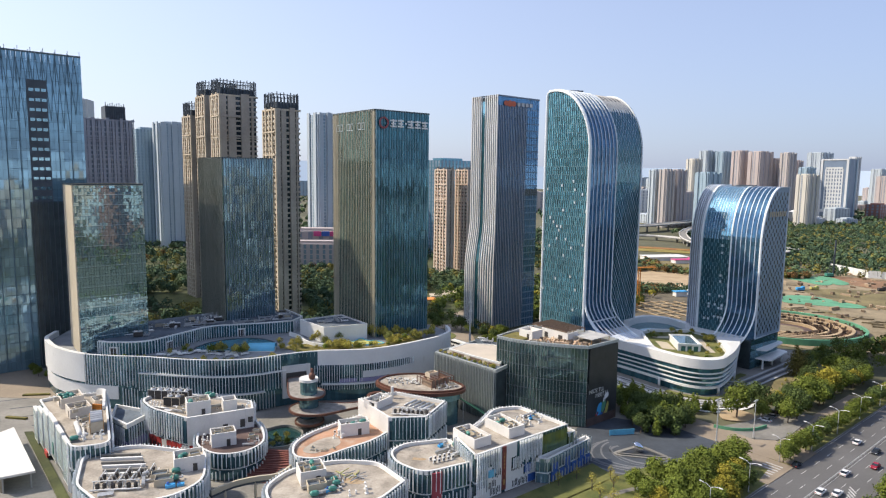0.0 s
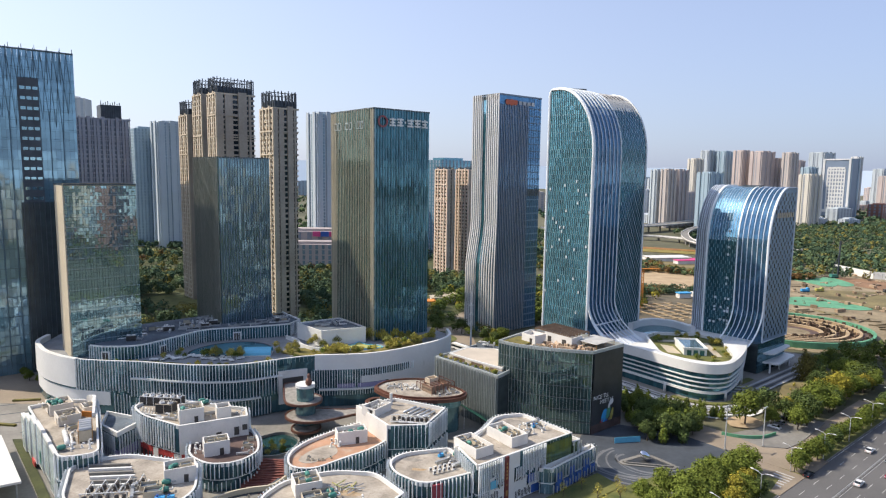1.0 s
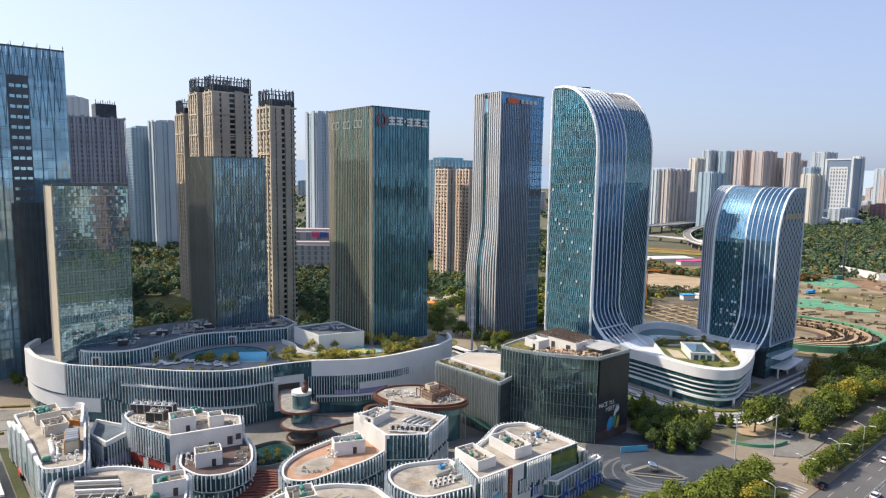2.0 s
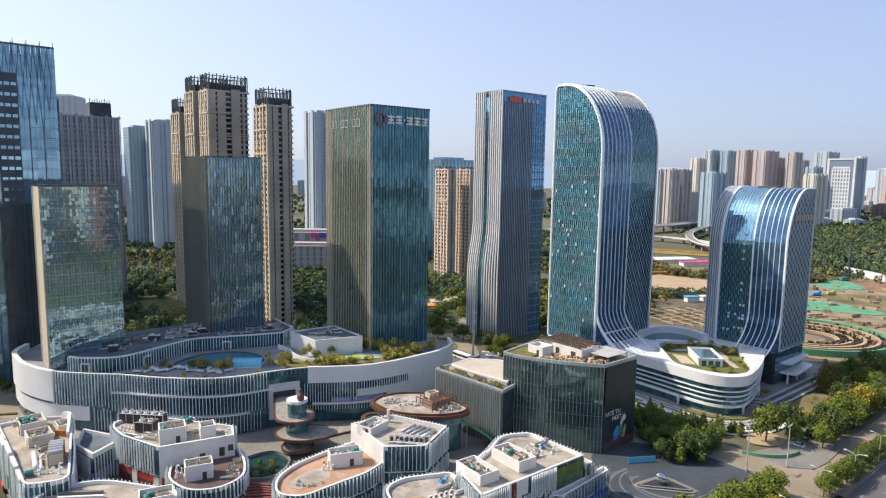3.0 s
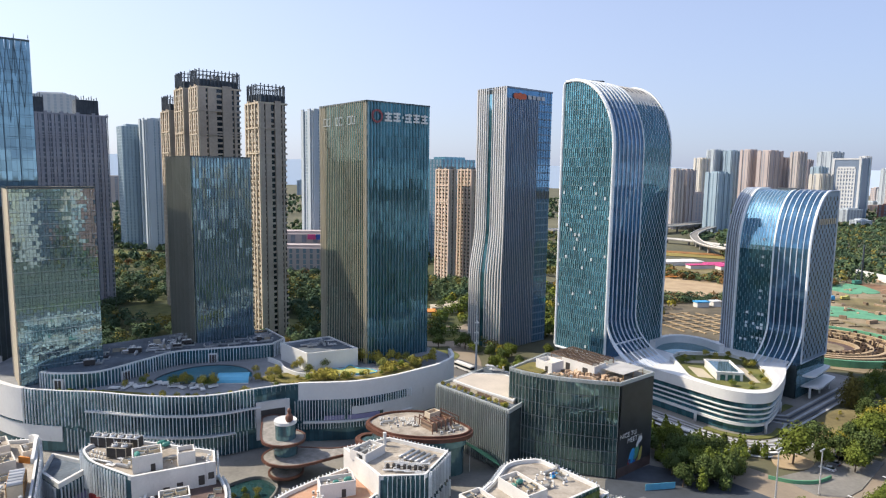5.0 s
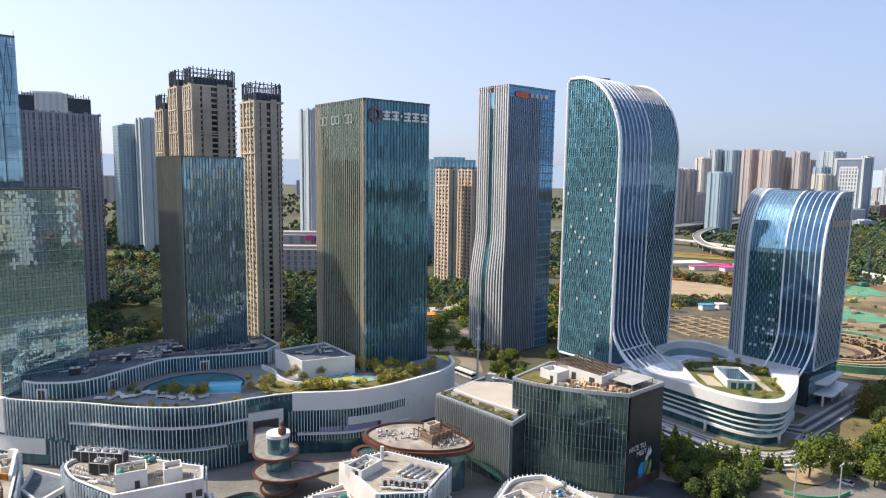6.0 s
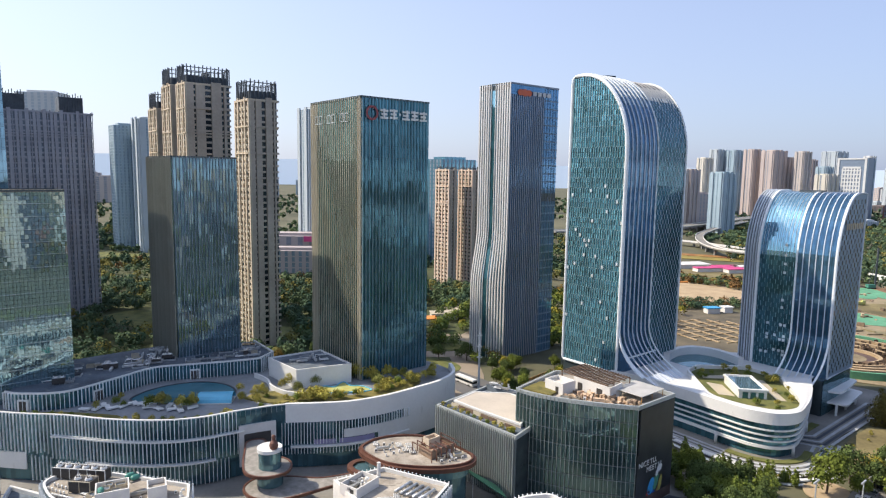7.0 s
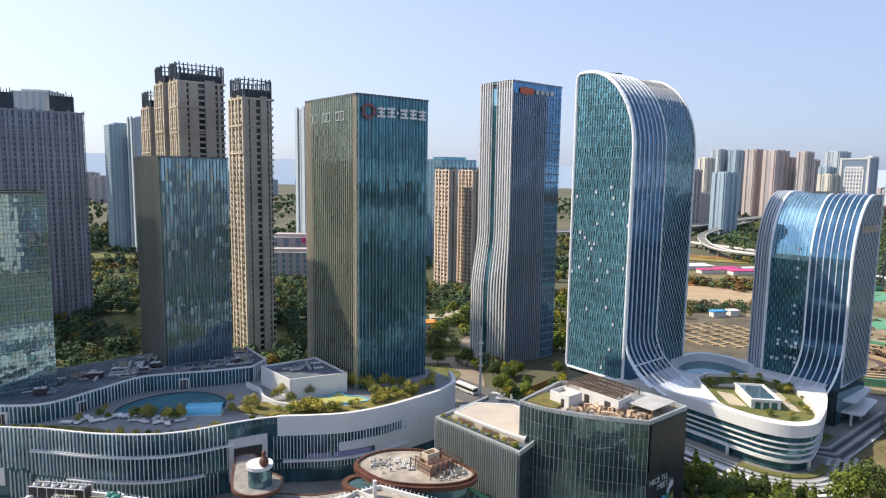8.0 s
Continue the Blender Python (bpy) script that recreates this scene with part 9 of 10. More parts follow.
for z in range(0, 26, 2):
    for p, q in (((-0.7, -0.7), (0.7, -0.7)), ((-0.7, 0.7), (-0.7, -0.7))):
        bm = bmesh.new()
        tube(bm, [(*p, z), (*q, z + 2)], 0.1, 4)
        part("brace", bm, ORANGE, tc)
bm = bmesh.new()
tube(bm, [(-6, 0, 26.5), (12, 3, 26.5)], 0.5, 4)
part("jib", bm, ORANGE, tc)
for x, y, w, d, m in ((240, 680, 46, 20, WHITE_WALL), (262, 656, 46, 9, PINK), (286, 650, 40, 9, PINK), (300, 668, 40, 10, WHITE_WALL), (274, 668, 26, 6, PINK), (178, 467, 9, 5, BLUE), (189, 470, 6, 5, WHITE), (0, 440, 16, 9, STONE_BEIGE), (-10, 425, 10, 8, ORANGE), (8, 452, 14, 8, STONE_TAN)):
    t = thing("site_shed", "low shed with a coloured metal roof", "shed", "site sheds", at=(x, y, 0))
    bm = bmesh.new()
    box(bm, -w / 2, w / 2, -d / 2, d / 2, 0, 3.4, Matrix.Rotation(0.2, 4, "Z"))
    part("wall", bm, WHITE_WALL, t)
    bm = bmesh.new()
    prism(bm, [(-w / 2 - 0.5, -d / 2 - 0.5), (w / 2 + 0.5, -d / 2 - 0.5), (w / 2 + 0.5, d / 2 + 0.5), (-w / 2 - 0.5, d / 2 + 0.5)], 3.4, 4.0)
    r = part("roof", bm, m, t)
    r.rotation_euler = (0, 0, 0.2)


def viaduct(label, ctrl, w, z):
    t = thing("viaduct", label, "viaduct", "viaducts")
    line = curve(ctrl, 8)
    bm = bmesh.new()
    strip(bm, line, z - 1.4, z, -w / 2, w / 2)
    part("deck", bm, PAVING, t)
    for s in (-1, 1):
        bm = bmesh.new()
        strip(bm, line, z, z + 1.1, s * w / 2 - 0.2, s * w / 2 + 0.2)
        part("parapet", bm, WHITE_WALL, t)
    for p, d in march(line, 32, start=8):
        bm = bmesh.new()
        box(bm, -1, 1, -1.6, 1.6, 0, z - 1.4, Matrix.Translation((p.x, p.y, 0)))
        part("pier", bm, PAVING, t)


viaduct("long grey elevated highway across the plain", [(150, 940), (340, 1030), (540, 1240), (800, 1500)], 22, 11)
viaduct("curving concrete slip road of the highway", [(560, 1230), (400, 1010), (335, 880), (315, 760), (380, 690)], 10, 9)
viaduct("low pale concrete ramp of the highway", [(200, 900), (300, 890), (360, 790), (420, 740)], 10, 6)
for c, z, n in (((-121.0, 196.5), 14.95, 4), ((-112.5, 188.0), 14.55, 4), ((-76, 197.5), 14.95, 2)):
    scatter(c, (2.2, 2.0), z, ["crate", "tank", "condenser"], n, 0.75)


# ---- trees ----
def crown_mesh(name, rng, lobes, n, size, mat):
    """A crown of many single leaf clumps, thick towards the outside of several lobes."""
    verts, faces = [], []
    total = sum(r**2 for *_, r in lobes)
    for cx, cy, cz, r in lobes:
        for _ in range(int(0.72 * n * r * r / total)):
            d = Vector((rng.gauss(0, 1), rng.gauss(0, 1), rng.gauss(0.15, 1))).normalized()
            q = Vector((cx, cy, cz)) + d * r * (0.42 + 0.74 * rng.random() ** 0.7) * (1 + 0.3 * noise.noise(d * 2.3 + Vector((cx, cy, cz))))
            a = (d + Vector((rng.uniform(-0.7, 0.7), rng.uniform(-0.7, 0.7), rng.uniform(-0.3, 0.7)))).normalized()
            u = a.cross(Vector((rng.uniform(-1, 1), rng.uniform(-1, 1), 0.3))).normalized()
            v = a.cross(u)
            s = size * rng.uniform(0.68, 1.46)
            k = len(verts)
            verts += [q + u * s, q + v * s * 0.8, q - u * s * 0.9, q - v * s * 0.7]
            faces.append((k, k + 1, k + 2, k + 3))
    me = bpy.data.meshes.new(name)
    me.from_pydata(verts, [], faces)
    me.materials.append(mat)
    return me


def tree(label, seed, h, w, mat, n=700, leaf=0.42, conical=False, name="tree"):
    """h: height; w: crown's half width."""
    rng = random.Random(seed)
    t = thing(name, label, name, name + "s", at=(0, 0, -900))
    bm = bmesh.new()
    lean = Vector((rng.uniform(-0.3, 0.3), rng.uniform(-0.3, 0.3), 0))
    tube(bm, [(0, 0, 0), lean * 0.4 + Vector((0, 0, h * 0.3)), lean + Vector((0, 0, h * 0.62))], [0.22, 0.16, 0.08], 6)
    for k in range(5):
        a = k * 1.3 + rng.random()
        b = Vector((math.cos(a), math.sin(a), 0)) * w * 0.55
        s = lean * 0.5 + Vector((0, 0, h * (0.28 + 0.07 * k)))
        tube(bm, [s, s + b * 0.5 + Vector((0, 0, h * 0.1)), s + b + Vector((0, 0, h * 0.2))], [0.1, 0.07, 0.03], 5)
    if name == "shrub":
        bm.free()
    else:
        part("trunk", bm, BARK, t)
    if conical:
        lobes = [(rng.uniform(-0.2, 0.2) * w, rng.uniform(-0.2, 0.2) * w, h * (0.25 + 0.7 * f), w * (1.05 - 0.9 * f) * 0.8) for f in (0, 0.25, 0.5, 0.72, 0.92)]
    else:
        lobes = [(0, 0, h * 0.66, w * 0.72)]
        for k in range(7):
            a = k * math.tau / 7 + rng.uniform(-0.4, 0.4)
            rr = w * rng.uniform(0.45, 0.66)
            lobes.append((math.cos(a) * rr, math.sin(a) * rr, h * rng.uniform(0.45, 0.76), w * rng.uniform(0.32, 0.48)))
        lobes.append((rng.uniform(-0.2, 0.2) * w, rng.uniform(-0.2, 0.2) * w, h * 0.85, w * 0.42))
    ob = new("crown", crown_mesh("crown", rng, lobes, n, leaf, mat))
    ob.parent = t
    return t


KINDS = {
    "green": [tree("broad green street tree with a loose crown", 1, 8.4, 4.0, LEAF, 3300, 0.24), tree("rounded green street tree with small gaps", 2, 7.6, 3.7, LEAF, 3000, 0.24)],
    "dark": [tree("dark green evergreen tree with dense leaves", 3, 8.5, 3.5, LEAF_DARK, 2800, 0.24), tree("dense dark green tree with a round crown", 4, 7.2, 3.2, LEAF_DARK, 2500, 0.24)],
    "yellow": [tree("yellow-green autumn tree with a loose crown", 5, 7.5, 3.6, LEAF_YELLOW, 2800, 0.24)],
    "rust": [tree("rust-brown autumn tree with thin leaves", 6, 8.5, 3.4, LEAF_RUST, 2500, 0.24)],
    "cone": [tree("slim pointed green evergreen tree", 7, 8.0, 2.0, LEAF, 1200, 0.26, conical=True), tree("slim pointed dark evergreen tree", 8, 7.0, 1.8, LEAF_DARK, 1100, 0.26, conical=True)],
    "shrub": [tree("olive feathery garden shrub on the roof", 11, 3.0, 1.7, LEAF_OLIVE, 620, 0.17, name="shrub"), tree("yellowish feathery garden shrub", 10, 3.4, 1.8, LEAF_OLIVE, 620, 0.17, name="shrub"), tree("low rounded green garden shrub", 9, 2.4, 1.6, LEAF, 480, 0.18, name="shrub")],
    "plume": [tree("tall feathery yellow-olive bamboo clump in a roof bed", 21, 5.4, 2.1, LEAF_OLIVE, 1500, 0.15, name="shrub"), tree("tall olive-green feathery clump in a roof bed", 22, 4.6, 2.3, LEAF_REED, 1400, 0.15, name="shrub")],
    "cedar": [tree("broad brownish-green cedar with drooping tiers", 15, 15.0, 5.6, LEAF_CEDAR, 5200, 0.3, conical=True)],
    "bare": [tree("thin young tree with few yellow leaves", 14, 7.0, 2.2, LEAF_OLIVE, 330, 0.17)],
}
trng = random.Random(77)
MASTERS = {t for ts in KINDS.values() for t in ts}
USED = set()


def plant(kind, x, y, s=1.0, z=0.0):
    master = trng.choice(KINDS[kind])
    s *= trng.uniform(0.85, 1.15)
    m = Matrix.Translation((x, y, z)) @ Matrix.Rotation(trng.uniform(0, 6.28), 4, "Z") @ Matrix.Diagonal((s * trng.uniform(0.9, 1.1), s * trng.uniform(0.9, 1.1), s, 1))
    if master not in USED:
        USED.add(master)
        master.matrix_basis = m
        return master
    ob = copy_thing(MASTER0[master], Matrix())
    ob.matrix_basis = m
    return ob


MASTER0 = {t: t for t in MASTERS}

# both sides of the avenue
s = -60.0
while s < 230:
    if not 10 < s < 31:
        plant(trng.choice(["green", "green", "green", "yellow", "dark", "green"]), *along(s + trng.uniform(-1, 1), -2.6 + trng.uniform(-0.5, 0.5)), 0.82)
    s += 4.8 if s < 120 else 7.0
s = -60.0
while s < 120:
    plant(trng.choice(["green", "dark", "green"]), *along(s + trng.uniform(-1.5, 1.5), 27 + trng.uniform(-1, 1)), 0.95)
    s += 7.5
s = 64.0
while s < 150:
    for d in (-16.5, -23):
        if trng.random() < (0.85 if d > -20 else 0.45):
            plant(trng.choice(["green", "dark", "yellow", "green", "green"]), *along(s + trng.uniform(-2, 2), d + trng.uniform(-2, 2)), 1.0)
    s += 7.5
# big clump by the junction and lawn
for x, y, k, sc in ((88, 183, "green", 1.25), (83, 180, "green", 1.2), (92, 188, "green", 1.0), (76, 172, "green", 1.0), (70, 168, "green", 1.15), (64, 162, "green", 1.0), (80, 170, "yellow", 0.9), (62, 171, "green", 1.1), (57, 163, "green", 0.9), (70, 158, "green", 0.9), (78, 163, "yellow", 0.9), (86, 176, "yellow", 0.8)):
    plant(k, x, y, sc)
for x, y, k, sc in ((55, 169, "green", 0.85), (66, 166, "green", 1.1), (77, 178, "green", 1.2), (85.5, 184, "green", 1.15), (84, 173, "green", 1.0), (59, 160, "yellow", 0.9), (69, 161.5, "green", 1.0), (73, 175, "green", 1.1), (90, 181, "green", 1.0), (81, 187, "dark", 0.8), (63, 155, "green", 1.0), (74, 168, "green", 1.1), (49, 169, "bare", 0.9), (43.5, 163, "bare", 0.9), (43, 169.5, "bare", 0.8), (46.5, 160, "bare", 0.9), (52, 158, "bare", 0.8), (50, 176, "bare", 0.7), (57, 176, "bare", 0.7), (40, 176, "bare", 0.6), (34, 172, "bare", 0.6)):
    plant(k, x, y, sc)
# dense dark grove between the black screen wall and the side street
for k in range(32):
    a, b = trng.random(), trng.random()
    q = Vector((67, 211)) * (1 - a) * (1 - b) + Vector((82, 204.5)) * a * (1 - b) + Vector((95, 226)) * a * b + Vector((68, 240)) * (1 - a) * b
    plant(trng.choice(["dark", "dark", "green", "cone", "cone"]), q.x, q.y, 1.0)
# behind the forecourt, round the hotel podium
for x, y, k, sc in ((66, 232, "dark", 0.9), (70, 236, "cone", 1.0), (73, 228, "dark", 1.0), (76, 236, "cone", 0.9), (70, 222, "dark", 0.9), (77, 224, "green", 0.9), (80, 230, "dark", 0.9), (83, 236, "cone", 0.9), (86, 240, "cone", 0.9), (89, 232, "cone", 0.8), (92, 236, "cone", 0.8), (84, 226, "dark", 0.85), (79, 216, "green", 1.0), (84, 219, "dark", 0.9), (72, 246, "cone", 1.0), (78, 250, "cone", 0.9), (66, 242, "dark", 1.0), (90, 222, "dark", 0.8), (96, 230, "cone", 0.8), (101, 233, "cone", 0.7), (62, 247, "dark", 1.0)):
    plant(k, x, y, sc)
for k in range(44):
    x, y = trng.uniform(112, 190), trng.uniform(216, 300)
    dd = (Vector((x, y)) - ROAD0).dot(-E2)
    ss = (Vector((x, y)) - ROAD0).dot(E1)
    if -40 < dd < -14 and ss > 66 and (dd > -25 or ss > 128):
        plant(trng.choice(["green", "dark", "dark", "green", "green"]), x, y, 1.0)
for x, y, k, sc in ((160.5, 277, "cedar", 1.0), (166, 281, "cedar", 0.8), (156, 262, "dark", 1.1), (158, 251.5, "yellow", 1.5), (109.5, 225.5, "green", 1.45), (120.5, 232.5, "dark", 1.25), (136, 240, "dark", 1.2), (131.6, 225, "dark", 1.35), (126, 221, "green", 1.1), (142, 240, "green", 1.2), (150, 248, "green", 1.1), (165, 258, "green", 1.2)):
    plant(k, x, y, sc)
for k in range(15):  # dry tufts on the bank
    plant("shrub", *along(trng.uniform(84, 122), trng.uniform(-38.5, -27.5)), trng.uniform(0.3, 0.6), 0.3)
for k in range(16):  # row of small conifers in front of the hotel
    t = k / 15
    plant("cone", 76 + 28 * t + trng.uniform(-1, 1), 246 - 20 * t + 5 * t * t + trng.uniform(-1.2, 1.2), trng.uniform(0.6, 0.9))
for k in range(14):  # clipped yellow hedge before the hotel
    t = k / 13
    plant("shrub", 90 + 24 * t, 244 - 9 * math.sin(t * 2.6), 0.38)
# roof gardens
for x, y, n in ((-21.8, 262.2, 5), (-11.5, 261.5, 4), (-30, 269, 4), (-44.5, 260, 3), (-46, 253, 2), (-16, 269, 4), (-25, 267, 3), (-52.5, 256, 2), (-86, 238, 2), (-77, 238.4, 2), (-58, 247, 2)):
    for k in range(n):
        plant("plume", x + trng.uniform(-2.2, 2.2), y + trng.uniform(-1.6, 1.6), trng.uniform(0.55, 0.95), 18.2)
for k in range(10):  # low planting between the beds
    x, y = trng.uniform(-64, -48), trng.uniform(242.5, 250)
    plant("shrub", x, y, trng.uniform(0.3, 0.6), 18.2)
for k in range(80):
    t = trng.random()
    x = -46 + 42 * t
    y = 243.5 + 26 * t * t + trng.uniform(0, 6)
    if not (-44 < x < -22 and 250 < y < 263):
        plant("shrub", x, y, trng.uniform(0.5, 1.25), 18.3)
for x, y, sc in ((-89, 238.2, 1.25), (-87, 239.2, 1.2), (-79.5, 237.6, 1.3), (-77.6, 238.4, 1.2), (-100, 240, 0.9), (-104, 236, 0.8), (-97, 238.5, 0.7), (-66, 252, 0.8), (-61, 252, 0.8), (-56, 247, 0.7), (-100.5, 244, 0.8), (-63, 244, 0.9), (-58, 243, 0.8), (-70, 243, 0.7), (-76, 240, 0.7), (-29, 268, 1.4), (-25, 266, 1.5), (-33, 270, 1.3), (-20, 268, 1.5), (-27, 273, 1.3)):
    plant("shrub", x, y, sc, 18.2)
for k in range(26):
    t = k / 25
    q = edge[int(len(edge) * (0.28 + 0.36 * t))]
    plant("shrub", q.x + trng.uniform(-1, 1), q.y + trng.uniform(2.0, 4.5), trng.uniform(0.4, 0.8), 18.0)
for k in range(70):
    x, y = trng.uniform(95, 126), trng.uniform(251, 296)
    if not (100 < x < 114 and 262 < y < 283) and not (x < 98 and y < 262) and not (x > 115 and y < 258) and not (x > 120 and y < 270) and (x > 116 or y > 283 or crng.random() < 0.35):
        plant("shrub", x, y, trng.uniform(0.5, 1.1), 14.3)
for k in range(14):
    plant("shrub", trng.uniform(18.5, 20), trng.uniform(219.5, 223), 0.6, 18.8) if k > 10 else plant("shrub", *(Vector((-0.2, 240.6)) + (Vector((19.6, 219.9)) - Vector((-0.2, 240.6))) * (k / 11)), 0.5, 18.8)
for x, y in ((-100, 174), (-160, 214), (-157, 205), (-172, 262), (-178, 268), (-165, 258), (-185, 275)):
    plant("green", x, y, 0.6)
for x, y in ((-57, 199), (-53, 198), (-55, 203), (-51, 202), (-50, 198), (-54, 195)):
    plant("shrub", x, y, 0.8)
for k in range(22):
    plant(trng.choice(["green", "dark", "yellow"]), trng.uniform(22, 36), trng.uniform(286, 342), 0.8)
for k in range(6):
    plant(trng.choice(["dark", "dark", "green", "rust"]), trng.uniform(-125, 28), trng.uniform(332, 350) + 20 * trng.random(), 1.0)


for k in range(16):
    plant(trng.choice(["green", "dark", "dark", "yellow", "rust"]), trng.uniform(26, 60), trng.uniform(296, 345), 0.85)


def wood(label, n, region, seed, mats, h=8.0, leaves=70, leaf=0.8, keep=None):
    """A far wood: crowns of loose leaf clumps over a region of the plan."""
    rng = random.Random(seed)
    verts, faces, mi = [], [], []
    x0, x1, y0, y1 = region
    count = 0
    while count < n:
        x, y = rng.uniform(x0, x1), rng.uniform(y0, y1)
        if keep and not keep(x, y):
            continue
        count += 1
        r, hh, m = rng.uniform(2.4, 4.4), h * rng.uniform(0.7, 1.2), rng.choices(range(len(mats)), [m[1] for m in mats])[0]
        for _ in range(leaves):
            d = Vector((rng.gauss(0, 1), rng.gauss(0, 1), rng.gauss(0.3, 0.8))).normalized()
            q = Vector((x, y, hh * 0.55)) + Vector((d.x * r, d.y * r, d.z * hh * 0.45)) * rng.uniform(0.65, 1.1)
            a = (d + Vector((rng.uniform(-0.6, 0.6), rng.uniform(-0.6, 0.6), rng.uniform(-0.2, 0.6)))).normalized()
            u = a.cross(Vector((rng.uniform(-1, 1), rng.uniform(-1, 1), 0.3))).normalized()
            v = a.cross(u)
            s = leaf * rng.uniform(0.6, 1.3)
            k = len(verts)
            verts += [q + u * s, q + v * s, q - u * s, q - v * s]
            faces.append((k, k + 1, k + 2, k + 3))
            mi.append(m)
    me = bpy.data.meshes.new("woodland")
    me.from_pydata(verts, [], faces)
    for m, _ in mats:
        me.materials.append(m)
    me.polygons.foreach_set("material_index", mi)
    return tagged(new("woodland", me), label, "woodland", kind="stuff")


# the next two greens are paler and bluer, with distance haze painted in
WOOD_GREEN = material("hazed_woodland_green", (0.105, 0.145, 0.065), 0.85, vary=0.35, scale=0.05, fine=0.6, island=0.3, spec=0.1)
WOOD_DARK = material("hazed_woodland_dark_green", (0.065, 0.105, 0.06), 0.85, vary=0.35, scale=0.05, fine=0.6, island=0.35, spec=0.1)
WOOD_AMBER = material("woodland_amber", (0.20, 0.18, 0.05), 0.85, vary=0.35, scale=0.05, fine=0.6, island=0.3, spec=0.1)
WOOD_RUST = material("woodland_rust", (0.17, 0.10, 0.04), 0.85, vary=0.35, scale=0.05, fine=0.6, island=0.3, spec=0.1)
MIX = [(LEAF, 4), (LEAF_DARK, 5), (LEAF_YELLOW, 2), (LEAF_RUST, 1)]
wood("dark mixed trees between the housing towers", 700, (-260, -20, 345, 540), 1, [(WOOD_GREEN, 3), (WOOD_DARK, 7), (WOOD_AMBER, 1)], leaves=100, leaf=0.62, keep=lambda x, y: not (-185 < x < -80 and 360 < y < 460 and abs((x + 130) * 0.772 + (y - 410) * 0.635) < 30) and not (((x + 166) / 40) ** 2 + ((y - 428) / 24) ** 2 < 1))
wood("autumn trees along the avenue behind the towers", 260, (20, 240, 400, 520), 2, MIX, keep=lambda x, y: not (140 < x and 470 < y) and x < 120 + (y - 400) * 0.6)
wood("rusty and green trees beyond the sandy lot", 420, (150, 330, 555, 650), 3, [(WOOD_RUST, 5), (WOOD_AMBER, 2), (WOOD_GREEN, 3), (WOOD_DARK, 2)], h=6, leaf=0.8, leaves=60, keep=lambda x, y: not (x > 215 and y > 596 and y < 700) and not (((x - 192) / 44) ** 2 + ((y - 538) / 46) ** 2 < 1))
wood("wide green woodland beyond the building site", 3600, (300, 1250, 560, 1280), 4, [(WOOD_GREEN, 4), (WOOD_DARK, 6), (WOOD_AMBER, 2)], leaf=0.96, leaves=40, keep=lambda x, y: x > 0.42 * y and x < 1.0 * y)
wood("far belt of dark trees", 1900, (-560, 500, 640, 1000), 5, [(WOOD_GREEN, 4), (WOOD_DARK, 6), (WOOD_AMBER, 1)], leaf=1.6, leaves=30, keep=lambda x, y: not (120 < x < 360) and not (-190 < x < -50 and y < 720) and abs(y - 697 + 0.24 * (x + 308)) > 20)
wood("hazy far trees between the city blocks", 2600, (-1500, 1500, 1000, 2300), 15, [(WOOD_GREEN, 3), (WOOD_DARK, 5)], h=10, leaf=3.2, leaves=12, keep=lambda x, y: abs(x) < y and not (120 < x < 700 and y < 1300))
wood("trees and shrubs behind the mall", 120, (-165, -14, 275, 350), 16, [(WOOD_GREEN, 3), (WOOD_DARK, 6), (WOOD_AMBER, 1)], h=7.5, leaf=0.4, leaves=170, keep=lambda x, y: y > 326 or (-68 < x < -52 and y > 298) or (-150 < x < -112 and y > 300 + (x + 108) * 0.857 and not (x > -120 and y < 318)))
wood("yellowing trees in the park", 560, (-400, 60, 470, 660), 6, [(WOOD_AMBER, 3), (WOOD_RUST, 1), (WOOD_GREEN, 4), (WOOD_DARK, 5)], leaf=0.8, leaves=70, keep=lambda x, y: not (-40 < x and y > 530) and not (-175 < x < -60 and y > 575) and abs(y - 697 + 0.24 * (x + 308)) > 20)
wood("trees beyond the avenue", 300, (150, 520, 180, 420), 7, MIX, leaf=0.9, leaves=60, keep=lambda x, y: (Vector((x, y)) - ROAD0).dot(-E2) > (30 if (Vector((x, y)) - ROAD0).dot(E1) < 125 else 25) and (Vector((x, y)) - ROAD0).dot(-E2) < 110)
wood("trees along the avenue towards the plain", 170, (215, 420, 240, 460), 8, MIX, leaf=0.8, leaves=80, keep=lambda x, y: -34 < (Vector((x, y)) - ROAD0).dot(-E2) < -2 and (Vector((x, y)) - ROAD0).dot(E1) > 150)
wood("low trees and scrub behind the hotel towers", 330, (60, 330, 440, 560), 9, [(WOOD_GREEN, 3), (WOOD_DARK, 4), (WOOD_RUST, 4)], h=5, leaf=0.6, leaves=50, keep=lambda x, y: x > 0.22 * y and x < 0.36 * y and not (((x - 192) / 44) ** 2 + ((y - 538) / 46) ** 2 < 1) and not (y < 475))
wood("green and yellow trees behind the grey tower", 300, (85, 215, 590, 1000), 19, [(WOOD_GREEN, 4), (WOOD_DARK, 4), (WOOD_AMBER, 2)], leaf=0.9, leaves=55, keep=lambda x, y: x < 0.225 * y)
wood("trees round the curved road and its grass islands", 62, (-50, 34, 345, 412), 20, [(LEAF, 4), (LEAF_DARK, 5), (LEAF_YELLOW, 1), (LEAF_RUST, 1)], h=6.5, leaf=0.4, leaves=170, keep=lambda x, y: not 0.22 < ((x + 8) / 36) ** 2 + ((y - 379) / 25) ** 2 < 1 and not (-34 < x < 8 and 338 < y < 354))
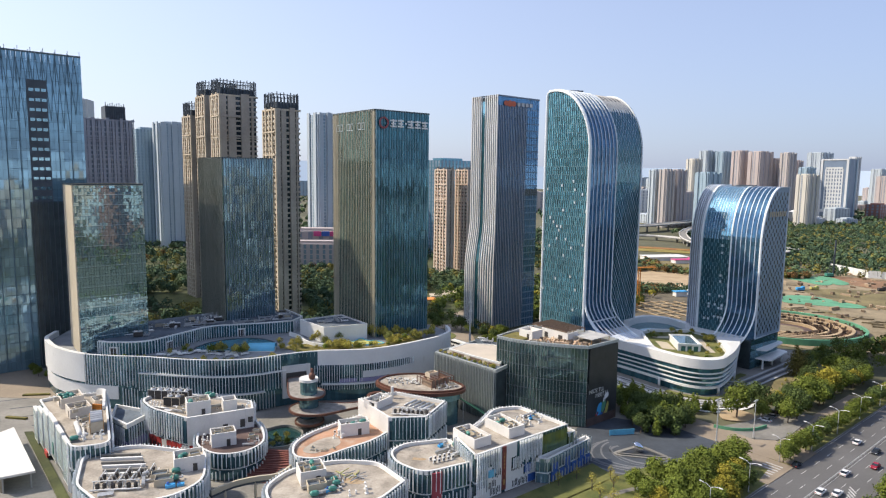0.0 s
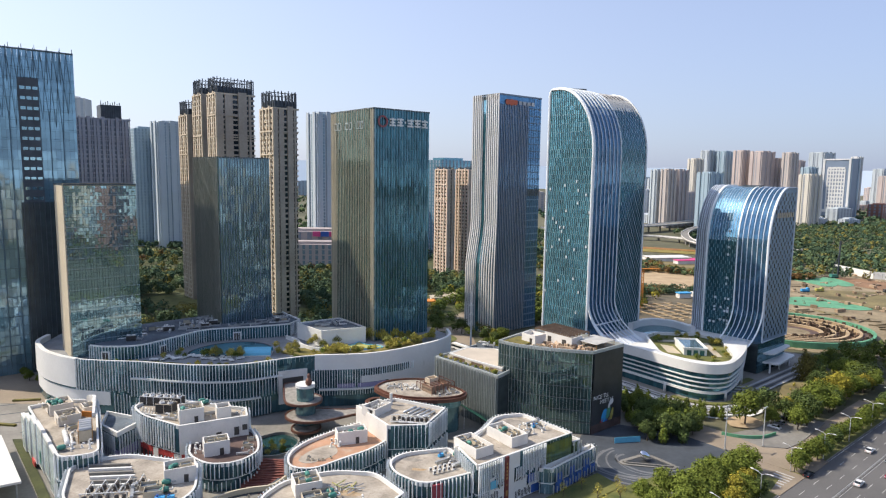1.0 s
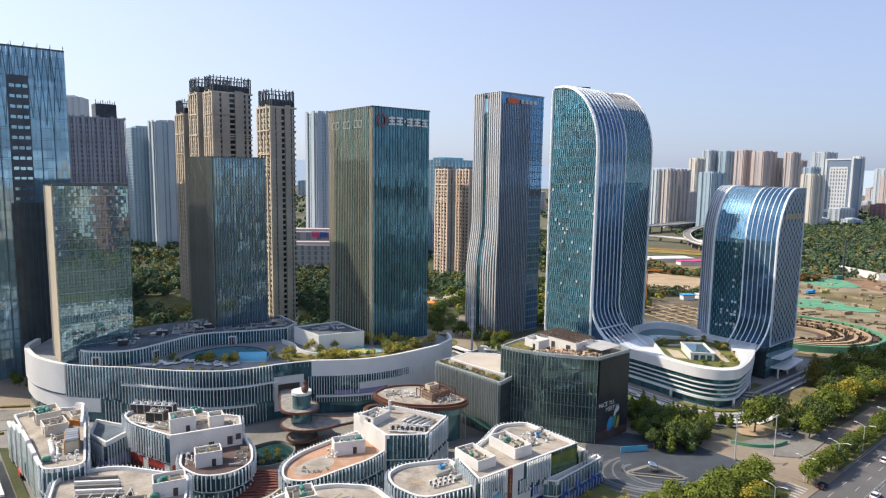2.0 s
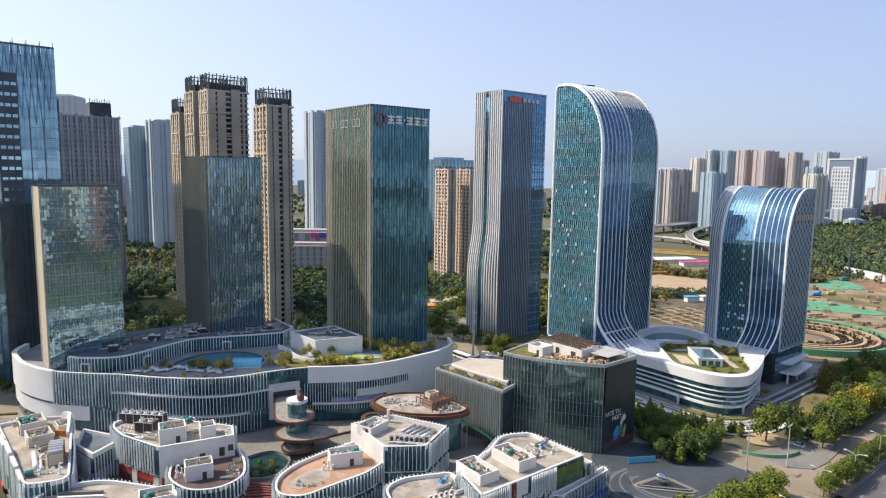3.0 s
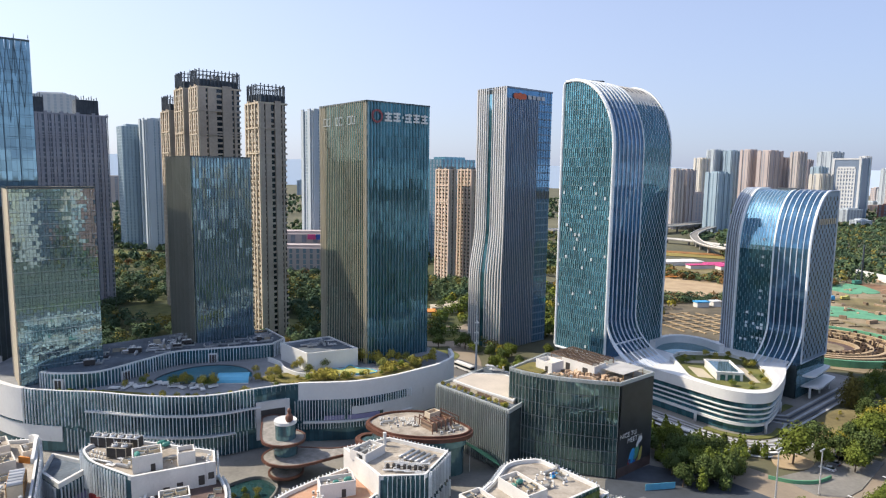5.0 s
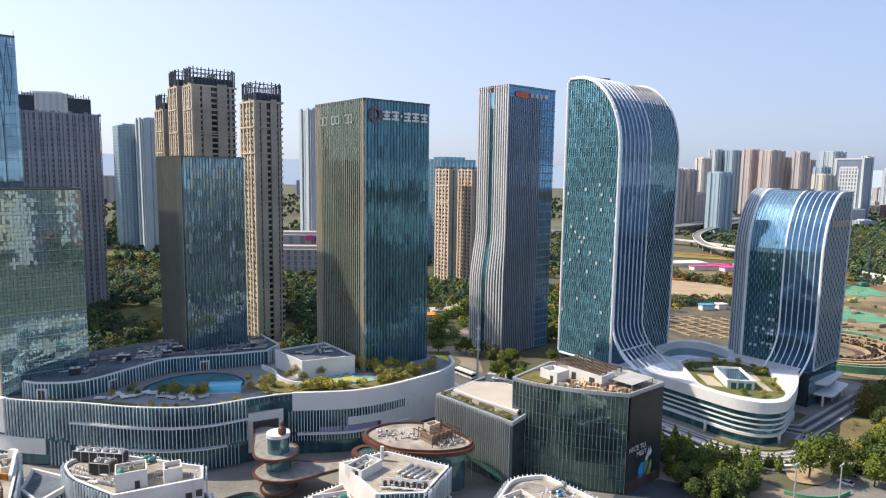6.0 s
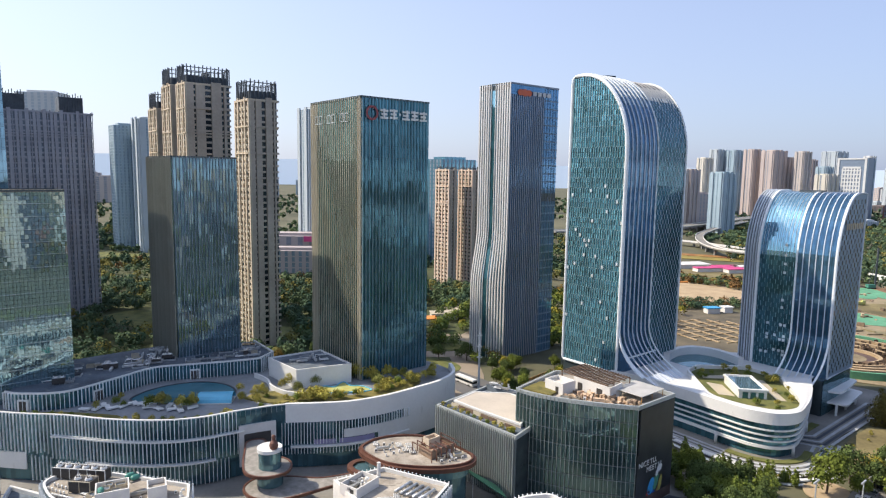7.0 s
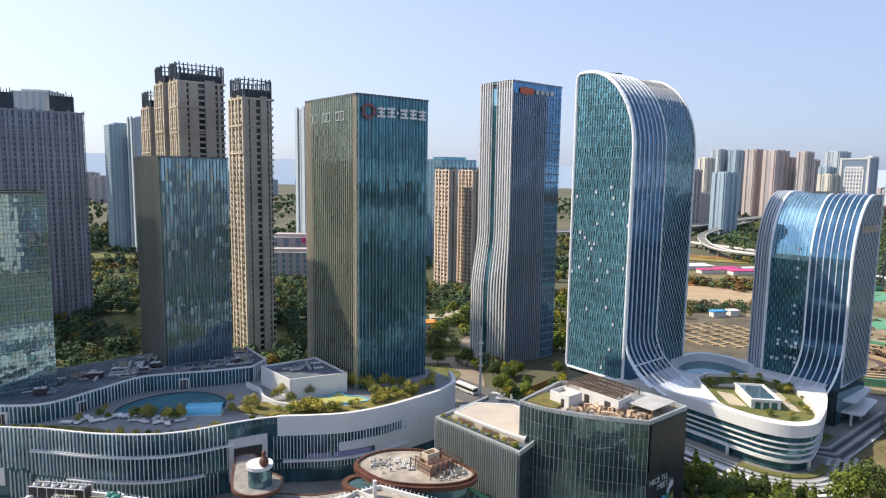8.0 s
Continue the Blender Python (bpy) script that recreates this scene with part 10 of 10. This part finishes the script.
wood("row of trees between the sandy lot and the sheds", 60, (140, 225, 476, 503), 18, [(WOOD_GREEN, 3), (WOOD_DARK, 5), (WOOD_RUST, 3)], h=5, leaf=0.5, leaves=80)
wood("trees in front of the peach apartment towers", 130, (-22, 62, 440, 545), 17, [(WOOD_GREEN, 5), (WOOD_DARK, 3), (WOOD_AMBER, 1)], h=8, leaf=0.6, leaves=110, keep=lambda x, y: not (-16 < x < 24 and y < 462))
wood("street trees round the foot of the grey tower", 115, (-5, 70, 375, 470), 10, [(LEAF, 3), (LEAF_DARK, 3), (LEAF_YELLOW, 1)], h=7, leaf=0.6, leaves=110, keep=lambda x, y: not (0 < x < 40 and y < 430))
wood("street trees of the quarter beyond the avenue", 260, (140, 620, -260, 170), 13, MIX, leaf=1.1, leaves=50, keep=lambda x, y: (Vector((x, y)) - ROAD0).dot(-E2) > 45 and x > 0.85 * y + 130)
wood("dense green trees beside the hotel drive", 46, (125, 230, 225, 345), 12, [(LEAF, 4), (LEAF_DARK, 6)], h=9, leaf=0.32, leaves=330, keep=lambda x, y: not (124 < x < 146 and 236 < y < 258) and (-40 if (Vector((x, y)) - ROAD0).dot(E1) > 134 else -25) < (Vector((x, y)) - ROAD0).dot(-E2) < -14 and (Vector((x, y)) - ROAD0).dot(E1) > 110)


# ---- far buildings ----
# pale facade colours below have the distance haze painted in
FAR_TAN = material("hazed_tan_facade", (0.46, 0.415, 0.385), 0.9, vary=0.12, scale=0.02, fine=0.3)
FAR_WHITE = material("hazed_white_facade", (0.56, 0.57, 0.565), 0.9, vary=0.1, scale=0.02, fine=0.3)
FAR_GREY = material("hazed_grey_facade", (0.42, 0.47, 0.50), 0.8, vary=0.12, scale=0.02, fine=0.3)
FAR_BLUE = material("hazed_blue_glass_facade", (0.31, 0.40, 0.46), 0.5, 0.1, vary=0.12, scale=0.02, fine=0.3)
FAR_BROWN = material("hazed_brown_facade", (0.41, 0.36, 0.345), 0.9, vary=0.12, scale=0.02, fine=0.3)
FAR_ROSE = material("hazed_rose_facade", (0.44, 0.375, 0.35), 0.9, vary=0.12, scale=0.02, fine=0.3)
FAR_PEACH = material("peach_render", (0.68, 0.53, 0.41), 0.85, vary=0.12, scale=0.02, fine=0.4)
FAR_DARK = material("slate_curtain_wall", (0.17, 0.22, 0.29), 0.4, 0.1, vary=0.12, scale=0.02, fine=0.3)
FAR_CREAM = material("hazed_cream_facade", (0.56, 0.53, 0.46), 0.9, vary=0.1, scale=0.02, fine=0.3)
# window colours brought near the walls', haze contrast painted in
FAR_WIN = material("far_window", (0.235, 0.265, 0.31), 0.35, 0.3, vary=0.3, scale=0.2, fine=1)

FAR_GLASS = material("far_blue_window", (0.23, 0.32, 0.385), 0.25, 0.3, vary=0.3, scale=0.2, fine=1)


def far_building(label, x, y, w, d, h, mat, cols=5, floors=None, turn=None, seed=0, crown=0.0, name="far_building", win=FAR_WIN):
    """A far block: wall, roof and columns of windows set into it."""
    turn = G if turn is None else turn
    if name == "city_block":  # one small mesh: walls, roof house and a grid of windows
        bm = bmesh.new()
        box(bm, -w / 2, w / 2, -d / 2, d / 2, 0, h)
        box(bm, -w * 0.3, w * 0.3, -d * 0.3, d * 0.3, h, h + 2.5)
        for front, span in ((1, w), (0, d)):
            n = max(2, round(cols * span / w))
            for c in range(n):
                u, ww = -span / 2 + span * (c + 0.5) / n, span / n * 0.42
                for f in range(floors):
                    z0, z1 = h * (f + 0.12) / floors, h * (f + 0.88) / floors
                    q = [(u - ww / 2, -d / 2 - 0.06, z0), (u + ww / 2, -d / 2 - 0.06, z0), (u + ww / 2, -d / 2 - 0.06, z1), (u - ww / 2, -d / 2 - 0.06, z1)] if front else [(-w / 2 - 0.06, u + ww / 2, z0), (-w / 2 - 0.06, u - ww / 2, z0), (-w / 2 - 0.06, u - ww / 2, z1), (-w / 2 - 0.06, u + ww / 2, z1)]
                    bm.faces.new([bm.verts.new(v) for v in q]).material_index = 1
        ob = link(name, bm, (mat, win))
        ob.matrix_basis = Matrix.Translation((x, y, 0)) @ Matrix.Rotation(turn, 4, "Z")
        return tagged(ob, label, "building", "distant buildings")
    t = thing(name, label, "building", "distant buildings", at=(x, y, 0))
    t.rotation_euler = (0, 0, turn)
    bm = bmesh.new()
    box(bm, -w / 2, w / 2, -d / 2, d / 2, 0, h)
    if name == "apartment_tower":  # projecting bays that rise over the roof edge
        bay = bmesh.new()
        for k in range(3):
            box(bay, w * (k - 1) * 0.36 - w * 0.09, w * (k - 1) * 0.36 + w * 0.09, -d / 2 - 1.6, -d / 2, 0, h + (2.4 if k == 1 else 1.2))
        for k in (-0.5, 0.5):
            box(bay, -w / 2 - 1.4, -w / 2, d * k * 0.6 - d * 0.11, d * k * 0.6 + d * 0.11, 0, h + 1.8)
        tagged(part("bay", bay, mat, t), kind="stuff")
    part("wall", bm, mat, t)
    bm = bmesh.new()
    box(bm, -w * 0.3, w * 0.3, -d * 0.3, d * 0.3, h, h + 2.5 + crown)
    part("roof_house", bm, mat, t)
    floors = floors or max(3, int(h / 3.2))
    fh = h / floors
    joined = name == "city_block" or y > 1100
    bm = None
    for face, span in ((0, w), (1, d)):
        n = max(2, round(cols * span / w))
        for c in range(n):
            u = -span / 2 + span * (c + 0.5) / n
            ww = span / n * (0.55 if win is WINDOW else 0.42)
            bm = bm if joined and (face or c) else bmesh.new()
            for f in range(floors):
                z0, z1 = f * fh + fh * (0.3 if win is WINDOW else 0.1), f * fh + fh * (0.85 if win is WINDOW else 0.9)
                if face == 0:
                    q = [(u - ww / 2, -d / 2 - 0.06, z0), (u + ww / 2, -d / 2 - 0.06, z0), (u + ww / 2, -d / 2 - 0.06, z1), (u - ww / 2, -d / 2 - 0.06, z1)]
                else:
                    q = [(-w / 2 - 0.06, u + ww / 2, z0), (-w / 2 - 0.06, u - ww / 2, z0), (-w / 2 - 0.06, u - ww / 2, z1), (-w / 2 - 0.06, u + ww / 2, z1)]
                bm.faces.new([bm.verts.new(v) for v in q])
            if not joined:
                tagged(part("window_column", bm, win, t), kind="stuff")
    if joined:
        tagged(part("window_grid", bm, win, t), kind="stuff")
    return t


housing_tower("slim peach apartment tower with pale window surrounds", (2.7, 548.0), 9.0, 16.0, 95.0, FAR_PEACH, STONE_SHADED, 6, crown=3.0)
housing_tower("slim peach apartment tower with pale window surrounds", (21.0, 556.0), 9.0, 16.0, 95.0, FAR_PEACH, STONE_SHADED, 7, crown=3.0)
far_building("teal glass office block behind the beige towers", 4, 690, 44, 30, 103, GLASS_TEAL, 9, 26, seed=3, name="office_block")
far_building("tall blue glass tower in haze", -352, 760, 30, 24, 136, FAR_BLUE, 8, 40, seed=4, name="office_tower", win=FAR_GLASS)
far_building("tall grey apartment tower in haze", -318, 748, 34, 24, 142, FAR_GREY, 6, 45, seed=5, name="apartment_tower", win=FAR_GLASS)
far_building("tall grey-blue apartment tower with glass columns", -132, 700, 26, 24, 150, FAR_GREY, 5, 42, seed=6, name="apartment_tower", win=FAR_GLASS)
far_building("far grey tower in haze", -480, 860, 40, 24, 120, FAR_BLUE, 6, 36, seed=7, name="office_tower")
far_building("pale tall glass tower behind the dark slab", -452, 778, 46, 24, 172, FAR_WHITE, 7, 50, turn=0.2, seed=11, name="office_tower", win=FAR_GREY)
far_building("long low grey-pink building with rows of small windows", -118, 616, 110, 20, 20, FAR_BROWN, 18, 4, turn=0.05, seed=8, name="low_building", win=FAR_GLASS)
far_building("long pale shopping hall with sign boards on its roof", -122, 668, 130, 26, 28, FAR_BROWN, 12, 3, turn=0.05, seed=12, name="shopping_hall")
boards = thing("roof_sign", "row of pink and navy sign boards on a roof edge", "sign", at=(-134, 653, 23))
for k, m in enumerate((PINK, BLUE_DEEP, PINK)):
    bm = bmesh.new()
    box(bm, 8.5 * k, 8.5 * k + 7.8, -0.2, 0.2, 0, 5.2)
    part("board", bm, m, boards)
far_building("low red-brick building behind trees", 40, 620, 60, 20, 20, BRICK, 10, 5, seed=9, name="brick_building")
white_office = thing("office_tower", "white framed office tower with a square window grid", "office tower", "distant buildings", at=(885, 1430, 0))
white_office.rotation_euler = (0, 0, 0.6)
bm = bmesh.new()
box(bm, -20, 20, -29, 29, 0, 134)
part("wall", bm, FAR_DARK, white_office)
for y0, y1, z0, z1 in ((-29, -24.5, 0, 134), (24.5, 29, 0, 134), (-24.5, 24.5, 131, 134), (-24.5, 24.5, 16, 22), (-17.5, 17.5, 112, 116)):
    bm = bmesh.new()
    box(bm, -21.2, -20, y0, y1, z0, z1)
    part("frame", bm, FAR_WHITE, white_office, "white frame")
for k in range(7):
    bm = bmesh.new()
    box(bm, -21.0, -20, -17.5 + 35 * k / 6 - 1.4, -17.5 + 35 * k / 6 + 1.4, 22, 112)
    part("pier", bm, FAR_WHITE, white_office)
for k in range(11):
    bm = bmesh.new()
    box(bm, -20.8, -20, -17.5, 17.5, 24 + 8.2 * k, 27.4 + 8.2 * k)
    part("floor_band", bm, FAR_WHITE, white_office)
for x0, x1 in ((-20, -16), (15, 20)):
    bm = bmesh.new()
    box(bm, x0, x1, -30.0, -29, 0, 134)
    part("corner_panel", bm, FAR_BLUE, white_office)
frng = random.Random(5)
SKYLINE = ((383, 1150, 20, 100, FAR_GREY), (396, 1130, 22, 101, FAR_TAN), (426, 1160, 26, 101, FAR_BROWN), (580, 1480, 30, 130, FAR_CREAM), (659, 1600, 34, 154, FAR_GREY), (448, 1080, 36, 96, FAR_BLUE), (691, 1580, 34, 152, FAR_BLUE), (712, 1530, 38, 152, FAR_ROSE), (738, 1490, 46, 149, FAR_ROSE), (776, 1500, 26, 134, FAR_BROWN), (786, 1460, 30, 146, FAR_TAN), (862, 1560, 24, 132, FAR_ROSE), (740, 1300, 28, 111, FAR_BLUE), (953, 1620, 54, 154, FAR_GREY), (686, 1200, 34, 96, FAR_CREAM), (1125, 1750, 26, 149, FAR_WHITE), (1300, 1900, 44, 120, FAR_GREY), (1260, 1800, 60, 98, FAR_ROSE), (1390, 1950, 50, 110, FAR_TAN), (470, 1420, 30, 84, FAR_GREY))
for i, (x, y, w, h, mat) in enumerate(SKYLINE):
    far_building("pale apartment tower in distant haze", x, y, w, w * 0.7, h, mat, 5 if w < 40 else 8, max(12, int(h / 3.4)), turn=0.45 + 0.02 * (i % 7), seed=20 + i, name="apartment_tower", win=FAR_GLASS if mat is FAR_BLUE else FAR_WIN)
far_building("long low pale exhibition hall beside the highway", 455, 1265, 150, 50, 17, FAR_GREY, 14, 3, turn=0.3, name="exhibition_hall")
far_building("low red-brown block among trees", 985, 1440, 44, 30, 34, BRICK, 4, 5, turn=0.6, name="city_block")
# low blocks spread by image column and distance to fit the camera's view
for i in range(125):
    pixel_x, dist = frng.uniform(1120, 1800), frng.uniform(1180, 2400)
    far_building("pale low city block in distant haze", (pixel_x - 784) / 1120 * dist, dist, frng.uniform(25, 70), 24, frng.choice([10, 14, 20, 26, 38, 60]), frng.choice([FAR_TAN, FAR_WHITE, FAR_GREY, FAR_BROWN, FAR_ROSE, FAR_WHITE]), 5, 9, turn=frng.uniform(0, 0.8), seed=60 + i, name="city_block")
# taller blocks, likewise placed by image column for the camera's view
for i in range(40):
    pixel_x, dist = frng.uniform(-200, 1200), frng.uniform(1300, 2600)
    far_building("pale city block in distant haze", (pixel_x - 784) / 1120 * dist, dist, frng.uniform(40, 80), 30, frng.uniform(40, 95), frng.choice([FAR_TAN, FAR_GREY, FAR_BLUE, FAR_GREY]), 4, 12, turn=frng.uniform(0, 0.8), seed=120 + i, name="city_block")
# the city at the camera's back, which the glass shows
for i in range(44):
    x, y = -520 + 26 * i + frng.uniform(-20, 20), frng.uniform(-330, -60)
    far_building("pale apartment block across the street", x, y, frng.uniform(16, 34), 16, frng.uniform(18, 75), frng.choice([STONE_TAN, FAR_WHITE, FAR_TAN, BRICK]), 5, 12, turn=frng.uniform(-0.3, 0.3) + math.pi, seed=200 + i, name="city_block")

crng = random.Random(31)
count = 0
while count < 50:
    x, y = crng.uniform(150, 860), crng.uniform(-420, 240)
    side = (Vector((x, y)) - ROAD0).dot(-E2)
    if side < 85 or x < 0.85 * y + 150:
        continue
    count += 1
    far_building("apartment block in the quarter beyond the avenue", x, y, crng.uniform(18, 46), crng.uniform(14, 22), crng.choice([14, 18, 22, 30, 45, 60, 78, 92, 100]), crng.choice([STONE_TAN, FAR_WHITE, FAR_ROSE, BRICK, FAR_GREY, FAR_WHITE, FAR_PEACH]), 7, 14, turn=G + crng.choice([0, math.pi / 2, 1.8, 2.6, math.pi]), seed=300 + count, name="city_block", win=WINDOW)

# hills along the horizon; haze is painted in as pale colour and faint glow
HAZE = bpy.data.materials.new("glowing_haze_hills")
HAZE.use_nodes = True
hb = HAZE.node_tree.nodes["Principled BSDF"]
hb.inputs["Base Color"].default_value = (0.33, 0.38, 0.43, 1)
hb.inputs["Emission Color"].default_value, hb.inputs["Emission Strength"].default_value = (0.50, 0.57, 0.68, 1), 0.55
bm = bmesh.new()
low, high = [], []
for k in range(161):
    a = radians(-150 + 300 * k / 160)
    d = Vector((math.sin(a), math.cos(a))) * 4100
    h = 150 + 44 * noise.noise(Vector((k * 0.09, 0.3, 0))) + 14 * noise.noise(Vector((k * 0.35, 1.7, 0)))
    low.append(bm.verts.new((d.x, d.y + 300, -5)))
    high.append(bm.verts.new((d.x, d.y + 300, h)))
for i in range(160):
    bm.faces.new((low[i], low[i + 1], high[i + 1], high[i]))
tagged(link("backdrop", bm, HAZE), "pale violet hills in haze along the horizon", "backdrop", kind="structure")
